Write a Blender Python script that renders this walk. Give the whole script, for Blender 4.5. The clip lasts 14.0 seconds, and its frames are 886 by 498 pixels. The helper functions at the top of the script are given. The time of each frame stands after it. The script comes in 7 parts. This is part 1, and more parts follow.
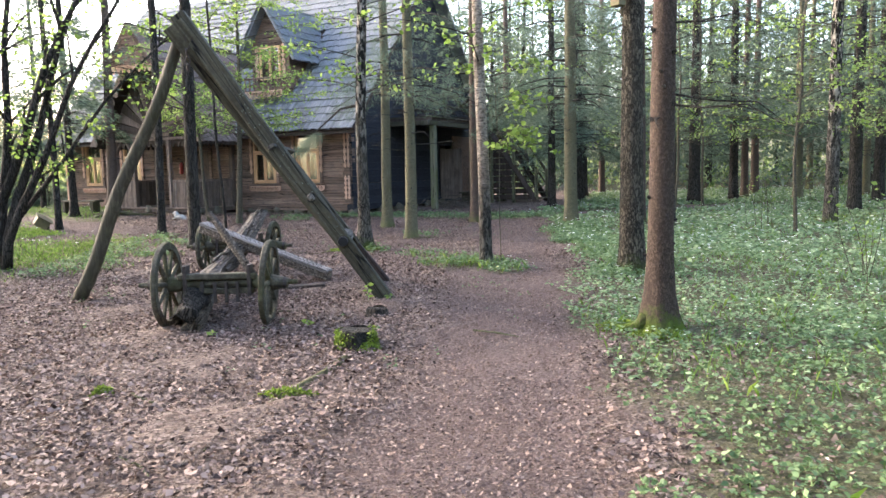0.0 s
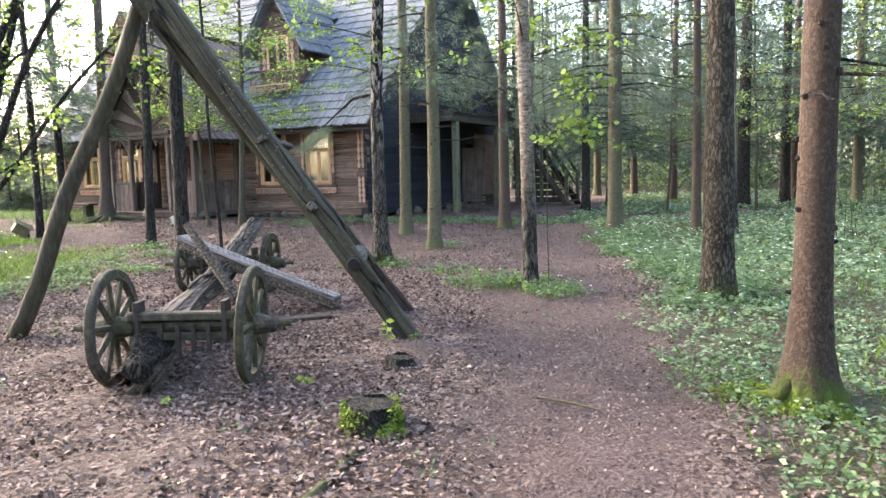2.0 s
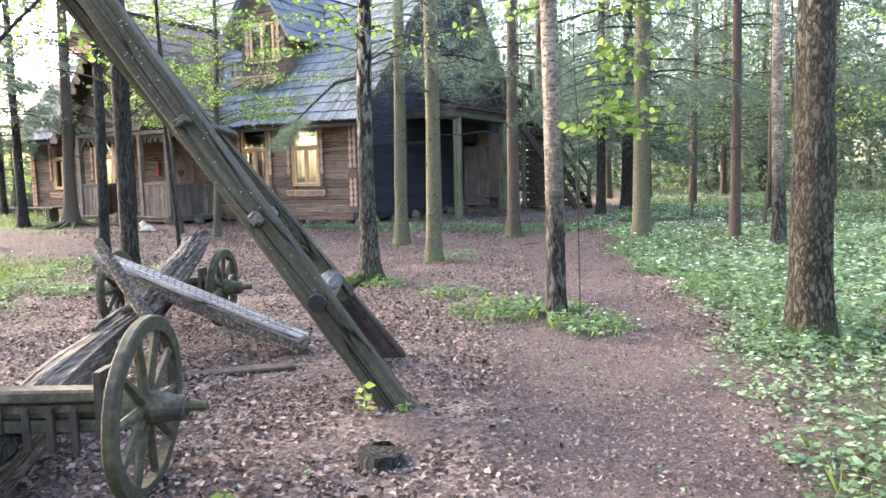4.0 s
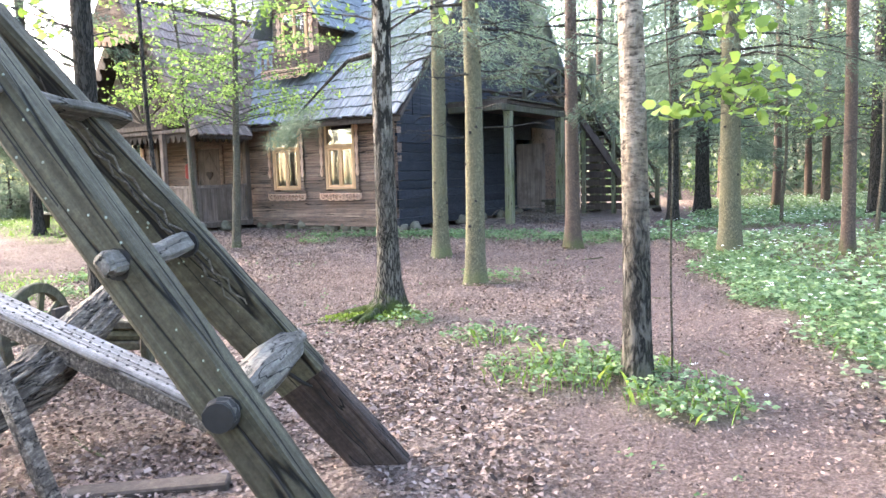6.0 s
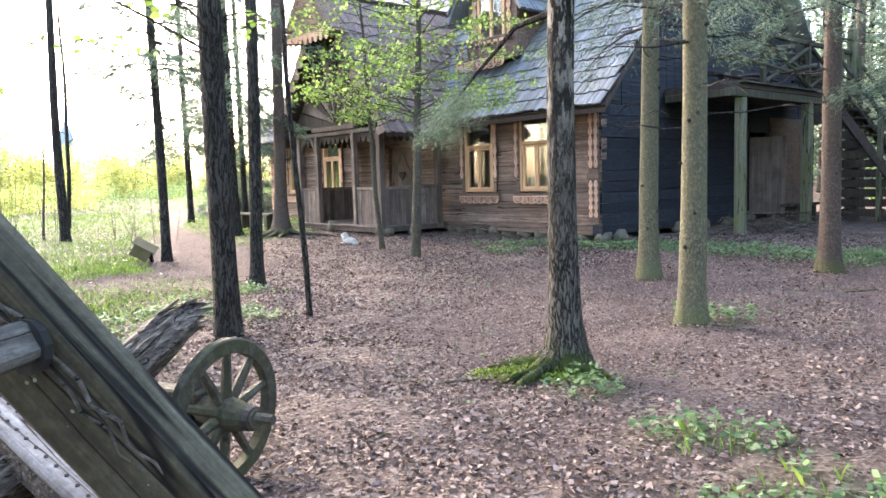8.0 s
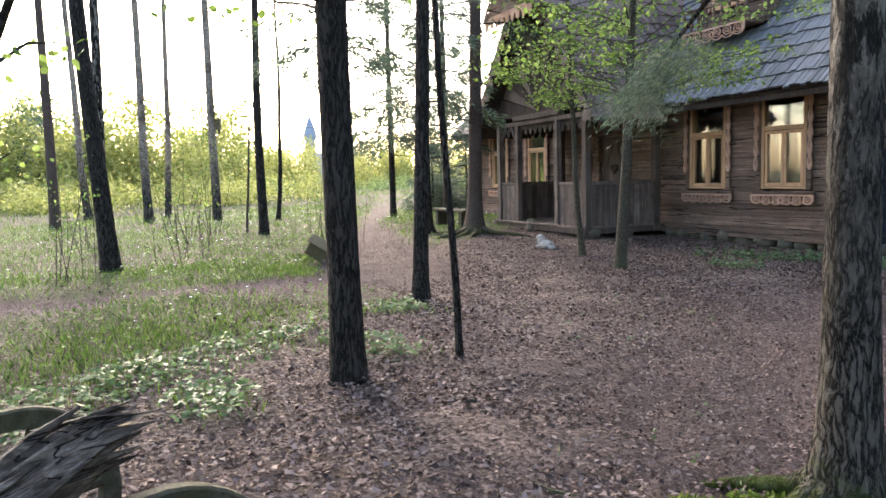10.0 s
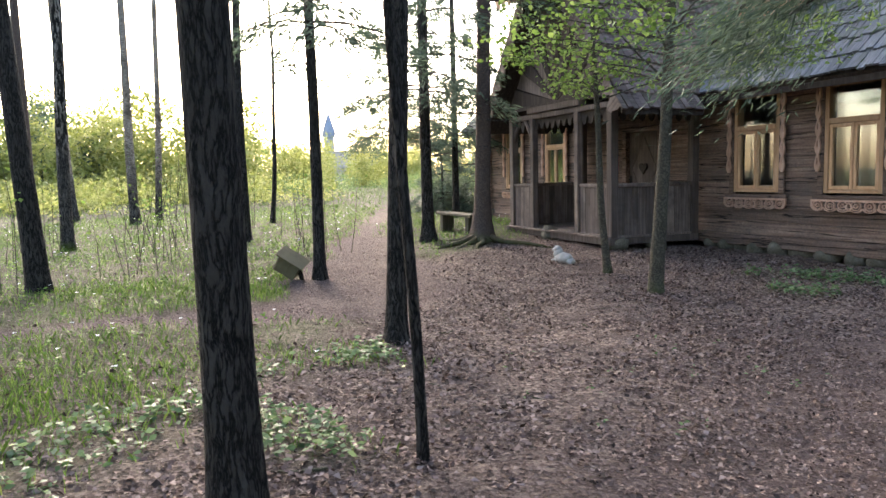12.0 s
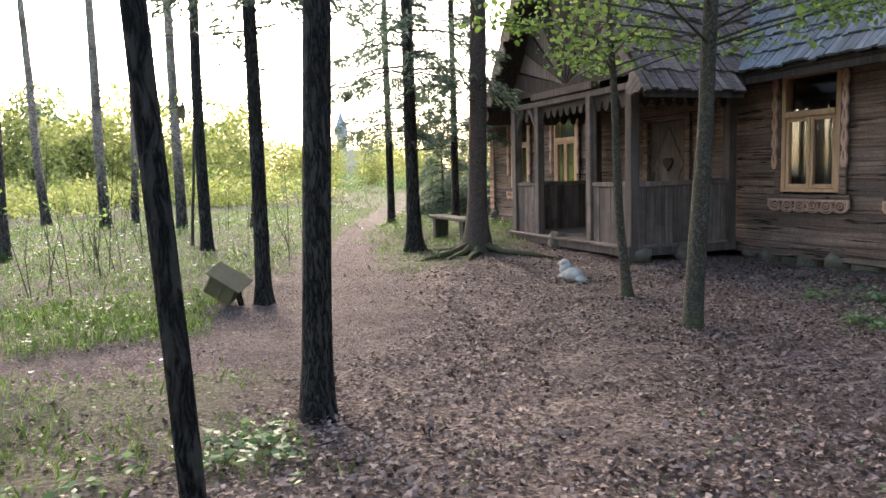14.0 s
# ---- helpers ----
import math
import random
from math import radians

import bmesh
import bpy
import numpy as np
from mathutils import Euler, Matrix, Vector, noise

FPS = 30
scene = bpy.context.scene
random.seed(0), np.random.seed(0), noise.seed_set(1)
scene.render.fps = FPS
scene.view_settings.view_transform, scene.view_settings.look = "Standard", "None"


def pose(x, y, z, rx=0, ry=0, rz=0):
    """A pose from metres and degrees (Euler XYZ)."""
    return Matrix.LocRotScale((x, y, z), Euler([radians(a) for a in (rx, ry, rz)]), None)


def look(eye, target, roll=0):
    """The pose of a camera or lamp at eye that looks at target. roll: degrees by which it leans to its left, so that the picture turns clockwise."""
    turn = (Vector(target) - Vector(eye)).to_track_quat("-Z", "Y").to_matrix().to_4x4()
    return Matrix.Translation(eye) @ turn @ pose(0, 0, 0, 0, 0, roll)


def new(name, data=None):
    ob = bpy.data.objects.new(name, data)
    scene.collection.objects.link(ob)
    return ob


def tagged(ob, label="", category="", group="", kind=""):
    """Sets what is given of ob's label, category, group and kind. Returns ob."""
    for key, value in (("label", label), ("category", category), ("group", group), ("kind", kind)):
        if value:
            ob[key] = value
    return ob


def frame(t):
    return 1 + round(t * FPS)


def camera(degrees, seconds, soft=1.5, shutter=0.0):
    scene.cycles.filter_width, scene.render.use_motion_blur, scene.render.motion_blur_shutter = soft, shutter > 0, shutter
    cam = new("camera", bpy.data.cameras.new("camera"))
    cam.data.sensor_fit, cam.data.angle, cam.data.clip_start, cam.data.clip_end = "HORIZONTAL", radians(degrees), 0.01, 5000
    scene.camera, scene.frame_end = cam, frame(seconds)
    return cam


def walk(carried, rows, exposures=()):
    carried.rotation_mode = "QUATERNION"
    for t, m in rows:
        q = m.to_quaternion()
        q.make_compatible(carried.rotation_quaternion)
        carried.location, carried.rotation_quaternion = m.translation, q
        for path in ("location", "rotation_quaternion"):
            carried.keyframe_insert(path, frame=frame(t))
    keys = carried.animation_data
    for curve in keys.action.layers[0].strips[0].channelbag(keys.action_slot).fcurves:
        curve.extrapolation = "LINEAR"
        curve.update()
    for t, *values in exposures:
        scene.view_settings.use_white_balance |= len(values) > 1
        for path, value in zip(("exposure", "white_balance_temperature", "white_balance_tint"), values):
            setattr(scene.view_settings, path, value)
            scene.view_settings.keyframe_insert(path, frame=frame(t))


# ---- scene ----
cam = camera(62.3, 14.0)
METRES, EYE, TILT, LEAN, TURN = 15.0, 1.5, 0.0, 0.0, 0.0
ROWS = [
    (0.0, 0.0, 0.0, 0.0, -0.13, -6.06, 1.26),
    (0.5, -0.0074, 0.0341, 0.0008, -0.12, -6.05, 1.19),
    (1.0, -0.0102, 0.0701, 0.0022, 0.38, -6.08, 1.28),
    (1.5, -0.0163, 0.1068, 0.0016, 1.01, -5.96, 1.29),
    (2.0, -0.0168, 0.1438, 0.0003, 1.02, -5.99, 1.31),
    (2.5, -0.018, 0.1801, -0.0013, 1.04, -6.01, 1.34),
    (3.0, -0.0216, 0.2137, -0.0016, 0.85, -5.95, 1.23),
    (5.5, -0.0144, 0.392, -0.0008, 3.08, -5.78, 1.53),
    (6.0, -0.0118, 0.4279, -0.0002, 5.37, -5.76, 1.62),
    (6.5, -0.0122, 0.4641, -0.0003, 9.03, -5.66, 1.71),
    (7.0, -0.0096, 0.4996, -0.0, 12.88, -5.62, 1.89),
    (7.5, -0.0107, 0.5327, 0.0013, 17.73, -5.52, 1.87),
    (8.0, -0.0169, 0.5681, 0.0032, 21.96, -5.45, 1.73),
    (8.5, -0.0202, 0.6024, 0.004, 27.08, -5.46, 1.92),
    (9.0, -0.0295, 0.6364, 0.0033, 33.22, -5.36, 1.92),
    (11.5, -0.1125, 0.7932, 0.0075, 40.67, -5.66, 1.35),
    (12.0, -0.1294, 0.8232, 0.0072, 40.67, -5.68, 1.35),
    (12.5, -0.1496, 0.853, 0.0058, 40.79, -5.71, 1.38),
    (13.0, -0.1709, 0.8856, 0.004, 40.79, -5.78, 1.35),
    (13.5, -0.1839, 0.9188, 0.0051, 41.25, -5.78, 1.46),
    (14.0, -0.2007, 0.9511, 0.0055, 41.83, -5.75, 1.53),
]
EXPOSURES = [(0.0, 3.13, 6500, 14), (3.0, 3.52, 6500, 14), (5.5, 4.18, 6450, 14), (6.5, 4.28, 6450, 14), (7.5, 4.05, 6450, 14), (9.0, 3.05, 6450, 14), (11.5, 2.65, 6500, 14), (14.0, 2.65, 6500, 14)]
walk(cam, [(t, pose(0, 0, EYE, TILT, LEAN, TURN) @ pose(METRES * x, METRES * y, METRES * z, 90 + pitch, roll, yaw)) for t, x, y, z, yaw, pitch, roll in ROWS], EXPOSURES)

# ---- world and sun ----
SUN_ELEV, SUN_AZ = 24.0, 62.0     # degrees; azimuth counted from +y towards -x
world = bpy.data.worlds.new("world")
scene.world = world
world.use_nodes = True
wn = world.node_tree
sky = wn.nodes.new("ShaderNodeTexSky")
sky.sky_type = "NISHITA"
sky.sun_disc = False
sky.sun_elevation = radians(SUN_ELEV)
sky.sun_rotation = radians(-SUN_AZ)
sky.dust_density = 3.0
sky.air_density = 1.0
sky.ozone_density = 0.6
wn.links.new(sky.outputs[0], wn.nodes["Background"].inputs[0])
wn.nodes["Background"].inputs[1].default_value = 0.15
sun = new("sun", bpy.data.lights.new("sun", "SUN"))
sun.data.energy = 0.95
sun.data.angle = radians(12)
sun.data.color = (1.0, 0.93, 0.8)
sd = Vector((-math.sin(radians(SUN_AZ)) * math.cos(radians(SUN_ELEV)), math.cos(radians(SUN_AZ)) * math.cos(radians(SUN_ELEV)), math.sin(radians(SUN_ELEV))))
sun.matrix_world = look(sd * 60, (0, 0, 0))


# ---- materials ----
def mat_base(name, rough=0.8, spec=0.3):
    m = bpy.data.materials.new(name)
    m.use_nodes = True
    nt = m.node_tree
    b = nt.nodes["Principled BSDF"]
    b.inputs["Roughness"].default_value = rough
    b.inputs["Specular IOR Level"].default_value = spec
    return m, nt, b


def ramp(nt, fac, stops):
    r = nt.nodes.new("ShaderNodeValToRGB")
    e = r.color_ramp.elements
    while len(e) < len(stops):
        e.new(0.5)
    for el, (p, c) in zip(e, stops):
        el.position = p
        el.color = (*c, 1)
    nt.links.new(fac, r.inputs[0])
    return r.outputs[0]


def noise_tex(nt, vec, scale, detail=6.0, rough=0.6, stretch=None):
    n = nt.nodes.new("ShaderNodeTexNoise")
    n.inputs["Scale"].default_value = scale
    n.inputs["Detail"].default_value = detail
    n.inputs["Roughness"].default_value = rough
    if stretch:
        mp = nt.nodes.new("ShaderNodeMapping")
        mp.inputs["Scale"].default_value = stretch
        nt.links.new(vec, mp.inputs[0])
        vec = mp.outputs[0]
    nt.links.new(vec, n.inputs["Vector"])
    return n.outputs[0]


def mixc(nt, fac, a, b, mode="MIX"):
    n = nt.nodes.new("ShaderNodeMix")
    n.data_type = "RGBA"
    n.blend_type = mode
    for sock, v in ((n.inputs[0], fac), (n.inputs[6], a), (n.inputs[7], b)):
        if isinstance(v, (int, float)):
            sock.default_value = v
        elif isinstance(v, tuple):
            sock.default_value = (*v, 1)
        else:
            nt.links.new(v, sock)
    return n.outputs[2]


def math_node(nt, op, a, b=0.0):
    n = nt.nodes.new("ShaderNodeMath")
    n.operation = op
    for sock, v in ((n.inputs[0], a), (n.inputs[1], b)):
        if isinstance(v, (int, float)):
            sock.default_value = v
        else:
            nt.links.new(v, sock)
    return n.outputs[0]


def coords(nt, kind="Object"):
    return nt.nodes.new("ShaderNodeTexCoord").outputs[kind]


def bump(nt, b, height, strength=0.5, dist=0.02):
    n = nt.nodes.new("ShaderNodeBump")
    n.inputs["Strength"].default_value = strength
    n.inputs["Distance"].default_value = dist
    nt.links.new(height, n.inputs["Height"])
    nt.links.new(n.outputs[0], b.inputs["Normal"])


def wood_mat(name, dark, mid, light, grain=(1.5, 30, 30), rough=0.85, tint=None, tint_amount=0.0, bump_s=0.6, vary=0.35, calm=0.7, crack=None):
    """Weathered timber: fine grain along one axis, large stains, a shift from piece to piece."""
    m, nt, b = mat_base(name, rough, 0.25)
    v = coords(nt)
    info = nt.nodes.new("ShaderNodeObjectInfo").outputs["Random"]
    off = nt.nodes.new("ShaderNodeVectorMath")
    off.operation = "ADD"
    sc = nt.nodes.new("ShaderNodeCombineXYZ")
    shift = math_node(nt, "MULTIPLY", info, 37.0)
    for k in range(3):
        nt.links.new(shift, sc.inputs[k])
    nt.links.new(v, off.inputs[0])
    nt.links.new(sc.outputs[0], off.inputs[1])
    v2 = off.outputs[0]
    g = noise_tex(nt, v2, 1.0, 8, 0.65, grain)
    big = noise_tex(nt, v2, 1.3, 4, 0.6)
    c = ramp(nt, g, [(0.28, dark), (0.5, mid), (0.72, light)])
    c = mixc(nt, math_node(nt, "MULTIPLY", big, calm), c, mid)
    h = nt.nodes.new("ShaderNodeHueSaturation")
    h.inputs["Saturation"].default_value = 0.95
    nt.links.new(math_node(nt, "ADD", math_node(nt, "MULTIPLY", info, vary), 1.0 - vary / 2), h.inputs["Value"])
    nt.links.new(c, h.inputs["Color"])
    c = h.outputs[0]
    if tint:
        t = ramp(nt, noise_tex(nt, v2, 2.2, 6, 0.7), [(0.45, (0, 0, 0)), (0.65, (1, 1, 1))])
        c = mixc(nt, math_node(nt, "MULTIPLY", t, tint_amount), c, tint)
    hgt = g
    if crack:
        ck = math_node(nt, "ABSOLUTE", math_node(nt, "SUBTRACT", noise_tex(nt, v2, 1.0, 3, 0.55, crack), 0.5))
        gap = ramp(nt, ck, [(0.003, (0.06, 0.05, 0.045)), (0.013, (1, 1, 1))])
        c = mixc(nt, 1.0, c, gap, "MULTIPLY")
        hgt = math_node(nt, "ADD", g, gap)
        c = mixc(nt, 1.0, c, ramp(nt, noise_tex(nt, v2, 34, 4, 0.8), [(0.3, (0.55, 0.55, 0.55)), (0.62, (1.0, 1.0, 1.0)), (0.75, (1.35, 1.35, 1.3))]), "MULTIPLY")
    nt.links.new(c, b.inputs["Base Color"])
    bump(nt, b, hgt, bump_s, 0.015)
    return m


def bark_mat(name, dark, light, scale=9.0, low=None, moss=0.0, contrast=(0.1, 0.5), stretch=0.22, deep=0.03, furrow=8.0, plates=None):
    """Furrowed bark: wavering upright ridges, flakes and fine grain; a pale upper stem and a mossy foot where asked."""
    m, nt, b = mat_base(name, 0.92, 0.15)
    v = coords(nt)
    wob = nt.nodes.new("ShaderNodeVectorMath")
    wob.operation = "ADD"
    nn = nt.nodes.new("ShaderNodeTexNoise")
    nn.inputs["Scale"].default_value = 4
    sc = nt.nodes.new("ShaderNodeVectorMath")
    sc.operation = "SCALE"
    sc.inputs["Scale"].default_value = 0.09
    nt.links.new(v, nn.inputs["Vector"])
    nt.links.new(nn.outputs["Color"], sc.inputs[0])
    nt.links.new(v, wob.inputs[0])
    nt.links.new(sc.outputs[0], wob.inputs[1])
    n = noise_tex(nt, wob.outputs[0], scale, 5, 0.62, (1, 1, stretch))
    ridge = math_node(nt, "ABSOLUTE", math_node(nt, "MULTIPLY", math_node(nt, "SUBTRACT", n, 0.5), furrow))
    fine = noise_tex(nt, v, 55, 6, 0.75, (1, 1, 0.5))
    hgt = math_node(nt, "ADD", math_node(nt, "MINIMUM", ridge, 0.8), math_node(nt, "MULTIPLY", math_node(nt, "SUBTRACT", fine, 0.5), 0.8))
    c = ramp(nt, hgt, [(max(0.0, contrast[0]), dark), (contrast[1], tuple(0.5 * (p + q) for p, q in zip(dark, light))), (0.95, light)])
    big = noise_tex(nt, v, 1.8, 5, 0.6)
    c = mixc(nt, ramp(nt, big, [(0.4, (0, 0, 0)), (0.7, (0.6, 0.6, 0.6))]), c, tuple(0.65 * p + 0.35 * q for p, q in zip(dark, light)))
    if low:
        sep = nt.nodes.new("ShaderNodeSeparateXYZ")
        nt.links.new(v, sep.inputs[0])
        zz = math_node(nt, "ADD", sep.outputs[2], math_node(nt, "MULTIPLY", math_node(nt, "SUBTRACT", noise_tex(nt, v, 5, 5, 0.7, (1, 1, 0.5)), 0.5), 2.4))
        f = ramp(nt, math_node(nt, "DIVIDE", zz, 4.0), [(low[0] / 4.0, (0, 0, 0)), (low[1] / 4.0, (1, 1, 1))])
        flake = noise_tex(nt, v, 13, 7, 0.8, (1, 1, 2.4))
        up = ramp(nt, flake, [(0.4, tuple(0.4 * q for q in low[3])), (0.46, tuple(0.6 * q for q in low[2])), (0.56, low[2]), (0.72, tuple(min(1, 1.3 * q) for q in low[2]))])
        if plates:
            flake = noise_tex(nt, v, plates[0], 6, 0.7, (1, 1, plates[1]))
            up = ramp(nt, flake, [(0.42, tuple(0.25 * q for q in low[3])), (0.5, low[3]), (0.54, low[2]), (0.7, tuple(min(1, 1.4 * q) for q in low[2]))])
        up = mixc(nt, ramp(nt, noise_tex(nt, v, 2.5, 5, 0.7), [(0.47, (0, 0, 0)), (0.62, (0.85, 0.85, 0.85))]), up, mixc(nt, flake, tuple(0.5 * q for q in low[3]), tuple(1.5 * q for q in low[3])))
        c = mixc(nt, f, c, up)
    if moss:
        sep2 = nt.nodes.new("ShaderNodeSeparateXYZ")
        nt.links.new(v, sep2.inputs[0])
        mz = math_node(nt, "ADD", math_node(nt, "MULTIPLY", sep2.outputs[2], -1.0), math_node(nt, "MULTIPLY", noise_tex(nt, v, 7, 6, 0.8), 0.75))
        f2 = ramp(nt, mz, [(0.12, (0, 0, 0)), (0.34, (1, 1, 1))])
        c = mixc(nt, math_node(nt, "MULTIPLY", f2, moss), c, (0.075, 0.11, 0.014))
    nt.links.new(c, b.inputs["Base Color"])
    bump(nt, b, hgt, 1.0, deep)
    return m


def leaf_mat(name, dark, mid, light, trans=0.45, rough=0.55):
    m, nt, b = mat_base(name, rough, 0.3)
    geo = nt.nodes.new("ShaderNodeNewGeometry")
    c = ramp(nt, geo.outputs["Random Per Island"], [(0.0, dark), (0.5, mid), (1.0, light)])
    nt.links.new(c, b.inputs["Base Color"])
    t = nt.nodes.new("ShaderNodeBsdfTranslucent")
    nt.links.new(c, t.inputs["Color"])
    mx = nt.nodes.new("ShaderNodeMixShader")
    mx.inputs[0].default_value = trans
    nt.links.new(b.outputs[0], mx.inputs[1])
    nt.links.new(t.outputs[0], mx.inputs[2])
    nt.links.new(mx.outputs[0], nt.nodes["Material Output"].inputs[0])
    return m


M = {}
M["log"] = wood_mat("brown_log", (0.05, 0.03, 0.022), (0.21, 0.13, 0.093), (0.38, 0.27, 0.2), grain=(0.7, 24, 24), tint=(0.1, 0.085, 0.075), tint_amount=0.6, vary=0.6, bump_s=0.9, calm=0.45, crack=(0.22, 7, 7))
M["tar"] = wood_mat("tarred_log", (0.008, 0.009, 0.013), (0.021, 0.023, 0.031), (0.052, 0.054, 0.065), grain=(22, 0.9, 22), rough=0.75, calm=0.4, vary=0.6, crack=(7, 0.25, 7))
M["porch"] = wood_mat("grey_board", (0.04, 0.029, 0.023), (0.14, 0.104, 0.085), (0.27, 0.215, 0.18), grain=(22, 22, 0.8), tint=(0.05, 0.037, 0.031), tint_amount=0.6, vary=0.7)
M["greybeam"] = wood_mat("weathered_beam", (0.012, 0.01, 0.007), (0.05, 0.043, 0.029), (0.13, 0.115, 0.085), grain=(24, 24, 0.7), tint=(0.04, 0.043, 0.014), tint_amount=0.5, bump_s=1.0)
M["hoistbeam"] = wood_mat("hoist_beam", (0.018, 0.015, 0.01), (0.075, 0.066, 0.04), (0.15, 0.138, 0.1), grain=(26, 26, 0.6), tint=(0.035, 0.026, 0.016), tint_amount=0.6, bump_s=0.8, calm=0.5, crack=(4.5, 4.5, 0.22))
M["bareheart"] = wood_mat("bare_brown_timber", (0.018, 0.011, 0.008), (0.062, 0.04, 0.032), (0.13, 0.095, 0.08), grain=(30, 30, 1.2), tint=(0.014, 0.01, 0.008), tint_amount=0.7, bump_s=1.0, calm=0.25, crack=(10, 10, 0.8))
M["peg"] = wood_mat("grey_peg", (0.03, 0.025, 0.02), (0.13, 0.115, 0.096), (0.3, 0.275, 0.24), grain=(30, 2, 30), tint=(0.025, 0.02, 0.016), tint_amount=0.8, bump_s=1.0, calm=0.25, crack=(14, 1.5, 14))
M["cart"] = wood_mat("old_cart_wood", (0.01, 0.008, 0.006), (0.05, 0.043, 0.029), (0.14, 0.125, 0.09), grain=(18, 18, 18), tint=(0.055, 0.06, 0.018), tint_amount=0.5, bump_s=1.0)
M["plank"] = wood_mat("silver_plank", (0.07, 0.058, 0.05), (0.24, 0.21, 0.19), (0.44, 0.41, 0.39), grain=(1.0, 26, 26), bump_s=0.9, calm=0.3, tint=(0.06, 0.045, 0.036), tint_amount=0.5, crack=(0.5, 12, 12))
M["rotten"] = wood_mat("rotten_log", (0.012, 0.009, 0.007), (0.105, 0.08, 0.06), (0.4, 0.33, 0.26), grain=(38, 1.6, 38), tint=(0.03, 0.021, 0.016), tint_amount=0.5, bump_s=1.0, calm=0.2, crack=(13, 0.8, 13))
M["shingle"] = wood_mat("roof_shingle", (0.05, 0.051, 0.056), (0.14, 0.146, 0.16), (0.27, 0.28, 0.31), grain=(30, 1.0, 30), tint=(0.085, 0.105, 0.07), tint_amount=0.5, vary=0.55)
M["mossshingle"] = wood_mat("porch_shingle", (0.05, 0.034, 0.029), (0.15, 0.105, 0.09), (0.27, 0.205, 0.18), grain=(1.0, 24, 24), tint=(0.07, 0.07, 0.035), tint_amount=0.4, vary=0.6)
M["sash"] = wood_mat("window_sash", (0.3, 0.15, 0.065), (0.5, 0.285, 0.14), (0.64, 0.42, 0.24), grain=(20, 20, 3), rough=0.6, bump_s=0.2)
M["trim"] = wood_mat("carved_trim", (0.3, 0.16, 0.1), (0.52, 0.31, 0.21), (0.66, 0.45, 0.34), grain=(14, 14, 4), bump_s=0.3)
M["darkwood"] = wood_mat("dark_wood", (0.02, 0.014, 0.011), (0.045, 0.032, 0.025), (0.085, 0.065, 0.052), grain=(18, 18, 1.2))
M["mosspost"] = wood_mat("mossy_post", (0.05, 0.05, 0.028), (0.14, 0.135, 0.085), (0.25, 0.235, 0.16), grain=(18, 18, 0.8), tint=(0.12, 0.14, 0.045), tint_amount=0.6, crack=(6, 6, 0.4))
M["spruce"] = bark_mat("spruce_bark", (0.05, 0.037, 0.03), (0.16, 0.117, 0.094), 30, moss=0.35, stretch=0.7, contrast=(-0.3, 0.25), deep=0.01, furrow=2.2)
M["mossfoot"] = bark_mat("spruce_bark_mossy", (0.032, 0.023, 0.018), (0.125, 0.089, 0.07), 30, moss=0.95, stretch=0.7, contrast=(-0.3, 0.25), deep=0.012, furrow=3.0)
M["greenspruce"] = bark_mat("lichen_bark", (0.06, 0.054, 0.035), (0.2, 0.185, 0.115), 30, moss=0.25, stretch=0.7, contrast=(-0.3, 0.25), deep=0.01, furrow=2.2)
M["darkbark"] = bark_mat("dark_furrowed_bark", (0.009, 0.008, 0.007), (0.085, 0.075, 0.064), 30, stretch=0.16, furrow=9.0)
M["birch"] = bark_mat("birch_bark", (0.012, 0.011, 0.01), (0.15, 0.135, 0.115), 14, low=(0.9, 1.9, (0.42, 0.35, 0.28), (0.12, 0.092, 0.07)), moss=0.2)
M["roughbirch"] = bark_mat("rough_birch_bark", (0.012, 0.0105, 0.009), (0.2, 0.178, 0.148), 30, low=(0.9, 3.0, (0.36, 0.32, 0.27), (0.03, 0.026, 0.021)), moss=0.8, deep=0.04, stretch=0.2, furrow=8.0, plates=(17, 0.3))
M["oldbirch"] = bark_mat("old_birch_bark", (0.02, 0.017, 0.013), (0.2, 0.172, 0.13), 26, moss=0.6, stretch=0.3, deep=0.04, furrow=6.0)
M["sapling"] = bark_mat("sapling_bark", (0.04, 0.034, 0.024), (0.12, 0.108, 0.08), 30, moss=0.2, stretch=0.8, deep=0.006)
M["leaf"] = leaf_mat("spring_leaf", (0.085, 0.14, 0.025), (0.165, 0.25, 0.052), (0.28, 0.37, 0.1), 0.55)
# the low sun's yellow is put into this leaf colour
M["yellowleaf"] = leaf_mat("sun_tinted_foliage", (0.17, 0.2, 0.04), (0.3, 0.32, 0.09), (0.42, 0.42, 0.15), 0.5)
M["farleaf"] = leaf_mat("woodland_foliage", (0.07, 0.12, 0.035), (0.145, 0.215, 0.07), (0.25, 0.32, 0.13), 0.5)
M["needle"] = leaf_mat("spruce_needles", (0.045, 0.07, 0.045), (0.085, 0.12, 0.08), (0.14, 0.185, 0.125), 0.4)
M["herb"] = leaf_mat("anemone_leaf", (0.08, 0.135, 0.06), (0.17, 0.255, 0.125), (0.29, 0.375, 0.21), 0.4)
M["grass"] = leaf_mat("meadow_grass", (0.06, 0.12, 0.018), (0.12, 0.215, 0.035), (0.22, 0.31, 0.065), 0.4)
M["freshherb"] = leaf_mat("fresh_herb_leaf", (0.055, 0.1, 0.04), (0.115, 0.185, 0.075), (0.2, 0.275, 0.13), 0.4)
M["petal"] = leaf_mat("white_petal", (0.7, 0.7, 0.68), (0.78, 0.78, 0.77), (0.85, 0.85, 0.84), 0.3)
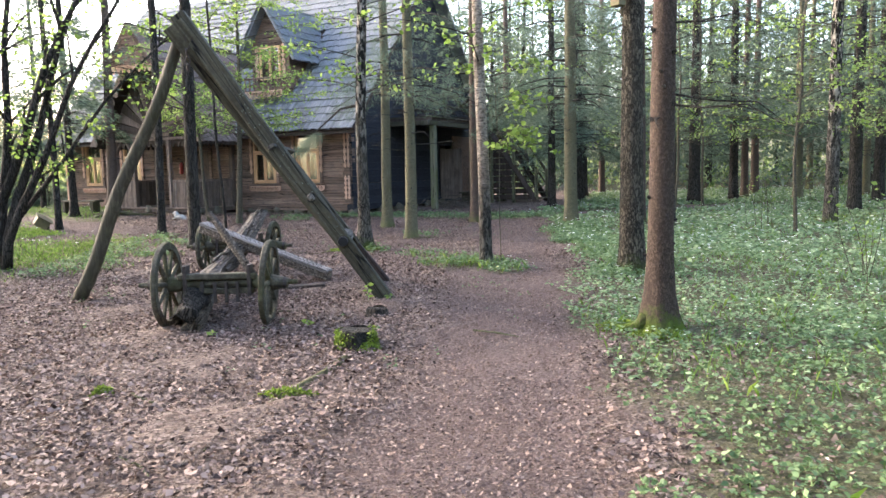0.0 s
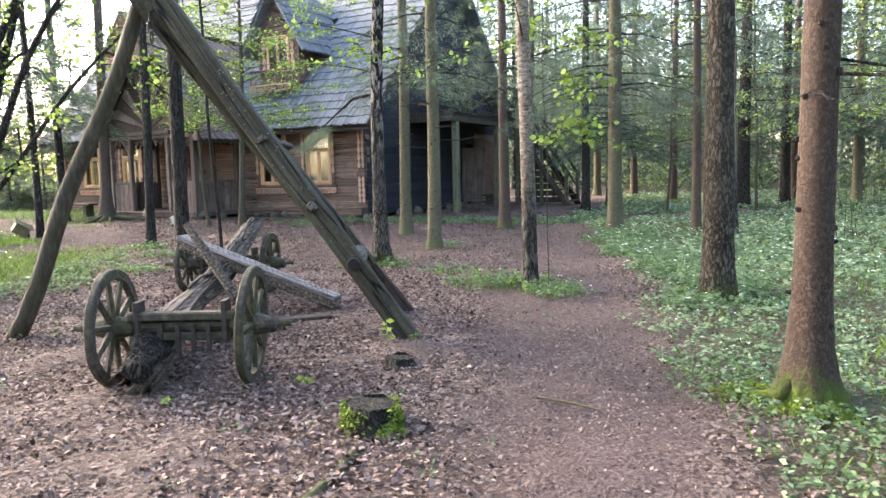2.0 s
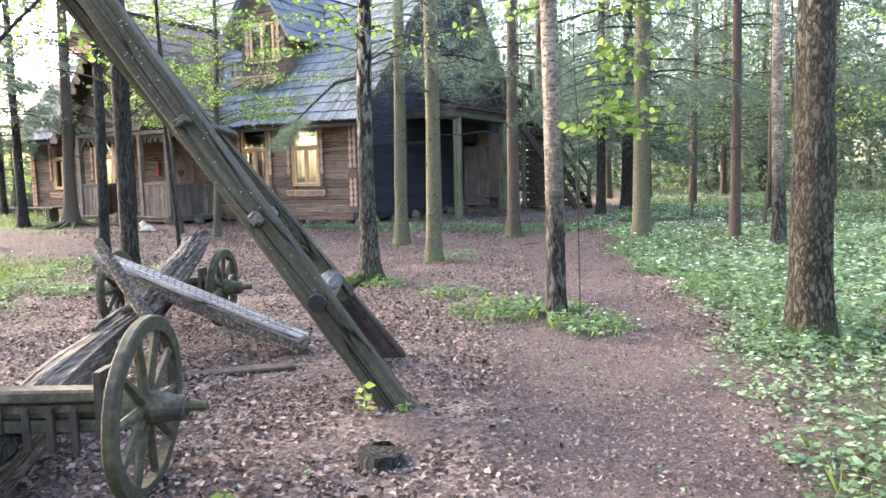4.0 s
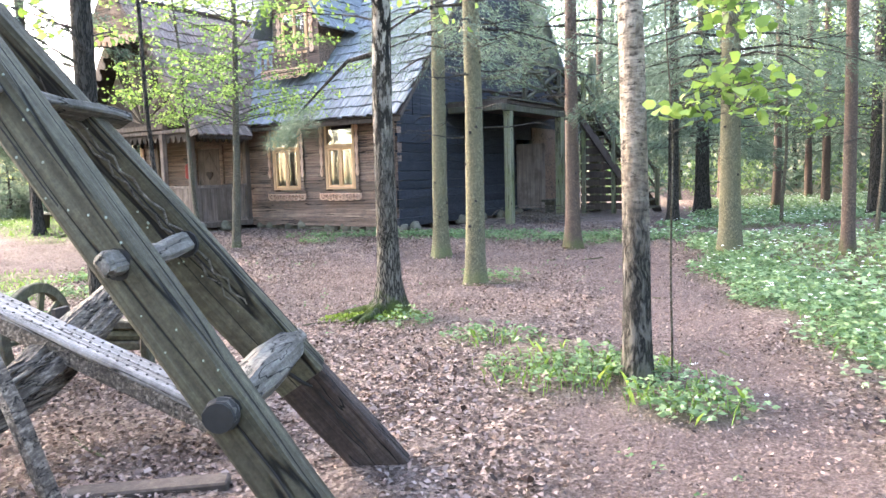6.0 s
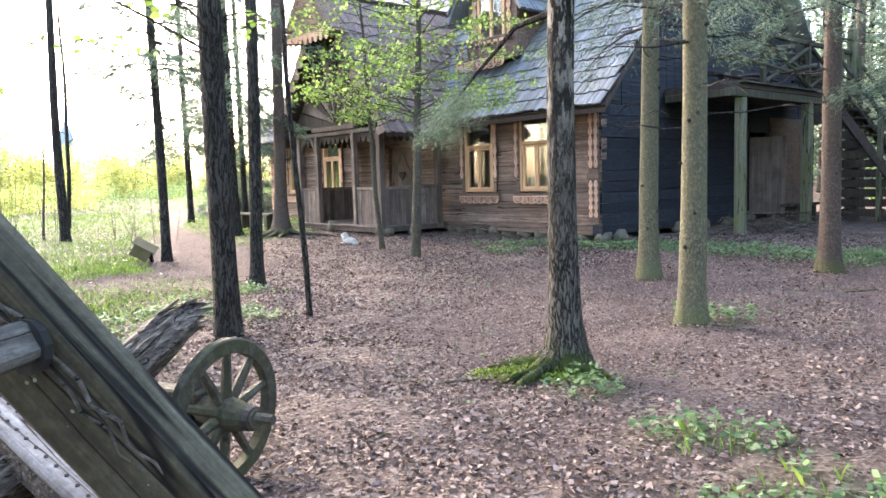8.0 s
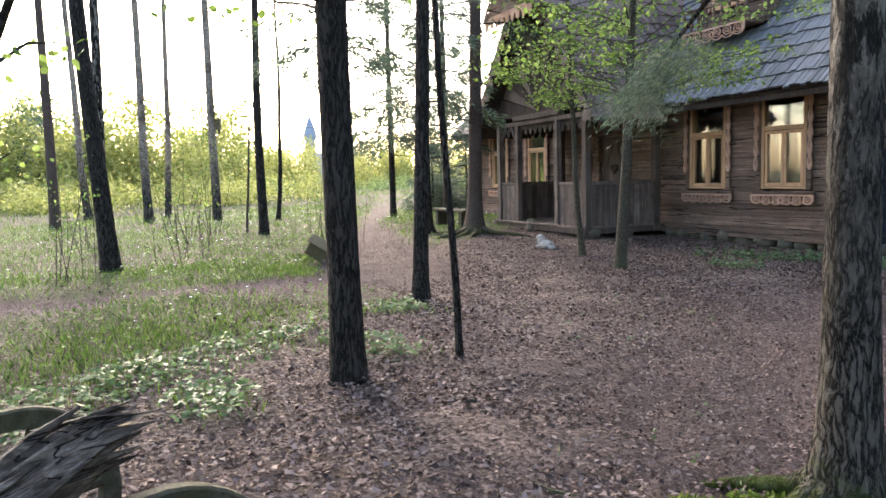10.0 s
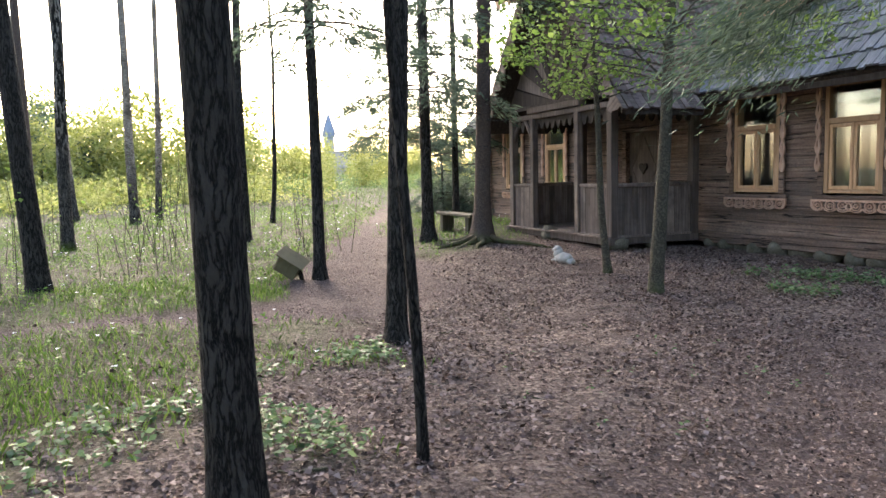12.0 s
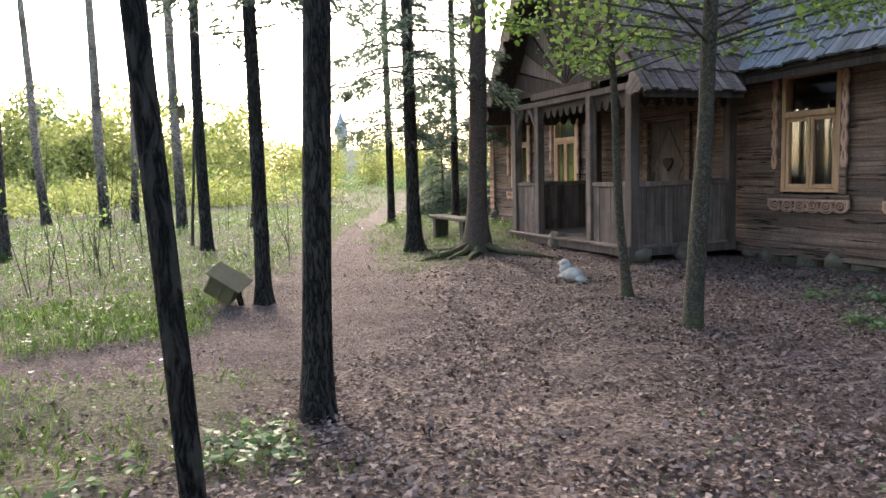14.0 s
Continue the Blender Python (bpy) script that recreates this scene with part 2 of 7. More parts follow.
M["litter"] = leaf_mat("dead_leaf", (0.018, 0.011, 0.008), (0.14, 0.095, 0.08), (0.27, 0.205, 0.178), 0.1, 0.9)
M["moss"] = leaf_mat("moss", (0.06, 0.1, 0.01), (0.12, 0.17, 0.02), (0.2, 0.26, 0.04), 0.2, 0.9)


def stone_mat():
    m, nt, b = mat_base("field_stone", 0.9, 0.25)
    v = coords(nt)
    n1 = noise_tex(nt, v, 4, 6, 0.6)
    n2 = noise_tex(nt, v, 40, 4, 0.7)
    # brown stone tones, darkened further for the shade below the sill beam
    c = ramp(nt, n1, [(0.3, (0.03, 0.026, 0.018)), (0.55, (0.1, 0.086, 0.062)), (0.75, (0.2, 0.172, 0.135))])
    c = mixc(nt, 0.35, c, ramp(nt, n2, [(0.35, (0.05, 0.05, 0.032)), (0.7, (0.24, 0.215, 0.17))]))
    nt.links.new(c, b.inputs["Base Color"])
    bump(nt, b, n2, 0.4, 0.02)
    return m


M["stone"] = stone_mat()


def plain(name, col, rough=0.6, metal=0.0, var=0.25, scale=12):
    m, nt, b = mat_base(name, rough, 0.4)
    b.inputs["Metallic"].default_value = metal
    n = noise_tex(nt, coords(nt), scale, 6, 0.65)
    c = ramp(nt, n, [(0.3, tuple(a * (1 - var) for a in col)), (0.7, tuple(min(1, a * (1 + var)) for a in col))])
    nt.links.new(c, b.inputs["Base Color"])
    bump(nt, b, n, 0.15, 0.01)
    return m


M["lichen"] = plain("grey_lichen", (0.2, 0.22, 0.18), 0.95, 0, 0.2, 40)
M["iron"] = plain("rusty_iron", (0.05, 0.04, 0.035), 0.7, 0.4, 0.5, 20)
M["red"] = plain("red_enamel", (0.32, 0.03, 0.025), 0.35)
M["ply"] = plain("weathered_plywood", (0.12, 0.1, 0.05), 0.8, 0, 0.2, 6)
M["whitestone"] = plain("pale_plaster", (0.3, 0.285, 0.26), 0.85, 0, 0.25, 8)
M["spire"] = plain("blue_grey_roofing", (0.2, 0.24, 0.3), 0.6, 0, 0.15, 1)
M["hole"] = plain("dark_hole", (0.015, 0.013, 0.012), 0.95)
M["interior"] = plain("dim_plaster", (0.2, 0.17, 0.13), 0.9, 0, 0.2, 2)


def glass_mat():
    m, nt, b = mat_base("window_glass", 0.03, 0.5)
    b.inputs["Transmission Weight"].default_value = 1.0
    # IOR set above that of window glass to brighten the reflections
    b.inputs["IOR"].default_value = 1.75
    b.inputs["Base Color"].default_value = (0.92, 0.95, 0.93, 1)
    n = noise_tex(nt, coords(nt), 2.5, 2, 0.5)
    bump(nt, b, n, 0.02, 0.02)
    return m


M["glass"] = glass_mat()


def ground_mat():
    m, nt, b = mat_base("forest_floor", 0.95, 0.15)
    v = coords(nt)
    at = nt.nodes.new("ShaderNodeAttribute")
    at.attribute_name = "zone"
    n1 = noise_tex(nt, v, 2.2, 6, 0.65)
    n2 = noise_tex(nt, v, 44, 8, 0.85)
    vor = nt.nodes.new("ShaderNodeTexVoronoi")
    vor.inputs["Scale"].default_value = 40
    nt.links.new(v, vor.inputs["Vector"])
    litter = ramp(nt, vor.outputs["Color"], [(0.15, (0.035, 0.024, 0.02)), (0.45, (0.165, 0.115, 0.096)), (0.9, (0.36, 0.285, 0.25))])
    soil = ramp(nt, n2, [(0.36, (0.03, 0.021, 0.018)), (0.64, (0.2, 0.148, 0.127))])
    base = mixc(nt, ramp(nt, n1, [(0.35, (0, 0, 0)), (0.65, (1, 1, 1))]), litter, soil)
    sep = nt.nodes.new("ShaderNodeSeparateColor")
    nt.links.new(at.outputs["Color"], sep.inputs[0])
    path = ramp(nt, n2, [(0.36, (0.035, 0.024, 0.022)), (0.5, (0.125, 0.09, 0.084)), (0.66, (0.29, 0.22, 0.205))])
    base = mixc(nt, math_node(nt, "MULTIPLY", sep.outputs[1], 0.75), base, path)
    green = ramp(nt, n2, [(0.36, (0.022, 0.03, 0.014)), (0.52, (0.08, 0.1, 0.036)), (0.66, (0.15, 0.185, 0.07))])
    base = mixc(nt, math_node(nt, "MULTIPLY", sep.outputs[0], math_node(nt, "ADD", math_node(nt, "MULTIPLY", n1, 0.7), 0.3)), base, green)
    nt.links.new(base, b.inputs["Base Color"])
    bump(nt, b, math_node(nt, "ADD", n2, vor.outputs["Distance"]), 1.0, 0.05)
    return m


M["ground"] = ground_mat()


# ---- small builders ----
def link_mesh(name, me, material, parent=None, label="", smooth=False):
    ob = new(name, me)
    if material:
        me.materials.append(material)
    if smooth:
        me.shade_smooth()
    if parent:
        ob.parent = parent
    if label:
        ob["label"] = label
    return ob


def part(name, bm, material, parent=None, label="", smooth=False):
    """One bmesh as one mesh object under a thing or a part."""
    me = bpy.data.meshes.new(name)
    bm.to_mesh(me)
    bm.free()
    return link_mesh(name, me, material, parent, label, smooth)


def empty(name, m, label="", category="", group="", kind=""):
    ob = new(name)
    ob.matrix_world = m
    ob.empty_display_size = 0.2
    return tagged(ob, label, category, group, kind)


def add_box(bm, x0, x1, y0, y1, z0, z1, bevel=0.0, m=None):
    r = bmesh.ops.create_cube(bm, size=1.0)
    vs = r["verts"]
    for v in vs:
        v.co = Vector((x0 + (v.co.x + 0.5) * (x1 - x0), y0 + (v.co.y + 0.5) * (y1 - y0), z0 + (v.co.z + 0.5) * (z1 - z0)))
    if bevel:
        es = list({e for v in vs for e in v.link_edges})
        vs = list({v for f in bmesh.ops.bevel(bm, geom=es, offset=bevel, segments=1, affect="EDGES")["faces"] for v in f.verts})
    if m is not None:
        for v in vs:
            v.co = m @ v.co
    return vs


def box(x0, x1, y0, y1, z0, z1, bevel=0.0, m=None):
    bm = bmesh.new()
    add_box(bm, x0, x1, y0, y1, z0, z1, bevel, m)
    return bm


def worn(bm, amount, scale=3.0, seed=0.0):
    for v in bm.verts:
        n = noise.noise_vector(v.co * scale + Vector((seed, seed * 1.7, 0)))
        v.co += n * amount
    return bm


def tube(bm, pts, radii, seg=8, cap=True, wob=0.0, seed=0.0):
    """A tube through points with a radius at each."""
    pts = [Vector(p) for p in pts]
    rings = []
    ref = Vector((0.31, 0.95, 0.05))
    for i, p in enumerate(pts):
        d = (pts[min(i + 1, len(pts) - 1)] - pts[max(i - 1, 0)]).normalized()
        if abs(d.dot(ref)) > 0.95:
            ref = Vector((0.9, 0.1, 0.4))
        a = d.cross(ref).normalized()
        c = d.cross(a).normalized()
        ring = []
        for k in range(seg):
            t = 2 * math.pi * k / seg
            r = radii[i]
            if wob:
                r *= 1 + wob * noise.noise(Vector((math.cos(t) * 1.7 + seed, math.sin(t) * 1.7, i * 0.7 + seed)))
            ring.append(bm.verts.new(p + (a * math.cos(t) + c * math.sin(t)) * r))
        rings.append(ring)
    for r0, r1 in zip(rings, rings[1:]):
        for k in range(seg):
            bm.faces.new((r0[k], r0[(k + 1) % seg], r1[(k + 1) % seg], r1[k]))
    if cap:
        bm.faces.new(rings[0][::-1])
        bm.faces.new(rings[-1])
    return bm


def np_mesh(name, verts, faces):
    me = bpy.data.meshes.new(name)
    verts = np.asarray(verts, dtype=np.float32)
    faces = np.asarray(faces, dtype=np.int32)
    n = faces.shape[1]
    me.vertices.add(len(verts))
    me.vertices.foreach_set("co", verts.ravel())
    me.loops.add(faces.size)
    me.loops.foreach_set("vertex_index", faces.ravel())
    me.polygons.add(len(faces))
    me.polygons.foreach_set("loop_start", np.arange(0, faces.size, n, dtype=np.int32))
    me.polygons.foreach_set("loop_total", np.full(len(faces), n, dtype=np.int32))
    me.update(calc_edges=True)
    return me


RNG = np.random.default_rng(7)


def leaf_cards(centres, size, rng, up=0.0, aspect=0.6, fold=0.25, dirs=None, rounded=False):
    """Small folded leaves about the centres, pointed, or six-cornered where rounded: verts and faces."""
    n = len(centres)
    d = rng.normal(size=(n, 3)) if dirs is None else dirs + 0.35 * rng.normal(size=(n, 3))
    d[:, 2] = d[:, 2] * (1 - up)
    d /= np.linalg.norm(d, axis=1)[:, None] + 1e-9
    u = rng.normal(size=(n, 3)) + np.array([0, 0, 2.5 * up])
    s = np.cross(d, u)
    s /= np.linalg.norm(s, axis=1)[:, None] + 1e-9
    nn = np.cross(s, d)
    L = (size * (0.6 + 0.8 * rng.random(n)))[:, None]
    W = L * aspect * 0.5
    tip = centres + d * L
    if rounded:
        p, q = centres + d * L * 0.22, centres + d * L * 0.62
        lift = nn * W * fold
        pts = [centres, p + s * W * 0.85 + lift, q + s * W * 0.9 + lift, tip - nn * L * 0.08, q - s * W * 0.9 + lift, p - s * W * 0.85 + lift]
    else:
        mid = centres + d * L * 0.45
        pts = [centres, mid + s * W + nn * W * fold, tip, mid - s * W + nn * W * fold]
    k = len(pts)
    return np.stack(pts, axis=1).reshape(-1, 3), np.arange(k * n).reshape(n, k)


# ---- ground ----
def ground_z(x, y):
    x, y = np.asarray(x, float), np.asarray(y, float)
    g = np.interp(y, [-5, 5, 7.5, 12.5, 16, 24, 40, 120], [-0.1, -0.09, -0.08, 0.03, 0.07, 0.2, 0.3, 0.6])
    swell = 0.09 * np.exp(-((x + 5.4) / 2.0) ** 2 - ((y - 15.2) / 2.2) ** 2)
    return g + 0.03 * np.clip(-x - 6, 0, 5) + swell


def gz(x, y):
    return float(ground_z(x, y))


def seg_dist(x, y, ax, ay, bx, by):
    dx, dy = bx - ax, by - ay
    t = np.clip(((x - ax) * dx + (y - ay) * dy) / (dx * dx + dy * dy), 0, 1)
    return np.hypot(x - ax - t * dx, y - ay - t * dy)


def wavy(x, y):
    return 0.35 * np.sin(1.3 * x + 0.7 * y) + 0.25 * np.sin(2.9 * y - 1.7 * x + 1) + 0.15 * np.sin(5.3 * x + 4.1 * y)


def smooth01(v):
    v = np.clip(v, 0, 1)
    return v * v * (3 - 2 * v)


def zones(x, y):
    """(green cover, trodden path), each 0 to 1."""
    x, y = np.asarray(x, float), np.asarray(y, float)
    w = wavy(x, y)
    right = np.interp(y, [-5, 3.5, 8, 13.5, 22, 26, 40], [0.6, 1.05, 1.75, 2.4, 3.0, 4.5, 9.0])
    left = np.interp(y, [-5, 9.0, 10.5, 12, 15, 16.5, 19, 24, 40], [-30, -12, -6.4, -5.5, -6.1, -6.9, -9.4, -10.4, -13])
    thin = np.interp(x, [-8.2, -5.6], [1.0, 0.42])
    green = np.maximum(smooth01((x - right + 0.5 * w) / 0.7 + 0.5), thin * smooth01((left - x + 0.6 * w) / 0.9 + 0.5))
    trail = np.minimum.reduce([seg_dist(x, y, -8.4, 18.4, -10.4, 20.1) - 1.2, seg_dist(x, y, -10.4, 20.1, -13.1, 22.7) - 0.8, seg_dist(x, y, -13.1, 22.7, -15.5, 25.4) - 0.6,
                               seg_dist(x, y, -15.5, 25.4, -21.8, 32.4) - 0.55, seg_dist(x, y, -21.8, 32.4, -34, 46) - 0.6,
                               seg_dist(x, y, -8.3, 18.4, -9.1, 16.5) - 0.6, seg_dist(x, y, -9.1, 16.5, -9.9, 14.6) - 0.5, seg_dist(x, y, -9.9, 14.6, -13.5, 9) - 0.5])
    right_trail = np.minimum(seg_dist(x, y, 3.2, 21.5, 9.5, 24.0) - 0.8, seg_dist(x, y, 9.5, 24, 22, 25) - 0.5)
    cut = smooth01((-np.minimum(trail, right_trail) + 0.4 * w) / 0.5 + 0.3)
    green = green * (1 - cut)
    # strips of ground elder by the walls, patches round the trees
    patches = ((-1.3, 22.2, 2.2, 0.8), (1.5, 21.3, 2.0, 0.9), (-3.6, 22.6, 1.8, 0.6), (0.3, 11.9, 0.8, 0.6), (0.95, 11.1, 0.45, 0.4), (-0.35, 12.8, 0.5, 0.22),
               (-0.4, 16.4, 0.7, 0.4), (-1.25, 13.55, 0.35, 0.25), (-5.3, 14.9, 0.8, 0.35), (-5.2, 13.3, 0.6, 0.4), (2.0, 21.0, 1.5, 1.0), (-6.6, 16.4, 0.9, 0.4), (-4.2, 21.4, 0.5, 0.3))
    for px, py, rx, ry in patches:
        d = np.hypot((x - px) / rx, (y - py) / ry)
        green = np.maximum(green, 0.7 * smooth01(1.3 - d + 0.35 * w))
    pth = smooth01((1.0 - np.abs(x - np.interp(y, [-5, 3.5, 8, 13.5, 20], [0.0, 0.2, 0.65, 1.35, 1.6])) + 0.3 * w) / 0.5) * smooth01((23 - y) / 3)
    pth = np.maximum(pth, cut)
    pth = np.maximum(pth, 0.85 * smooth01(1.5 - np.hypot((x + 1.3) / 2.3, (y - 17.2) / 3.6) + 0.3 * w))
    return green, pth


def axis_steps(lo, hi, a, b, fine, coarse):
    """Coordinates from lo to hi, fine between a and b, growing outside."""
    mid = list(np.arange(a, b + 1e-6, fine))
    out, s, v = [], fine, b
    while v < hi:
        s = min(s * 1.25, coarse)
        v += s
        out.append(v)
    pre, s, v = [], fine, a
    while v > lo:
        s = min(s * 1.25, coarse)
        v -= s
        pre.append(v)
    return np.array(pre[::-1] + mid + out)


def build_ground():
    xs = axis_steps(-900, 900, -14, 9, 0.14, 60)
    ys = axis_steps(-900, 900, -2, 27, 0.14, 60)
    X, Y = np.meshgrid(xs, ys)
    Z = ground_z(X, Y)
    green, pth = zones(X, Y)
    near = np.exp(-((X + 2) ** 2 + (Y - 12) ** 2) / 900)
    Z = Z + near * (0.018 * np.sin(2.3 * X + 1.1 * Y) + 0.015 * np.sin(3.7 * Y - 2.1 * X) + 0.012 * RNG.normal(size=X.shape))
    Z = Z - 0.03 * pth * near
    nx, ny = len(xs), len(ys)
    idx = np.arange(nx * ny).reshape(ny, nx)
    faces = np.stack([idx[:-1, :-1], idx[:-1, 1:], idx[1:, 1:], idx[1:, :-1]], axis=-1).reshape(-1, 4)
    me = np_mesh("ground", np.stack([X, Y, Z], axis=-1).reshape(-1, 3), faces)
    at = me.attributes.new("zone", "FLOAT_COLOR", "POINT")
    col = np.zeros((nx * ny, 4), dtype=np.float32)
    col[:, 0], col[:, 1], col[:, 3] = green.ravel(), pth.ravel(), 1
    at.data.foreach_set("color", col.ravel())
    ob = link_mesh("ground", me, M["ground"], smooth=True)
    tagged(ob, "brown leaf-littered woodland floor with a trodden path", "ground", kind="structure")


build_ground()


# ---- house ----
HOUSE = pose(-2.83, 23.45, 0.0, 0, 0, -27)
house = empty("house", HOUSE, "old brown log house with a carved porch and steep shingled roof", "house")
X0, Z0, Z1 = -13.7, 0.31, 2.95          # left end of the front, foot and head of the walls
DEPTH, RIDGE_Y, RIDGE_Z, EAVE_Y, EAVE_Z = 10.0, 5.0, 9.0, -0.55, 2.86
WINDOWS = [(-12.5, -11.6), (-10.35, -9.45), (-3.97, -3.05), (-2.17, -1.26)]
DOOR = (-7.05, -6.0)
SLOPE = (RIDGE_Z - EAVE_Z) / (RIDGE_Y - EAVE_Y)
COURSES = 11


def log_bm(length, h, d):
    """A hewn log along x from 0, face rounded a little, with uneven edges."""
    bm = bmesh.new()
    n = max(1, int(length / 1.6))
    prof = [(0.002, 0.002), (-0.006, h * 0.05), (-0.006, h * 0.95), (0.002, h - 0.002), (d, h - 0.004), (d, 0.004)]
    rings = []
    for i in range(n + 1):
        x = length * i / n
        rings.append([bm.verts.new((x, p[0] + random.uniform(-0.006, 0.006), p[1] + random.uniform(-0.005, 0.005))) for p in prof])
    for a, b in zip(rings, rings[1:]):
        for k in range(6):
            bm.faces.new((a[k], a[(k + 1) % 6], b[(k + 1) % 6], b[k]))
    bm.faces.new(rings[0][::-1])
    bm.faces.new(rings[-1])
    bmesh.ops.recalc_face_normals(bm, faces=bm.faces)
    return bm


def log_wall(name, length, holes, material, m, label=""):
    """A log wall along local x from 0 to length, outer face at y = 0: lower beam with the logs as its pieces."""
    w = part(name, worn(box(-0.08, length + 0.05, -0.07, 0.2, Z0, Z0 + 0.2, 0.015), 0.006), material, house, label)
    w.matrix_local = m
    h = (Z1 - Z0 - 0.2) / COURSES
    for i in range(COURSES):
        z = Z0 + 0.2 + i * h
        cuts = [(0.0, 0.0)] + sorted((a, b) for a, b, za, zb in holes if z + h * 0.5 > za and z + h * 0.5 < zb) + [(length, length)]
        for (_, a), (b, _) in zip(cuts, cuts[1:]):
            if b - a > 0.02:
                ob = part("log", log_bm(b - a, h, 0.18), material, w)
                ob.matrix_local = pose(a, random.uniform(-0.008, 0.008), z)
    return w


front = log_wall("wall", -X0, [(a - X0, b - X0, 1.2, 2.86) for a, b in WINDOWS] + [(DOOR[0] - X0, DOOR[1] - X0, 0.4, 2.45)], M["log"], pose(X0, 0, 0))
# the tarred end wall runs back from the corner
side = log_wall("wall", DEPTH, [(6.15, 7.0, 0.4, 2.4)], M["tar"], pose(0, 0, 0, 0, 0, 90), "black tarred log end wall")
left_wall = part("wall", box(X0, X0 + 0.18, 0.2, DEPTH, Z0, Z1), M["log"], house)
back_wall = part("wall", box(X0, -0.2, DEPTH, DEPTH + 0.18, Z0, Z1), M["log"], house)
part("floor", box(X0 + 0.2, -0.2, 0.2, DEPTH, 0.42, 0.5), M["porch"], house)
part("ceiling", box(X0 + 0.2, -0.2, 0.2, DEPTH, 2.86, 2.94), M["interior"], house)
part("partition", box(X0 + 0.2, -0.2, 3.2, 3.3, 0.5, 2.86), M["interior"], house)


def gable_bm(x, thick):
    bm = bmesh.new()
    y = 0.02
    n = 30
    for i in range(n):
        a, b = y + (DEPTH - 0.04) * i / n, y + (DEPTH - 0.04) * (i + 1) / n
        za, zb = (EAVE_Z - 0.08 + SLOPE * (min(q, DEPTH - q) - EAVE_Y) for q in (a, b))
        jit = random.uniform(-0.008, 0.008)
        vs = [bm.verts.new(p) for p in ((x + jit, a + 0.006, Z1), (x + jit, b - 0.006, Z1), (x + jit, b - 0.006, zb), (x + jit, a + 0.006, za))]
        vt = [bm.verts.new(v.co + Vector((-thick, 0, 0))) for v in vs]
        bm.faces.new(vs)
        bm.faces.new(vt[::-1])
        for k in range(4):
            bm.faces.new((vs[k], vt[k], vt[(k + 1) % 4], vs[(k + 1) % 4]))
    bmesh.ops.recalc_face_normals(bm, faces=bm.faces)
    return bm


tagged(part("gable_boarding", gable_bm(0.0, 0.05), M["tar"], house, "dark vertical gable boarding"), kind="stuff")
tagged(part("gable_boarding", gable_bm(X0 + 0.08, 0.05), M["log"], house), kind="stuff")


# roof: deck, courses of shingles, verge boards
def deck_bm(x0, x1, y0, z0, y1, z1, t):
    bm = bmesh.new()
    n = Vector((0, -(z1 - z0), y1 - y0)).normalized() * t
    a = [Vector(p) for p in ((x0, y0, z0), (x1, y0, z0), (x1, y1, z1), (x0, y1, z1))]
    vs = [bm.verts.new(p) for p in a]
    vt = [bm.verts.new(p - n * (1 if n.z > 0 else -1)) for p in a]
    bm.faces.new(vs)
    bm.faces.new(vt[::-1])
    for k in range(4):
        bm.faces.new((vs[k], vt[k], vt[(k + 1) % 4], vs[(k + 1) % 4]))
    bmesh.ops.recalc_face_normals(bm, faces=bm.faces)
    return bm


XR = 0.5
roof = part("roof", deck_bm(X0 - 0.55, XR, EAVE_Y, EAVE_Z, RIDGE_Y, RIDGE_Z, 0.08), M["darkwood"], house)
part("roof", deck_bm(X0 - 0.55, XR, DEPTH - EAVE_Y, EAVE_Z, RIDGE_Y, RIDGE_Z, 0.08), M["shingle"], house)


def shingle_mesh(w, l, t):
    """One split shingle, foot thick, lying on xy with its foot at y = 0."""
    v = [(-w / 2, 0, 0), (w / 2, 0, 0), (w / 2, l, -t * 0.8), (-w / 2, l, -t * 0.8),
         (-w / 2, 0, t), (w / 2, 0, t), (w / 2, l, -t * 0.3), (-w / 2, l, -t * 0.3)]
    f = [(4, 5, 6, 7), (0, 1, 5, 4), (1, 2, 6, 5), (3, 0, 4, 7), (0, 3, 2, 1)]
    me = bpy.data.meshes.new("shingle")
    me.from_pydata(v, [], f)
    return me


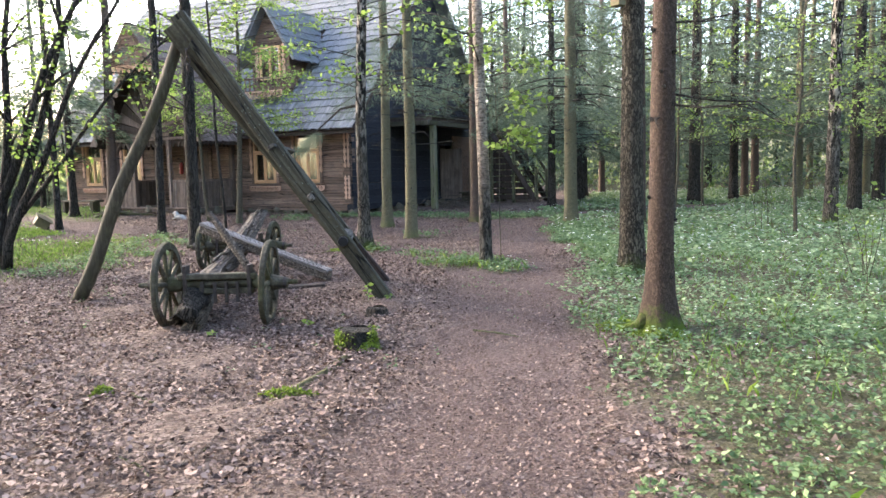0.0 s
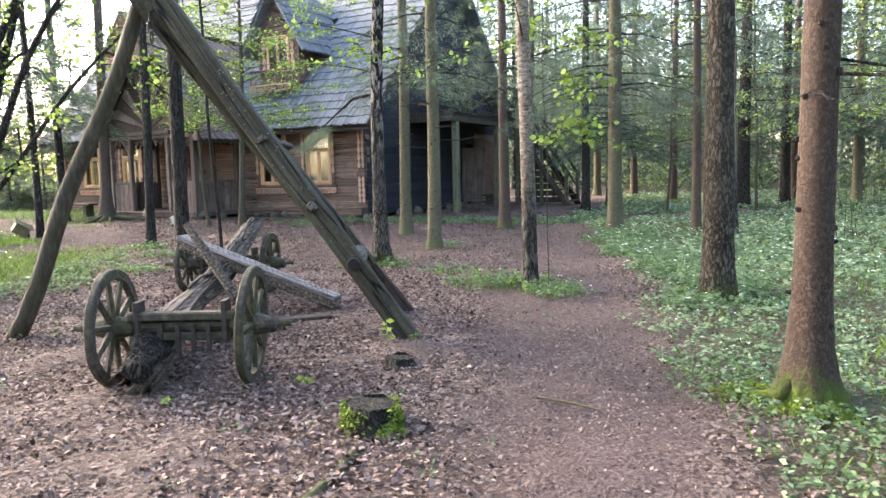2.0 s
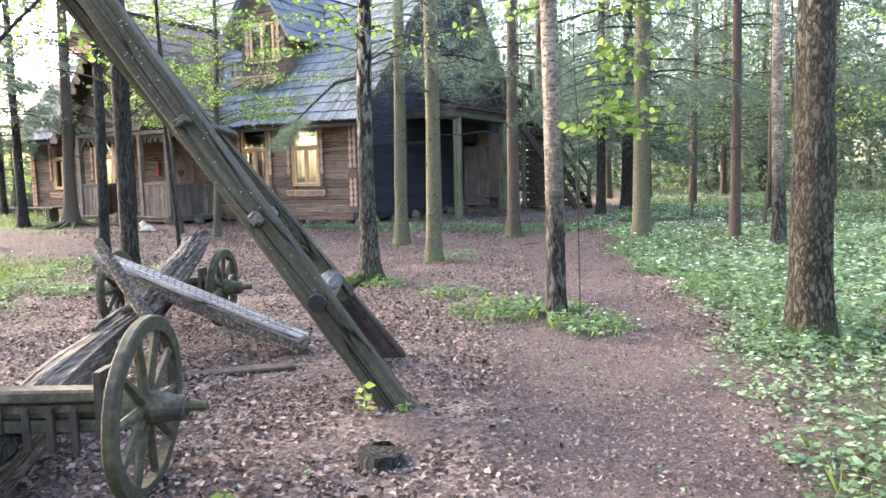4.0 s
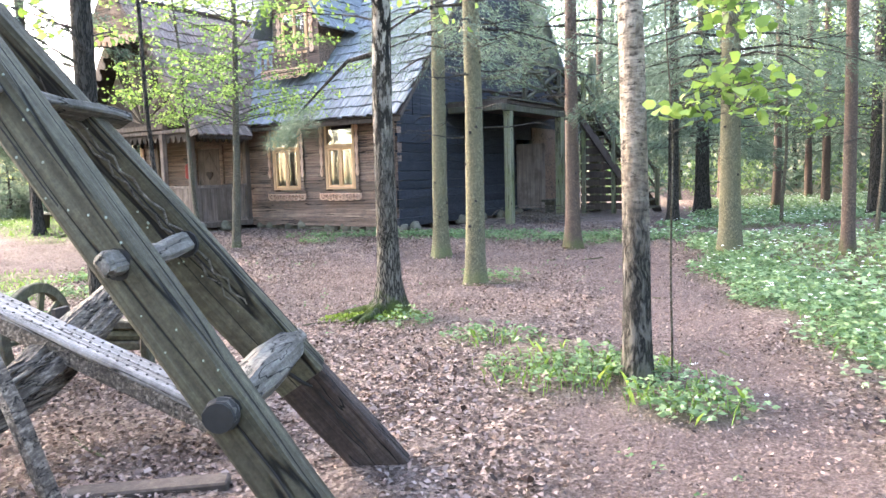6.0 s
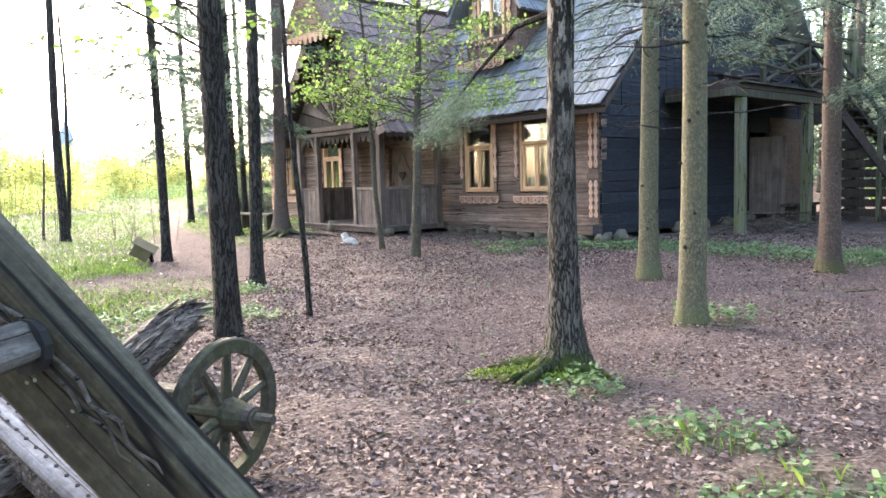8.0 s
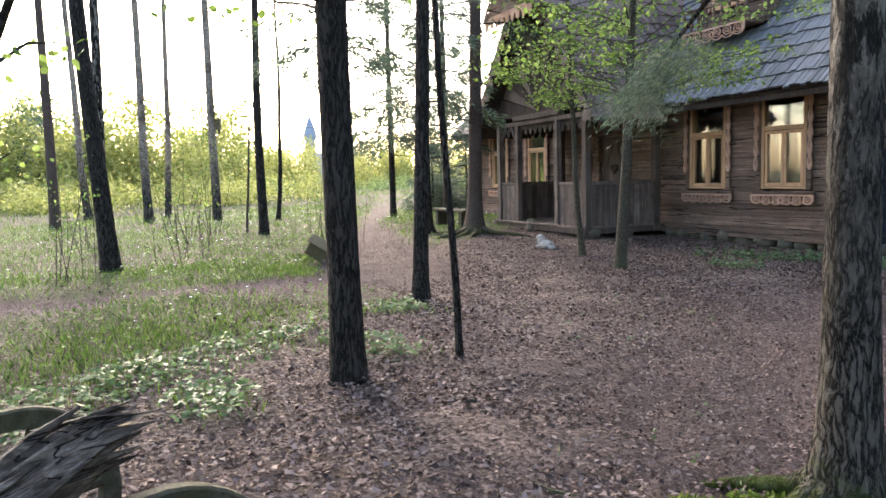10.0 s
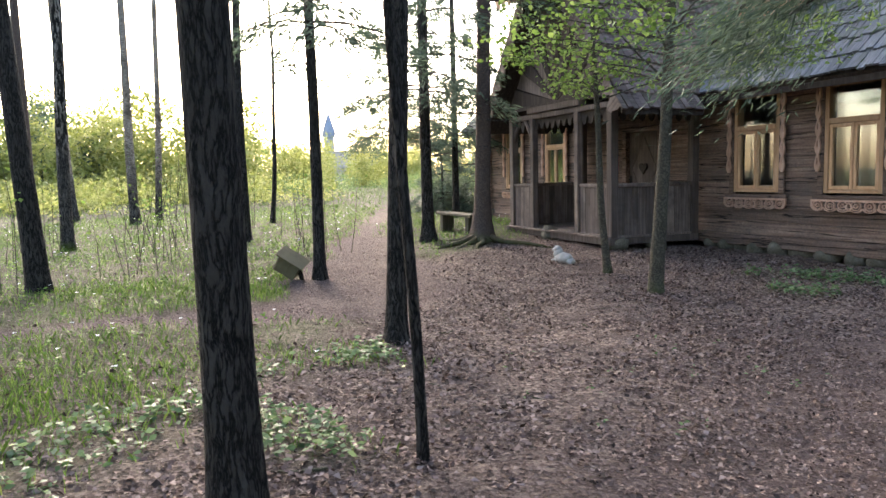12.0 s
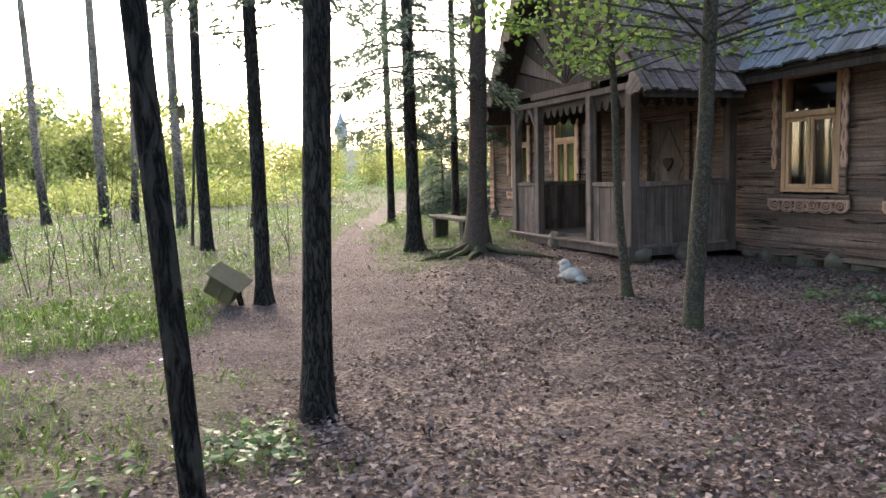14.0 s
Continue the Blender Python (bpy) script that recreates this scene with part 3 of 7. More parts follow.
def shingle_roof(parent, m, width, length, keep, material, singles, course=0.34, w=0.105):
    """Courses of shingles on the plane z = 0 of m: singles(x, y) picks those that are objects of their own."""
    meshes = [shingle_mesh(w * s, course * 1.45, 0.035) for s in (0.93, 0.86, 0.97)]
    for me in meshes:
        me.materials.append(material)
    V, F = [], []
    base_v = [np.array([v.co[:] for v in me.vertices]) for me in meshes]
    base_f = [[tuple(p.vertices) for p in me.polygons] for me in meshes]
    rows, cols = int(length / course), int(width / w)
    off = 0
    for r in range(rows):
        for c in range(cols):
            x, y = (c + 0.5 + 0.5 * (r % 2)) * w, r * course
            if x > width or not keep(x, y):
                continue
            k = random.randrange(3)
            x += random.uniform(-0.008, 0.008)
            y += random.uniform(-0.03, 0.03)
            z = 0.02 + random.uniform(0, 0.014)
            if singles(x, y):
                ob = new("shingle", meshes[k])
                ob.parent = parent
                ob.matrix_local = m @ pose(x, y, z, 0, random.uniform(-1.5, 1.5), random.uniform(-1.2, 1.2))
            else:
                a = random.uniform(-0.02, 0.02)
                q = base_v[k] @ np.array([[1, a, 0], [-a, 1, 0], [0, 0, 1]])
                V.append(q + np.array([x, y, z]))
                F += [tuple(i + off for i in f) for f in base_f[k]]
                off += 8
    me = bpy.data.meshes.new("shingles")
    pts = np.concatenate(V)
    m4 = np.array(m)
    me.from_pydata((pts @ m4[:3, :3].T + m4[:3, 3]).tolist(), [], F)
    ob = link_mesh("shingles", me, material, parent)
    ob["kind"] = "stuff"
    return ob


# porch: floor, parapets, posts, gable
PX0, PX1, PY = -8.43, -4.82, -1.95
PC, PHALF, PEZ, PSL = (PX0 + PX1) / 2, 2.45, 2.78, 1.36
PAPEX = PEZ + PHALF * PSL
porch = part("porch", worn(box(PX0 - 0.1, PX1 + 0.08, PY - 0.12, -0.12, 0.34, 0.46, 0.01), 0.006), M["porch"], house, "weathered grey timber porch")
for i in range(9):
    a = PX0 - 0.08 + i * (PX1 - PX0 + 0.14) / 9
    part("floor_board", box(a + 0.004, a + (PX1 - PX0 + 0.14) / 9 - 0.004, PY - 0.17, -0.14, 0.463, 0.5, 0.006), M["porch"], porch)
part("step", worn(box(-7.75, -5.75, PY - 0.62, PY - 0.2, 0.16, 0.27, 0.015), 0.01), M["porch"], porch)


def board_screen(a, b, z0, z1, n, parent, rail=True):
    """Upright boards from plan point a to b, with a rail on top."""
    a, b = Vector((*a, 0)), Vector((*b, 0))
    L = (b - a).length
    ang = math.degrees(math.atan2(b.y - a.y, b.x - a.x))
    sc = part("parapet", box(0, L, -0.045, 0.045, z1 - 0.02, z1 + 0.05, 0.01), M["porch"], parent)
    sc.matrix_local = pose(a.x, a.y, 0, 0, 0, ang)
    for i in range(n):
        part("board", box(L * i / n + 0.004, L * (i + 1) / n - 0.004, -0.016 + random.uniform(-0.004, 0.004), 0.014, z0, z1 - 0.022, 0.004), M["porch"], sc)
    return sc


DOOR_L, DOOR_R = -7.55, -5.88
board_screen((PX0 + 0.06, PY), (DOOR_L - 0.08, PY), 0.46, 1.36, 6, house)
board_screen((DOOR_R + 0.08, PY), (PX1 - 0.06, PY), 0.46, 1.36, 6, house)
board_screen((PX1, PY + 0.08), (PX1, -0.16), 0.4, 1.36, 11, house)
board_screen((PX0, PY + 0.08), (PX0, -0.16), 0.4, 1.36, 11, house)


def porch_post(x, y, s=0.13):
    bm = box(x - s / 2, x + s / 2, y - s / 2, y + s / 2, 0.46, 2.78, 0.012)
    bm2 = part("post", worn(bm, 0.004), M["porch"], house)
    return bm2


for x, y in ((PX0, PY), (DOOR_L, PY), (DOOR_R, PY), (PX1, PY), (PX0, -0.2), (PX1, -0.2)):
    porch_post(x, y, 0.15 if x in (PX0, PX1) else 0.13)
part("beam", worn(box(DOOR_L - 0.12, DOOR_R + 0.16, PY - 0.1, PY + 0.06, 2.83, 2.95, 0.01), 0.005), M["porch"], house)
part("beam", box(PX0 - 0.1, PX1 + 0.1, PY - 0.06, PY + 0.06, 2.72, 2.82, 0.01), M["porch"], house)
for x in (PX0, PX1):
    part("beam", box(x - 0.06, x + 0.06, PY + 0.07, -0.13, 2.72, 2.82, 0.01), M["porch"], house)


def lace_bm(length, depth, n, t=0.025):
    """A hanging fringe along x: teeth with rounded tips, thickness along y."""
    bm = bmesh.new()
    prof = [(0.0, 0.0)]
    for i in range(n):
        a, b = length * i / n, length * (i + 1) / n
        c = (a + b) / 2
        prof += [(a + 0.001, -depth * 0.35), (a + (c - a) * 0.35, -depth * 0.55), (a + (c - a) * 0.5, -depth * 0.85), (c, -depth),
                 (b - (b - c) * 0.5, -depth * 0.85), (b - (b - c) * 0.35, -depth * 0.55), (b - 0.001, -depth * 0.35)]
    prof.append((length, 0.0))
    f = [bm.verts.new((x, -t / 2, z)) for x, z in prof]
    k = [bm.verts.new((x, t / 2, z)) for x, z in prof]
    bm.faces.new(f)
    bm.faces.new(k[::-1])
    for j in range(len(prof)):
        q = (j + 1) % len(prof)
        bm.faces.new((f[j], k[j], k[q], f[q]))
    bmesh.ops.recalc_face_normals(bm, faces=bm.faces)
    bmesh.ops.triangulate(bm, faces=[q for q in bm.faces if len(q.verts) > 4])
    return bm


lace = part("carved_fringe", lace_bm(DOOR_R - DOOR_L, 0.22, 8), M["darkwood"], house, "dark carved fringe under the beam")
lace.matrix_local = pose(DOOR_L, PY + 0.02, 2.72)
for x in (PX0, PX1):
    lace = part("carved_fringe", lace_bm(1.6, 0.24, 8), M["darkwood"], house)
    lace.matrix_local = pose(x, PY + 0.12, 2.72, 0, 0, 90)
lace = part("carved_fringe", lace_bm(0.85, 0.24, 4), M["darkwood"], house)
lace.matrix_local = pose(PX0 + 0.08, PY + 0.02, 2.72)
lace = part("carved_fringe", lace_bm(0.85, 0.24, 4), M["darkwood"], house)
lace.matrix_local = pose(DOOR_R + 0.08, PY + 0.02, 2.72)
# braces at the posts
for x, s in ((PX0, 1), (DOOR_L, -1)):
    part("brace", tube(bmesh.new(), [(x, PY, 2.25), (x + s * 0.16, PY, 2.5), (x + s * 0.34, PY, 2.72)], [0.045, 0.05, 0.045], 6), M["porch"], house)


def sunburst():
    """Porch gable: boards that fan out from the middle of the beam."""
    base = part("porch_gable", box(PX0 - 0.12, PX1 + 0.12, PY - 0.02, PY + 0.02, 2.93, 3.02), M["darkwood"], house, "porch gable of boards fanned like sun rays")
    n = 13
    hx = PHALF - 0.35
    for i in range(n):
        def edge(a):
            # from (PC, 3.0) at angle a to the rake line
            dx, dz = math.cos(a), math.sin(a)
            k = (PEZ + PSL * hx - 3.0) / (dz + PSL * abs(dx))
            return Vector((PC + dx * k, 0, 3.0 + dz * k))
        a0, a1 = math.pi * i / n, math.pi * (i + 1) / n
        bm = bmesh.new()
        p0, p1 = edge(a0 + 0.012), edge(a1 - 0.012)
        c0 = Vector((PC + 0.06 * math.cos(a0), 0, 3.0 + 0.06 * math.sin(a0)))
        c1 = Vector((PC + 0.06 * math.cos(a1), 0, 3.0 + 0.06 * math.sin(a1)))
        y = PY + 0.0 + (0.012 if i % 2 else -0.012)
        fr = [bm.verts.new((p.x, y - 0.015, p.z)) for p in (c0, p0, p1, c1)]
        bk = [bm.verts.new((p.x, y + 0.015, p.z)) for p in (c0, p0, p1, c1)]
        bm.faces.new(fr)
        bm.faces.new(bk[::-1])
        for k in range(4):
            bm.faces.new((fr[k], bk[k], bk[(k + 1) % 4], fr[(k + 1) % 4]))
        bmesh.ops.recalc_face_normals(bm, faces=bm.faces)
        part("ray_board", bm, M["porch"] if i % 2 else M["darkwood"], base)


sunburst()


def rake_board(side):
    """Barge board of the porch gable with a carved lower edge."""
    L = math.hypot(PHALF + 0.1, (PHALF + 0.1) * PSL)
    bm = lace_bm(L, 0.3, 13, 0.03)
    bmesh.ops.translate(bm, verts=bm.verts, vec=(0, 0, 0.02))
    ob = part("barge_board", bm, M["porch"], house, "carved barge board of the porch gable")
    ang = math.degrees(math.atan(PSL))
    if side < 0:
        ob.matrix_local = pose(PC - PHALF - 0.1, PY - 0.38, PEZ - 0.1 * PSL, 0, -ang, 0)
    else:
        ob.matrix_local = pose(PC, PY - 0.38, PAPEX, 0, ang, 0)


rake_board(-1)
rake_board(1)
for s in (-1, 1):
    bm = bmesh.new()
    e = PC + s * (PHALF + 0.12)
    ez = PEZ - 0.12 * PSL
    yb = (ez - EAVE_Z) / SLOPE + EAVE_Y + 0.1
    yt = (PAPEX - EAVE_Z) / SLOPE + EAVE_Y + 0.1
    pts = [(e, PY - 0.36, ez), (e, yb, ez), (PC, yt, PAPEX), (PC, PY - 0.36, PAPEX)]
    vs = [bm.verts.new(p) for p in pts]
    vt = [bm.verts.new((p[0], p[1], p[2] - 0.09)) for p in pts]
    bm.faces.new(vs)
    bm.faces.new(vt[::-1])
    for k in range(4):
        bm.faces.new((vs[k], vt[k], vt[(k + 1) % 4], vs[(k + 1) % 4]))
    bmesh.ops.recalc_face_normals(bm, faces=bm.faces)
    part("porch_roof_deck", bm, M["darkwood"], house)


def carved_hood():
    """Jutting carved hood at the head of the porch gable."""
    z0 = PAPEX - 1.05
    hw = 1.05 / PSL + 0.28
    bm = bmesh.new()
    f = [(PC - hw, z0), (PC + hw, z0), (PC + 0.06, PAPEX + 0.3), (PC - 0.06, PAPEX + 0.3)]
    a = [bm.verts.new((x, PY - 0.75, z)) for x, z in f]
    b = [bm.verts.new((x, PY - 0.3, z)) for x, z in f]
    bm.faces.new(a)
    bm.faces.new(b[::-1])
    for k in range(4):
        bm.faces.new((a[k], b[k], b[(k + 1) % 4], a[(k + 1) % 4]))
    bmesh.ops.recalc_face_normals(bm, faces=bm.faces)
    h = part("gable_hood", bm, M["log"], house, "reddish-brown carved hood above the porch gable")
    lc = part("carved_fringe", lace_bm(2 * hw, 0.26, 9), M["trim"], h)
    lc.matrix_local = pose(PC - hw, PY - 0.77, z0 + 0.05)
    for s in (-1, 1):
        ang = math.degrees(math.atan2(PAPEX + 0.3 - z0, hw))
        bd = part("board", lace_bm(math.hypot(hw, PAPEX + 0.3 - z0), 0.16, 7), M["log"], h)
        bd.matrix_local = pose(PC - hw, PY - 0.8, z0 + 0.03, 0, -ang, 0) if s < 0 else pose(PC, PY - 0.8, PAPEX + 0.33, 0, ang, 0)


carved_hood()


# ---- windows ----
def scroll_bm(h, w, t=0.03):
    """Pierced side trim of two waving bands, from z = 0 up to h."""
    bm = bmesh.new()
    for ph in (0.0, math.pi):
        n = 26
        rows = []
        for i in range(n + 1):
            z = h * i / n
            x = math.sin(z / h * math.pi * 5.0 + ph) * w * 0.28
            bw = w * 0.17 * (1 + 0.5 * math.sin(z / h * math.pi * 10))
            rows.append([bm.verts.new(p) for p in ((x - bw, -t, z), (x + bw, -t, z), (x + bw, 0, z), (x - bw, 0, z))])
        for a, b in zip(rows, rows[1:]):
            for k in range(4):
                bm.faces.new((a[k], a[(k + 1) % 4], b[(k + 1) % 4], b[k]))
        bm.faces.new(rows[0][::-1])
        bm.faces.new(rows[-1])
    bmesh.ops.recalc_face_normals(bm, faces=bm.faces)
    return bm


def ring_bm(bm, cx, cz, r, w, t, n=10, a0=0.0, a1=2 * math.pi, sq=1.0):
    rows = []
    closed = a1 - a0 > 6.2
    for i in range(n if closed else n + 1):
        a = a0 + (a1 - a0) * i / n
        c, s = math.cos(a), math.sin(a)
        rows.append([bm.verts.new(p) for p in ((cx + c * (r - w), -t, cz + s * (r - w) * sq), (cx + c * r, -t, cz + s * r * sq), (cx + c * r, 0, cz + s * r * sq), (cx + c * (r - w), 0, cz + s * (r - w) * sq))])
    pairs = list(zip(rows, rows[1:])) + ([(rows[-1], rows[0])] if closed else [])
    for a, b in pairs:
        for k in range(4):
            bm.faces.new((a[k], a[(k + 1) % 4], b[(k + 1) % 4], b[k]))


def apron_bm(w, h=0.15, t=0.03):
    """Pierced board under a window: a rail, scrolls and a scalloped edge."""
    bm = bmesh.new()
    add_box(bm, -w / 2, w / 2, -t, 0, -0.03, 0.0)
    for k in range(6):
        cx = -w / 2 + w * (k + 0.5) / 6
        ring_bm(bm, cx, -0.03 - h * 0.36, w / 15, 0.017, t, 10, sq=0.85)
        ring_bm(bm, cx, -0.03 - h * 0.36, w / 34, 0.014, t, 6)
        ring_bm(bm, cx, -h * (0.72 if k in (0, 5) else 0.8), w / 12, 0.024, t, 8, math.pi, 2 * math.pi, 0.6)
    # diamond in the middle
    ring_bm(bm, 0, -0.03 - h * 0.45, 0.07, 0.024, t + 0.004, 4)
    for s in (-1, 1):
        add_box(bm, s * w / 2 - 0.015, s * w / 2 + 0.015, -t, 0, -h * 0.75, 0.0)
    bmesh.ops.recalc_face_normals(bm, faces=bm.faces)
    return bm


def window(a, b, z0=1.22, z1=2.84):
    w, h = b - a, z1 - z0
    zt = z0 + 1.06                     # transom
    win = part("window", bmesh.new(), None, house, "wooden window with carved side trims and a pierced apron")
    bm = bmesh.new()
    add_box(bm, a - 0.02, a + 0.05, -0.05, 0.1, z0, z1, 0.006)
    add_box(bm, b - 0.05, b + 0.02, -0.05, 0.1, z0, z1, 0.006)
    add_box(bm, a + 0.052, b - 0.052, -0.05, 0.1, z1 - 0.06, z1, 0.006)
    add_box(bm, a + 0.052, b - 0.052, -0.05, 0.1, z0, z0 + 0.05, 0.006)
    add_box(bm, a + 0.052, b - 0.052, -0.06, 0.1, zt - 0.04, zt + 0.04, 0.006)
    part("window_frame", bm, M["sash"], win)
    mid = (a + b) / 2
    for c, d in ((a + 0.055, mid - 0.004), (mid + 0.004, b - 0.055)):
        bm = bmesh.new()
        add_box(bm, c, c + 0.05, -0.035, 0.02, z0 + 0.055, zt - 0.045, 0.005)
        add_box(bm, d - 0.05, d, -0.035, 0.02, z0 + 0.055, zt - 0.045, 0.005)
        add_box(bm, c + 0.052, d - 0.052, -0.035, 0.02, z0 + 0.055, z0 + 0.11, 0.005)
        add_box(bm, c + 0.052, d - 0.052, -0.035, 0.02, zt - 0.095, zt - 0.045, 0.005)
        part("casement", bm, M["sash"], win)
        pane = part("pane", box(c + 0.045, d - 0.045, -0.004, 0.002, z0 + 0.105, zt - 0.09), M["glass"], win)
        pane.visible_shadow = False
    pane = part("pane", box(a + 0.045, b - 0.045, -0.004, 0.002, zt + 0.035, z1 - 0.055), M["glass"], win)
    pane.visible_shadow = False
    # extra unseen pane, added so the window reflects more
    pane = part("inner_reflection_pane", box(a + 0.06, b - 0.06, 0.11, 0.116, z0 + 0.06, z1 - 0.07), M["glass"], win)
    pane.visible_shadow = False
    for x, s in ((a - 0.075, -1), (b + 0.075, 1)):
        bd = part("casing_board", box(x - 0.052, x + 0.052, -0.055, -0.02, z0 - 0.02, z1 + 0.03, 0.005), M["log"], win)
        sc = part("side_trim", scroll_bm(h * 0.8, 0.105), M["trim"], win, "wavy carved trim")
        sc.matrix_local = pose(x + s * 0.035, -0.058, z0 + h * 0.2)
    part("lintel", box(a - 0.2, b + 0.2, -0.09, -0.02, z1 + 0.035, z1 + 0.12, 0.008), M["trim"], win)
    part("window_sill", box(a - 0.2, b + 0.2, -0.075, -0.02, z0 - 0.09, z0 - 0.03, 0.008), M["log"], win)
    ap = part("carved_apron", apron_bm(w + 0.38), M["trim"], win, "pierced scalloped apron board")
    ap.matrix_local = pose(mid, -0.062, z0 - 0.093)
    return win


for i, (a, b) in enumerate(WINDOWS):
    window(a, b)


def cornerboard(x, y, rz):
    """Corner casing with carved bands."""
    c = part("corner_board", box(-0.13, 0.13, -0.03, 0.0, Z0 + 0.25, Z1 - 0.12, 0.006), M["log"], house)
    c.matrix_local = pose(x, y, 0, 0, 0, rz)
    for s in (-0.06, 0.07):
        sc = part("side_trim", scroll_bm(1.1, 0.095, 0.022), M["trim"], c, "pinkish carved trim")
        sc.matrix_local = pose(s, -0.032, 1.68)
        sc = part("side_trim", scroll_bm(0.75, 0.095, 0.022), M["trim"], c)
        sc.matrix_local = pose(s, -0.032, 0.68)
    part("rail", box(-0.15, 0.15, -0.06, -0.032, 1.46, 1.56, 0.005), M["log"], c)


cornerboard(-0.15, -0.05, 0)
cornerboard(X0 + 0.15, -0.05, 0)
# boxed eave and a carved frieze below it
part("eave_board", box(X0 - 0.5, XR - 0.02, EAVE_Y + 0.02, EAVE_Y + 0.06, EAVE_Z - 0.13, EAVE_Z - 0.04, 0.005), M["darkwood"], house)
part("frieze", box(X0, -0.02, -0.045, -0.022, Z1 - 0.1, Z1 + 0.02), M["log"], house)
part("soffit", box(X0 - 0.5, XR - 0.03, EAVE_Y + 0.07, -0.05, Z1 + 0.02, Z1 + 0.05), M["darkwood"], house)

for k in range(4):
    fringe = part("carved_fringe", lace_bm(1.2, 0.085, 12, 0.022), M["trim"], house, "pinkish carved fringe along the head of the wall")
    fringe.matrix_local = pose(-4.72 + k * 1.205, -0.13, Z1 - 0.005)

# front door with a carved heart
door = part("door", box(DOOR[0] + 0.03, DOOR[1] - 0.03, 0.03, 0.08, 0.5, 2.4, 0.006), M["porch"], house, "brown plank door with a carved heart")
bm = bmesh.new()
add_box(bm, DOOR[0] - 0.1, DOOR[0] + 0.02, -0.06, 0.1, 0.46, 2.5, 0.006)
add_box(bm, DOOR[1] - 0.02, DOOR[1] + 0.1, -0.06, 0.1, 0.46, 2.5, 0.006)
add_box(bm, DOOR[0] + 0.022, DOOR[1] - 0.022, -0.06, 0.1, 2.41, 2.5, 0.006)
part("door_frame", bm, M["log"], door)
DC = (DOOR[0] + DOOR[1]) / 2
bm = bmesh.new()
hv = []
for i in range(24):
    t = 2 * math.pi * i / 24
    hv.append((0.0078 * 16 * math.sin(t) ** 3, 0.0078 * (13 * math.cos(t) - 5 * math.cos(2 * t) - 2 * math.cos(3 * t) - math.cos(4 * t))))
fr = [bm.verts.new((DC + x, -0.012, 1.68 + z)) for x, z in hv]
bk = [bm.verts.new((DC + x, 0.03, 1.68 + z)) for x, z in hv]
bm.faces.new(fr)
for k in range(24):
    bm.faces.new((fr[k], bk[k], bk[(k + 1) % 24], fr[(k + 1) % 24]))
bmesh.ops.recalc_face_normals(bm, faces=bm.faces)
part("heart", bm, M["darkwood"], door, "dark carved heart")
for s in (-1, 1):
    for z_end in (2.3, 1.0):
        bm = tube(bmesh.new(), [(DC + s * 0.4, 0.024, 1.68), (DC + s * 0.2, 0.022, (1.68 + z_end) / 2), (DC + s * 0.02, 0.024, z_end)], [0.013] * 3, 4)
        part("lozenge_batten", bm, M["porch"], door)
part("handle", tube(bmesh.new(), [(DOOR[0] + 0.1, 0.03, 1.45), (DOOR[0] + 0.1, -0.03, 1.45), (DOOR[0] + 0.2, -0.035, 1.45)], [0.012] * 3, 6), M["iron"], door, "iron door handle")
part("lock_plate", box(DOOR[0] + 0.075, DOOR[0] + 0.125, 0.015, 0.03, 1.3, 1.52), M["iron"], door)

# dormer over the windows
DX0, DX1, DY, DZ = -4.35, -2.75, 0.55, 4.35
dormer = part("dormer", bmesh.new(), None, house, "roof dormer with a carved balcony window")
bm = bmesh.new()
fr = [(DX0, DZ), (DX1, DZ), (DX1, 5.9), ((DX0 + DX1) / 2, 7.2), (DX0, 5.9)]
a = [bm.verts.new((x, DY, z)) for x, z in fr]
b = [bm.verts.new((x, 4.2, z)) for x, z in fr]
bm.faces.new(a)
bm.faces.new(b[::-1])
for k in range(5):
    bm.faces.new((a[k], b[k], b[(k + 1) % 5], a[(k + 1) % 5]))
bmesh.ops.recalc_face_normals(bm, faces=bm.faces)
part("dormer_wall", bm, M["log"], dormer)
for s in (-1, 1):
    c = (DX0 + DX1) / 2
    bm = deck_bm(DY - 0.35, 4.6, 0, 0, 1.25, -1.25 * 1.62, 0.06)
    ob = part("dormer_roof", bm, M["shingle"], dormer)
    ob.matrix_local = Matrix.Translation((c, 0, 7.32)) @ Matrix(((0, s, 0, 0), (1, 0, 0, 0), (0, 0, 1, 0), (0, 0, 0, 1)))
bm = bmesh.new()
add_box(bm, -4.0, -3.92, DY - 0.05, DY - 0.005, 4.75, 5.85)
add_box(bm, -3.18, -3.1, DY - 0.05, DY - 0.005, 4.75, 5.85)
add_box(bm, -3.59, -3.51, DY - 0.05, DY - 0.005, 4.83, 5.77)
add_box(bm, -3.918, -3.182, DY - 0.05, DY - 0.005, 4.75, 4.82)
add_box(bm, -3.918, -3.182, DY - 0.05, DY - 0.005, 5.78, 5.85)
part("window_frame", bm, M["sash"], dormer)
part("pane", box(-3.92, -3.18, DY - 0.02, DY - 0.012, 4.8, 5.8), M["glass"], dormer)
for x in (-4.12, -2.98):
    sc = part("side_trim", scroll_bm(1.15, 0.15), M["trim"], dormer)
    sc.matrix_local = pose(x, DY - 0.01, 4.75)
part("balcony_floor", box(DX0 - 0.05, DX1 + 0.05, DY - 0.45, DY - 0.01, 4.28, 4.36, 0.01), M["log"], dormer)
ap = part("carved_apron", apron_bm(1.6, 0.22), M["trim"], dormer)
ap.matrix_local = pose((DX0 + DX1) / 2, DY - 0.46, 4.32)
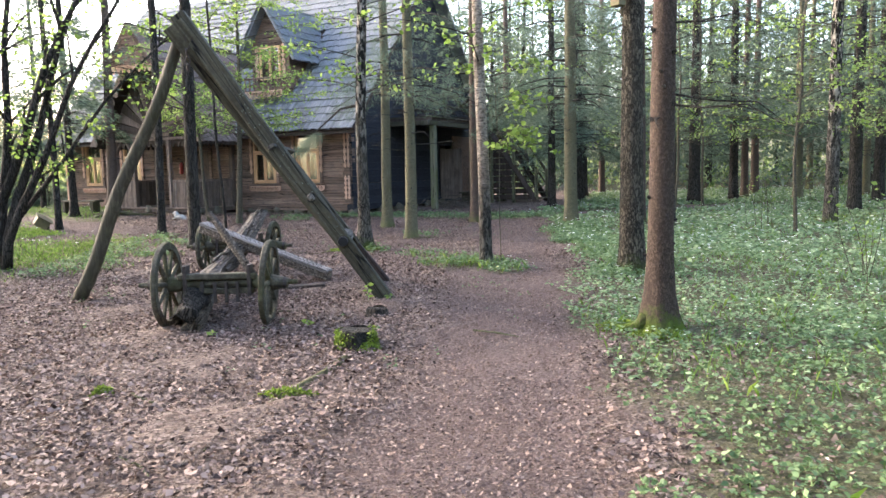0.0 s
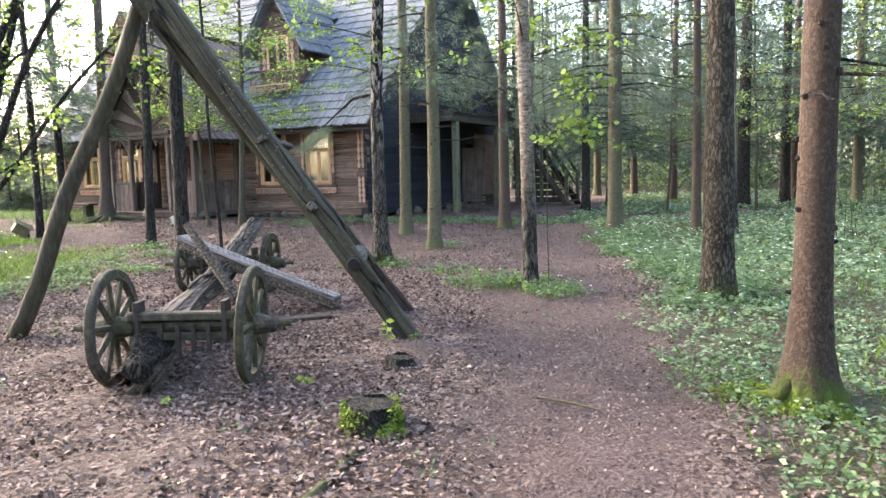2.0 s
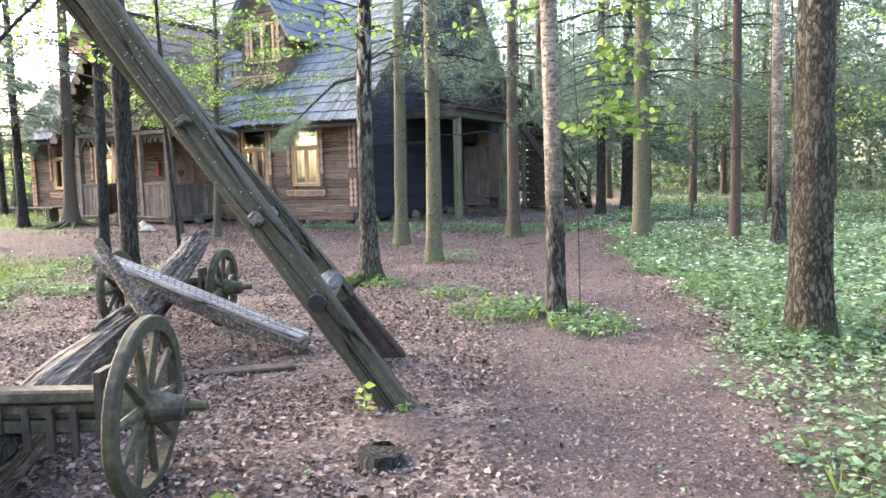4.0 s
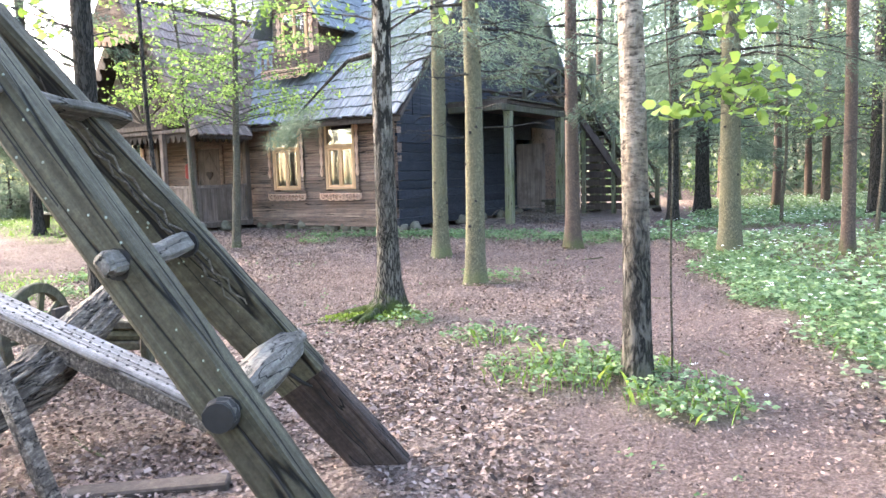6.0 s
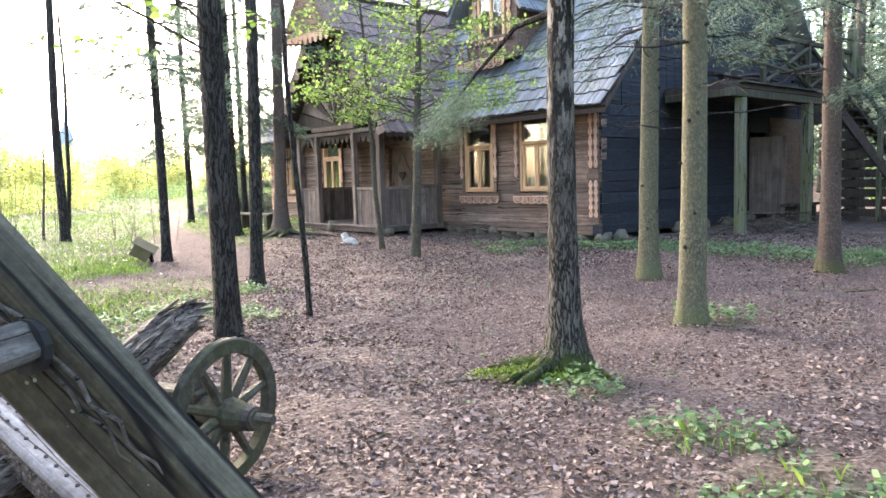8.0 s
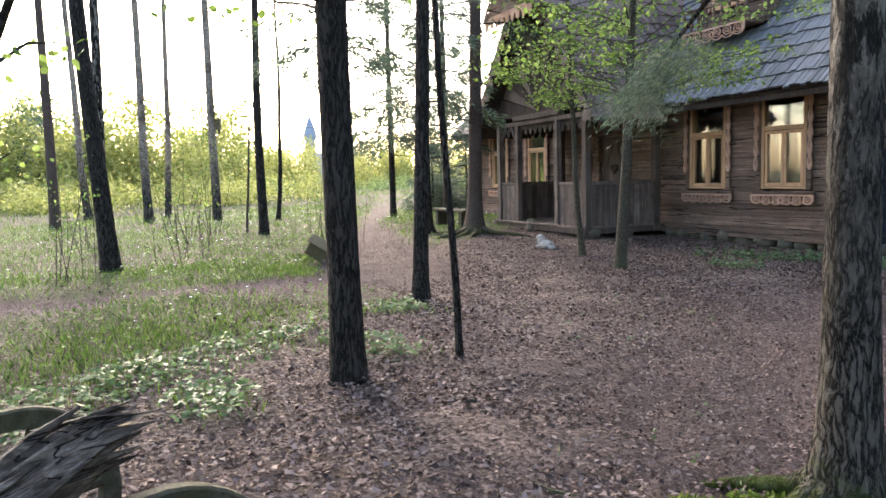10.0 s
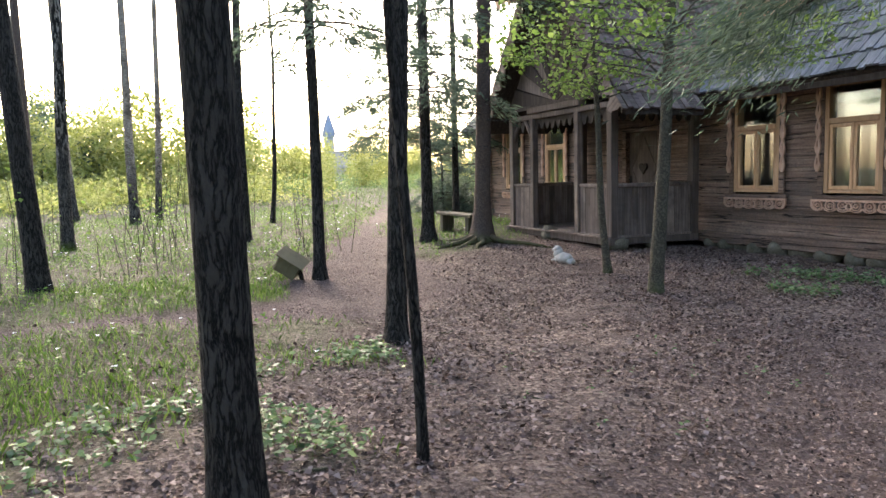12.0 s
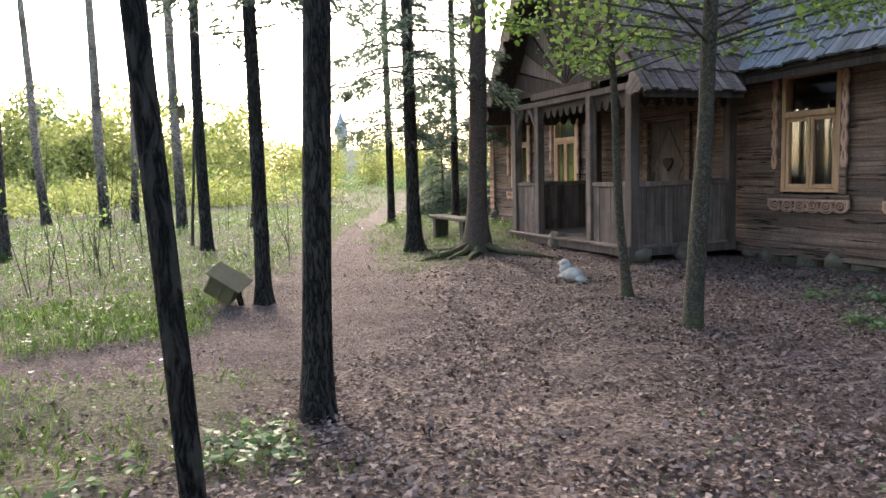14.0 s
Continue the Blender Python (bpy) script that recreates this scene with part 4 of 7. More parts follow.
part("balcony_rail", box(DX0 - 0.05, DX1 + 0.05, DY - 0.45, DY - 0.39, 4.72, 4.78, 0.01), M["log"], dormer)
for i in range(9):
    x = DX0 + (DX1 - DX0) * i / 8
    part("baluster", tube(bmesh.new(), [(x, DY - 0.42, 4.36), (x, DY - 0.42, 4.5), (x, DY - 0.42, 4.72)], [0.022, 0.038, 0.022], 6), M["log"], dormer)

# gable-end gallery on posts, with the outside stair
GX, GY0, GY1, GZ = 1.65, 2.2, 8.4, 3.2
gallery = part("gallery", worn(box(0.02, GX + 0.1, GY0, GY1, GZ, GZ + 0.1), 0.004), M["darkwood"], house, "dark timber gallery on posts along the end wall")
part("beam", worn(box(GX - 0.06, GX + 0.1, GY0 - 0.3, GY1 + 0.3, GZ - 0.17, GZ - 0.01, 0.012), 0.006), M["greybeam"], gallery)
part("beam", worn(box(0.1, GX - 0.08, GY0 - 0.08, GY0 + 0.06, GZ - 0.16, GZ - 0.01, 0.012), 0.006), M["greybeam"], gallery)
for i in range(16):
    y = GY0 + (GY1 - GY0) * i / 16
    part("floor_board", box(0.05, GX + 0.18, y + 0.006, y + (GY1 - GY0) / 16 - 0.006, GZ + 0.104, GZ + 0.14), M["greybeam"], gallery)


def ground_local(x, y):
    p = HOUSE @ Vector((x, y, 0))
    return gz(p.x, p.y)


for y, s, top in ((2.45, 0.19, GZ - 0.17), (5.6, 0.2, GZ - 0.17), (8.2, 0.2, 5.0)):
    part("post", worn(box(GX - s / 2, GX + s / 2, y - s / 2, y + s / 2, ground_local(GX, y) - 0.1, top, 0.015), 0.01), M["mosspost"], gallery, "moss-green timber post")
# rails and crossed braces of the gallery
for z in (GZ + 1.15,):
    part("rail", worn(box(GX - 0.05, GX + 0.05, GY0 + 1.0, GY1, z, z + 0.1, 0.01), 0.005), M["greybeam"], gallery)
for y in (3.4, 5.6):
    part("rail_post", worn(box(GX - 0.05, GX + 0.05, y - 0.06, y + 0.06, GZ + 0.145, GZ + 1.15, 0.01), 0.005), M["greybeam"], gallery)
    part("cross_brace", tube(bmesh.new(), [(GX, y + 0.1, GZ + 0.2), (GX, y + 2.2, GZ + 1.1)], [0.05, 0.05], 5), M["greybeam"], gallery)
    part("cross_brace", tube(bmesh.new(), [(GX + 0.03, y + 2.2, GZ + 0.2), (GX + 0.03, y + 0.1, GZ + 1.1)], [0.05, 0.05], 5), M["greybeam"], gallery)
prnd = random.Random(77)
for i in range(10):
    y = prnd.uniform(GY0 + 0.8, GY1 - 1.2)
    dz = prnd.uniform(-0.25, 0.45)
    part("leaning_timber", worn(tube(bmesh.new(), [(GX + prnd.uniform(-0.2, 0.15), y - 0.9, GZ + 0.35 + prnd.uniform(0, 0.6)), (GX + prnd.uniform(-0.2, 0.15), y + 1.0, GZ + 0.6 + dz)], [0.05, 0.04], 5), 0.01, 4), M["greybeam"], gallery)
for i in range(14):
    y = random.uniform(GY0 + 0.5, GY1 - 0.5)
    x = random.uniform(0.4, 1.4)
    a = random.uniform(-0.6, 0.6)
    part("stacked_pole", tube(bmesh.new(), [(x - a * 0.4, y - 1.0, GZ + 0.2 + 0.04 * i), (x, y, GZ + 0.26 + 0.045 * i), (x + a * 0.4, y + 1.0, GZ + 0.2 + 0.04 * i)], [0.04, 0.05, 0.035], 5), M["darkwood"], gallery)
# stair running away from the gallery along the end wall
stair = part("stair", bmesh.new(), None, house, "dark open outside stair")
SY0, SRUN = 8.35, 1.95
SFOOT = ground_local(GX + 2.0, 7.5)
NST = 14
for i in range(NST):
    t = (i + 0.5) / NST
    x, z = GX + 0.1 + SRUN * t, GZ + 0.05 - (GZ - SFOOT) * t
    part("tread", worn(box(x - 0.14, x + 0.14, SY0 - 1.25, SY0 - 0.1, z - 0.025, z + 0.02, 0.006), 0.004), M["greybeam"], stair)
for y in (SY0 - 1.3, SY0 - 0.05):
    bm = bmesh.new()
    tube(bm, [(GX + 0.0, y, GZ - 0.05), (GX + 0.1 + SRUN, y, SFOOT - 0.05)], [0.13, 0.13], 4)
    part("stringer", bm, M["darkwood"], stair)
    part("handrail", tube(bmesh.new(), [(GX - 0.05, y, GZ + 1.25), (GX + 0.1 + SRUN, y, SFOOT + 1.05)], [0.055, 0.055], 6), M["greybeam"], stair)
    part("handrail", tube(bmesh.new(), [(GX - 0.05, y, GZ + 0.7), (GX + 0.1 + SRUN, y, SFOOT + 0.55)], [0.04, 0.04], 6), M["greybeam"], stair)
    for t in (0.03, 0.5, 0.97):
        x, z = GX + 0.1 + SRUN * t, GZ - (GZ - SFOOT) * t
        part("stair_post", worn(box(x - 0.06, x + 0.06, y - 0.06, y + 0.06, SFOOT - 0.1, z + 1.2, 0.01), 0.006), M["mosspost"], stair)
# slatted screen under the stair, light between the slats
for i in range(12):
    z = SFOOT + 0.12 + i * 0.235
    x1 = GX + 0.1 + SRUN * (GZ - z - 0.15) / (GZ - SFOOT)
    if x1 > GX + 0.15:
        part("slat", worn(box(GX + 0.05, x1, SY0 - 1.32, SY0 - 1.28, z, z + 0.185), 0.005), M["darkwood"], stair)
# end-wall door, standing open
d2 = part("door", worn(box(0, 0.85, -0.03, 0.03, 0.42, 2.36, 0.006), 0.004), M["porch"], house, "grey plank door standing open")
d2.matrix_local = pose(0.03, 6.1, 0, 0, 0, 25)
part("door_frame", box(-0.02, 0.06, 7.02, 7.16, 0.35, 2.5, 0.006), M["greybeam"], house)
part("lining", box(0.004, 0.03, 7.2, 9.9, Z0 + 0.2, 2.9), M["log"], house, "brown boarded end of the wall")


# ---- foundation stones ----
def stone_bm(rx, ry, rz, seed):
    bm = bmesh.new()
    bmesh.ops.create_icosphere(bm, subdivisions=2, radius=1.0)
    for v in bm.verts:
        n = noise.noise(v.co * 1.1 + Vector((seed, 2 * seed, 0))) * 0.35 + noise.noise(v.co * 2.6 + Vector((0, seed, seed))) * 0.12
        p = v.co * (1 + n)
        v.co = Vector((p.x * rx, p.y * ry, max(p.z, -0.6) * rz))
    return bm


def add_stone(x, y, rx, ry, rz, seed, local=True, label="rounded grey field stone under the sill beam"):
    p = HOUSE @ Vector((x, y, 0)) if local else Vector((x, y, 0))
    ob = part("stone", stone_bm(rx, ry, rz, seed), M["stone"], smooth=True)
    ob.matrix_world = pose(p.x, p.y, gz(p.x, p.y) + rz * 0.35, 0, 0, random.uniform(0, 360))
    tagged(ob, label, "stone", "foundation stones")
    return ob


xx = -4.6
k = 0
while xx < 0.1:
    add_stone(xx, 0.1 + random.uniform(-0.05, 0.05), random.uniform(0.18, 0.27), random.uniform(0.16, 0.22), random.uniform(0.15, 0.19), k * 3.1)
    xx += random.uniform(0.33, 0.5)
    k += 1
for i in range(7):
    add_stone(0.05, 0.5 + i * 1.1, 0.2, 0.2, 0.17, 60 + i)
for x, y in ((-4.9, PY + 0.1), (-6.9, PY), (-8.5, PY + 0.1), (-9.6, 0.0), (-11.2, 0.0), (-13.5, 0.0), (-4.85, -1.0)):
    add_stone(x, y, 0.24, 0.2, 0.19, 90 + x)


# ---- trees ----
def trunk_bm(h, r, lean=(0, 0), bend=0.0, flare=1.6, seg=14, seed=0.0, top=0.25, knots=0):
    """A tapered trunk with root flare and uneven surface; its axis is returned as well."""
    bm = bmesh.new()
    zs = [-0.12, 0.0, 0.08, 0.2, 0.4, 0.7, 1.1] + [1.1 + (h - 1.1) * (i + 1) / 12 for i in range(12)]
    rings, axis = [], []
    for z in zs:
        t = max(z, 0) / h
        cx = lean[0] * z + bend * math.sin(t * 5 + seed) + 0.4 * bend * math.sin(t * 17 + 2 * seed)
        cy = lean[1] * z + bend * math.cos(t * 4.3 + seed * 2) - bend * math.cos(seed * 2)
        cx -= bend * math.sin(seed) + 0.4 * bend * math.sin(2 * seed)
        rr = r * (1 - (1 - top) * t) * (1 + (flare - 1) * math.exp(-max(z, 0) / (1.6 * r + 0.05)))
        axis.append(Vector((cx, cy, z)))
        ring = []
        for k in range(seg):
            a = 2 * math.pi * k / seg
            lob = 1 + 0.22 * (flare - 1) * math.exp(-max(z, 0) / (1.5 * r + 0.03)) * math.sin(a * 4 + seed * 3)
            q = rr * lob * (1 + 0.07 * noise.noise(Vector((math.cos(a) * 1.4 + seed, math.sin(a) * 1.4, z * 1.5))))
            ring.append(bm.verts.new((cx + math.cos(a) * q, cy + math.sin(a) * q, z)))
        rings.append(ring)
    for a, b in zip(rings, rings[1:]):
        for k in range(seg):
            bm.faces.new((a[k], a[(k + 1) % seg], b[(k + 1) % seg], b[k]))
    bm.faces.new(rings[-1])
    return bm, axis


def axis_at(axis, z):
    for a, b in zip(axis, axis[1:]):
        if b.z >= z:
            return a.lerp(b, (z - a.z) / (b.z - a.z))
    return axis[-1]


def add_stubs(t, material, axis, h, r, z0, z1, n, seed):
    """Short stubs of broken branches."""
    rnd = random.Random(seed)
    for i in range(n):
        z = z0 + (z1 - z0) * (i + rnd.random()) / n
        a = rnd.uniform(0, 6.28)
        c = axis_at(axis, z)
        d = Vector((math.cos(a), math.sin(a), rnd.uniform(-0.1, 0.35)))
        rr = r * (1 - 0.75 * z / h)
        part("branch_stub", tube(bmesh.new(), [c + d * rr * 0.85, c + d * (rr + 0.012), c + d * (rr + rnd.uniform(0.016, 0.045))], [0.024, 0.019, 0.011], 5), M["darkbark"], t)


def spruce_boughs(axis, h, z0, n, reach, seed, dens=1.0, droop=0.35, fine=False):
    """Boughs as thin tapered limbs and, apart, their needle sprays."""
    rnd = random.Random(seed)
    rng = np.random.default_rng(seed)
    bm = bmesh.new()
    cen, dirs = [], []
    for i in range(n):
        z = z0 + (h - 0.4 - z0) * ((i + rnd.random()) / n) ** 1.9
        a = i * 2.4 + rnd.uniform(-0.5, 0.5)
        L = reach * (1 - 0.8 * (z - z0) / (h - z0)) * rnd.uniform(0.7, 1.1)
        c = axis_at(axis, z)
        d = Vector((math.cos(a), math.sin(a), 0))
        side = Vector((-d.y, d.x, 0))
        pts = [c + d * (L * t) + Vector((0, 0, 0.1 * L * t - droop * L * t * t)) for t in (0, 0.33, 0.66, 1.0)]
        tube(bm, pts, [0.022, 0.016, 0.011, 0.005], 4)
        m = int(34 * L * dens * (1 if z < (6.5 if fine else 9.0) else 0.1))
        for j in range(m):
            t = 0.2 + 0.8 * rnd.random()
            base = c + d * (L * t) + Vector((0, 0, 0.1 * L * t - droop * L * t * t))
            w = rnd.uniform(-1, 1) * 0.42 * L * (1.1 - t)
            hang = -abs(rnd.gauss(0, 0.14)) - 0.25 * abs(w)
            p = base + side * w + d * abs(w) * 0.5 + Vector((0, 0, hang))
            for q in range(12 if fine else 6):
                cen.append((p.x + rnd.gauss(0, 0.05), p.y + rnd.gauss(0, 0.05), p.z + rnd.gauss(0, 0.04)))
                sgn = 1 if w > 0 else -1
                dirs.append((d.x * 0.7 + side.x * sgn * 0.6, d.y * 0.7 + side.y * sgn * 0.6, -0.45))
    v, f = leaf_cards(np.array(cen), 0.075 if fine else 0.14, rng, 0.0, 0.11 if fine else 0.14, 0.1, np.array(dirs))
    return bm, np_mesh("crown", v, f)


def dead_twigs(bm, axis, z0, z1, n, reach, seed):
    rnd = random.Random(seed)
    for i in range(n):
        z = rnd.uniform(z0, z1)
        a = rnd.uniform(0, 6.28)
        L = reach * rnd.uniform(0.4, 1.0)
        c = axis_at(axis, z)
        d = Vector((math.cos(a), math.sin(a), rnd.uniform(-0.15, 0.12)))
        s = Vector((-d.y, d.x, 0))
        pts = [c, c + d * L * 0.4 + Vector((0, 0, -0.03)), c + d * L * 0.75 + s * 0.05, c + d * L + Vector((0, 0, -0.14 * L)) + s * 0.12]
        tube(bm, pts, [0.012, 0.009, 0.006, 0.003], 4, cap=False)
        for j in range(3):
            t = rnd.uniform(0.4, 0.9)
            p = c + d * L * t
            tube(bm, [p, p + (s * rnd.choice((-1, 1)) + d * 0.6) * L * 0.22 + Vector((0, 0, -0.06))], [0.005, 0.002], 3, cap=False)
    return bm


def place_tree(name, x, y, label, category="tree", group="", rz=0.0):
    return empty(name, pose(x, y, gz(x, y) - 0.02, 0, 0, rz), label, category, group)


def spruce_tree(x, y, r, h, bark, seed, z0=3.5, n=26, reach=1.6, lean=(0, 0), dead=(1.6, 3.6, 10), dens=1.0, label="tall spruce with a bare lower trunk", flare=1.4, knots=0):
    t = place_tree("spruce_tree", x, y, label)
    bm, axis = trunk_bm(h, r, lean, 0.02, flare, 16, seed)
    part("trunk", bm, M[bark], t, smooth=True)
    if knots:
        add_stubs(t, bark, axis, h, r, 0.5, 4.5, knots, seed)
    lb, cr = spruce_boughs(axis, h, z0, n, reach, seed, dens, fine=(y < 21 and -3 < x < 6))
    dead_twigs(lb, axis, dead[0], dead[1], dead[2], 1.3, seed)
    tagged(part("branchwork", lb, M["darkbark"], t), kind="stuff")
    tagged(link_mesh("crown", cr, M["needle"], t), kind="stuff")
    return t


def leafy_limbs(axis, h, z0, z1, n, reach, seed, leafsize=0.075, per=55, rise=0.35, spread=0.3, flat=0.4, aim=None, thick=1.0):
    """Limbs that fork into twigs, with fresh leaves along the twigs."""
    rnd = random.Random(seed)
    rng = np.random.default_rng(seed)
    bm = bmesh.new()
    cen = []
    for i in range(n):
        z = z0 + (z1 - z0) * ((i + rnd.random()) / n) ** 1.7
        a = (i * 2.4 + rnd.uniform(-0.6, 0.6)) if aim is None else rnd.gauss(aim, 0.8)
        L = reach * rnd.uniform(0.6, 1.1)
        c = axis_at(axis, z)
        d = Vector((math.cos(a), math.sin(a), 0))
        s = Vector((-d.y, d.x, 0))
        wig = rnd.uniform(-0.2, 0.2)
        path = [c + d * L * t + s * wig * math.sin(t * 4) * L * 0.4 + Vector((0, 0, rise * L * (t - 0.45 * t * t))) for t in (0, 0.25, 0.5, 0.75, 1.0)]
        tube(bm, path, [q * thick for q in (0.024, 0.018, 0.013, 0.008, 0.004)], 5, cap=False)
        for j in range(7):
            t = rnd.uniform(0.3, 1.0)
            k = min(3, int(t * 4))
            p = path[k].lerp(path[k + 1], t * 4 - k)
            tl = L * rnd.uniform(0.2, 0.42)
            e = p + (s * rnd.choice((-1, 1)) * rnd.uniform(0.4, 1) + d * rnd.uniform(0.2, 0.9)) * tl + Vector((0, 0, rnd.uniform(-0.15, 0.12)))
            tube(bm, [p, p.lerp(e, 0.5) + Vector((0, 0, 0.03)), e], [0.007, 0.004, 0.002], 3, cap=False)
            for q in range(per // 7):
                u = rnd.random()
                b = p.lerp(e, u)
                cen.append((b.x + rnd.gauss(0, spread * 0.25), b.y + rnd.gauss(0, spread * 0.25), b.z + rnd.gauss(0, spread * 0.16)))
    v, f = leaf_cards(np.array(cen), leafsize, rng, flat, 0.75, 0.25, rounded=True)
    return bm, np_mesh("foliage", v, f)


def leafy_tree(name, x, y, r, h, bark, seed, z0, z1, n, reach, lean=(0, 0), bend=0.03, label="", leafsize=0.075, per=55, flare=1.35, leaf="leaf", rise=0.35, aim=None, top=0.25, group=""):
    t = place_tree(name, x, y, label, "tree", group)
    bm, axis = trunk_bm(h, r, lean, bend, flare, 14, seed, top)
    part("trunk", bm, M[bark], t, smooth=True)
    lb, lv = leafy_limbs(axis, h, z0, z1, n, reach, seed, leafsize, per, rise, aim=aim, thick=min(0.6, 0.3 + r / 0.3))
    tagged(part("branchwork", lb, M["sapling" if bark == "sapling" else "darkbark"], t), kind="stuff")
    tagged(link_mesh("foliage", lv, M[leaf], t), kind="stuff")
    return t


# trees along the walk
spruce_tree(2.08, 7.0, 0.125, 17, "mossfoot", 1, z0=6.0, n=22, dead=(1.9, 4.0, 7), lean=(0.012, 0), label="reddish-brown spruce trunk with a mossy foot", flare=1.9, knots=26)
leafy_tree("birch_tree", 2.75, 10.6, 0.175, 16, "oldbirch", 2, 5.0, 14, 14, 2.2, label="old birch with rough dark bark at its foot", flare=1.45)
leafy_tree("birch_tree", 0.68, 11.6, 0.1, 14, "birch", 3, 2.9, 9, 16, 1.6, lean=(-0.01, 0), label="slender birch, black-barked foot and pale stem", flare=1.3)
leafy_tree("birch_tree", -1.5, 14.05, 0.118, 14, "roughbirch", 4, 2.9, 10, 16, 1.9, lean=(0.02, 0), bend=0.05, label="leaning dark birch with a mossy root", flare=1.9)
spruce_tree(-1.42, 19.0, 0.135, 15, "greenspruce", 5, z0=3.4, n=30, reach=1.7, dead=(2.0, 3.6, 12), label="spruce with greenish lichen on its trunk", knots=16)
spruce_tree(-0.69, 16.1, 0.13, 15, "greenspruce", 6, z0=3.3, n=32, reach=1.8, dead=(1.9, 3.4, 14), label="spruce with greenish lichen on its trunk", knots=16)
spruce_tree(0.9, 19.85, 0.13, 15, "spruce", 7, z0=3.6, n=30, reach=1.8, dead=(2.2, 3.8, 12), flare=1.5, knots=16)
spruce_tree(3.22, 18.3, 0.165, 16, "greenspruce", 8, z0=3.0, n=46, reach=2.5, dead=(1.8, 3.4, 12), dens=1.7, label="broad spruce with greenish trunk and drooping boughs", knots=16)
spruce_tree(4.95, 18.2, 0.1, 16, "spruce", 9, z0=4.0, n=24, reach=1.6, dens=1.2)
leafy_tree("birch_tree", 5.4, 17.3, 0.115, 15, "birch", 10, 4.2, 12, 12, 2.0, lean=(-0.02, 0), bend=0.05, label="pale birch among the anemones")
spruce_tree(8.66, 25.2, 0.2, 17, "darkbark", 11, z0=3.0, n=40, reach=2.6, dens=1.2)
spruce_tree(7.8, 29.6, 0.13, 16, "spruce", 12, z0=3.5, n=30, reach=2.0, dens=1.2)
spruce_tree(3.7, 24.7, 0.13, 15, "darkbark", 13, z0=2.6, n=40, reach=2.0, dens=1.2)
spruce_tree(5.17, 27.8, 0.2, 17, "darkbark", 14, z0=2.0, n=50, reach=2.6, label="stout dark spruce behind the house")
spruce_tree(10.4, 26.2, 0.16, 16, "darkbark", 15, z0=2.8, n=40, reach=2.4, dens=1.2)
spruce_tree(11.7, 28.4, 0.14, 16, "spruce", 16, z0=3, n=34, reach=2.2, dens=1.2)
spruce_tree(11.25, 20.0, 0.17, 16, "darkbark", 17, z0=3.2, n=36, reach=2.4, dens=1.2)
spruce_tree(14.1, 23.7, 0.18, 16, "darkbark", 18, z0=3, n=36, reach=2.4, dens=1.2)
leafy_tree("birch_tree", 8.9, 16.8, 0.15, 15, "roughbirch", 19, 2.8, 11, 16, 2.6, label="rough-barked birch in the undergrowth")
leafy_tree("tree", -4.8, 14.17, 0.122, 15, "darkbark", 20, 2.6, 9, 20, 2.3, lean=(0.023, -0.026), bend=0.02, label="black-barked tree at the edge of the yard", flare=1.2, aim=3.4, per=28, top=0.4)
leafy_tree("tree", -6.52, 16.98, 0.09, 15, "darkbark", 21, 4.6, 12, 12, 2.0, lean=(0.009, 0.036), bend=0.03, label="dark tree with green plants at its foot", flare=1.5, top=0.5)
leafy_tree("sapling", -4.45, 15.06, 0.031, 8, "darkbark", 22, 4.2, 7.5, 10, 1.2, lean=(-0.02, -0.018), bend=0.035, label="thin crooked young tree", top=0.45, flare=1.25)
leafy_tree("sapling", -6.87, 21.6, 0.055, 6, "sapling", 23, 2.4, 5.6, 24, 1.9, lean=(-0.06, -0.03), bend=0.03, label="slim young tree by the porch", leafsize=0.058, per=110)
leafy_tree("sapling", -5.72, 20.63, 0.088, 7, "sapling", 24, 2.5, 6.8, 46, 2.5, lean=(0.029, 0.012), bend=0.02, label="young lime tree in fresh leaf before the house", leafsize=0.06, per=150, flare=1.3)
spruce_tree(-10.5, 23.4, 0.155, 17, "spruce", 25, z0=4.5, n=24, reach=1.8, flare=2.0, lean=(0.018, 0.015), label="tall tree with spreading roots by the porch")
spruce_tree(-11.55, 23.05, 0.115, 16, "darkbark", 26, z0=2.9, n=40, reach=1.7, flare=1.9, dens=1.7, label="dark spruce with drooping sprays beside the path")
spruce_tree(-15.6, 28.8, 0.1, 15, "darkbark", 27, z0=2.4, n=40, reach=1.7, dens=1.7)
spruce_tree(-9.92, 18.94, 0.084, 15, "darkbark", 28, z0=3.4, n=34, reach=1.5, dens=1.3, flare=1.4, dead=(2.4, 4.0, 14), label="dark slender spruce beside the path")
leafy_tree("tree", -15.2, 21.34, 0.11, 14, "darkbark", 29, 5.0, 12, 12, 2.0, lean=(0.009, 0.011), bend=0.05, flare=1.3, label="dark slender trunk among the meadow flowers", per=21)
leafy_tree("tree", -16.36, 21.7, 0.032, 5, "sapling", 30, 2.2, 4.5, 9, 0.9, lean=(0.02, 0.03), label="thin young tree in the meadow", leafsize=0.05, per=14)
leafy_tree("tree", -19.67, 25.3, 0.07, 9, "darkbark", 31, 2.6, 8, 14, 1.9, lean=(0.02, 0.03), bend=0.06, label="slender bare-limbed tree with few leaves", per=14, leafsize=0.05)
leafy_tree("birch_tree", -21.46, 24.27, 0.14, 16, "birch", 32, 8.5, 14, 12, 2.2, label="birch with a nest box", flare=1.2, top=0.4)
leafy_tree("birch_tree", -17.75, 18.75, 0.13, 16, "roughbirch", 33, 7.5, 14, 12, 2.2, label="tall birch at the edge of the meadow", bend=0.1, lean=(0.004, 0.01), flare=1.3)
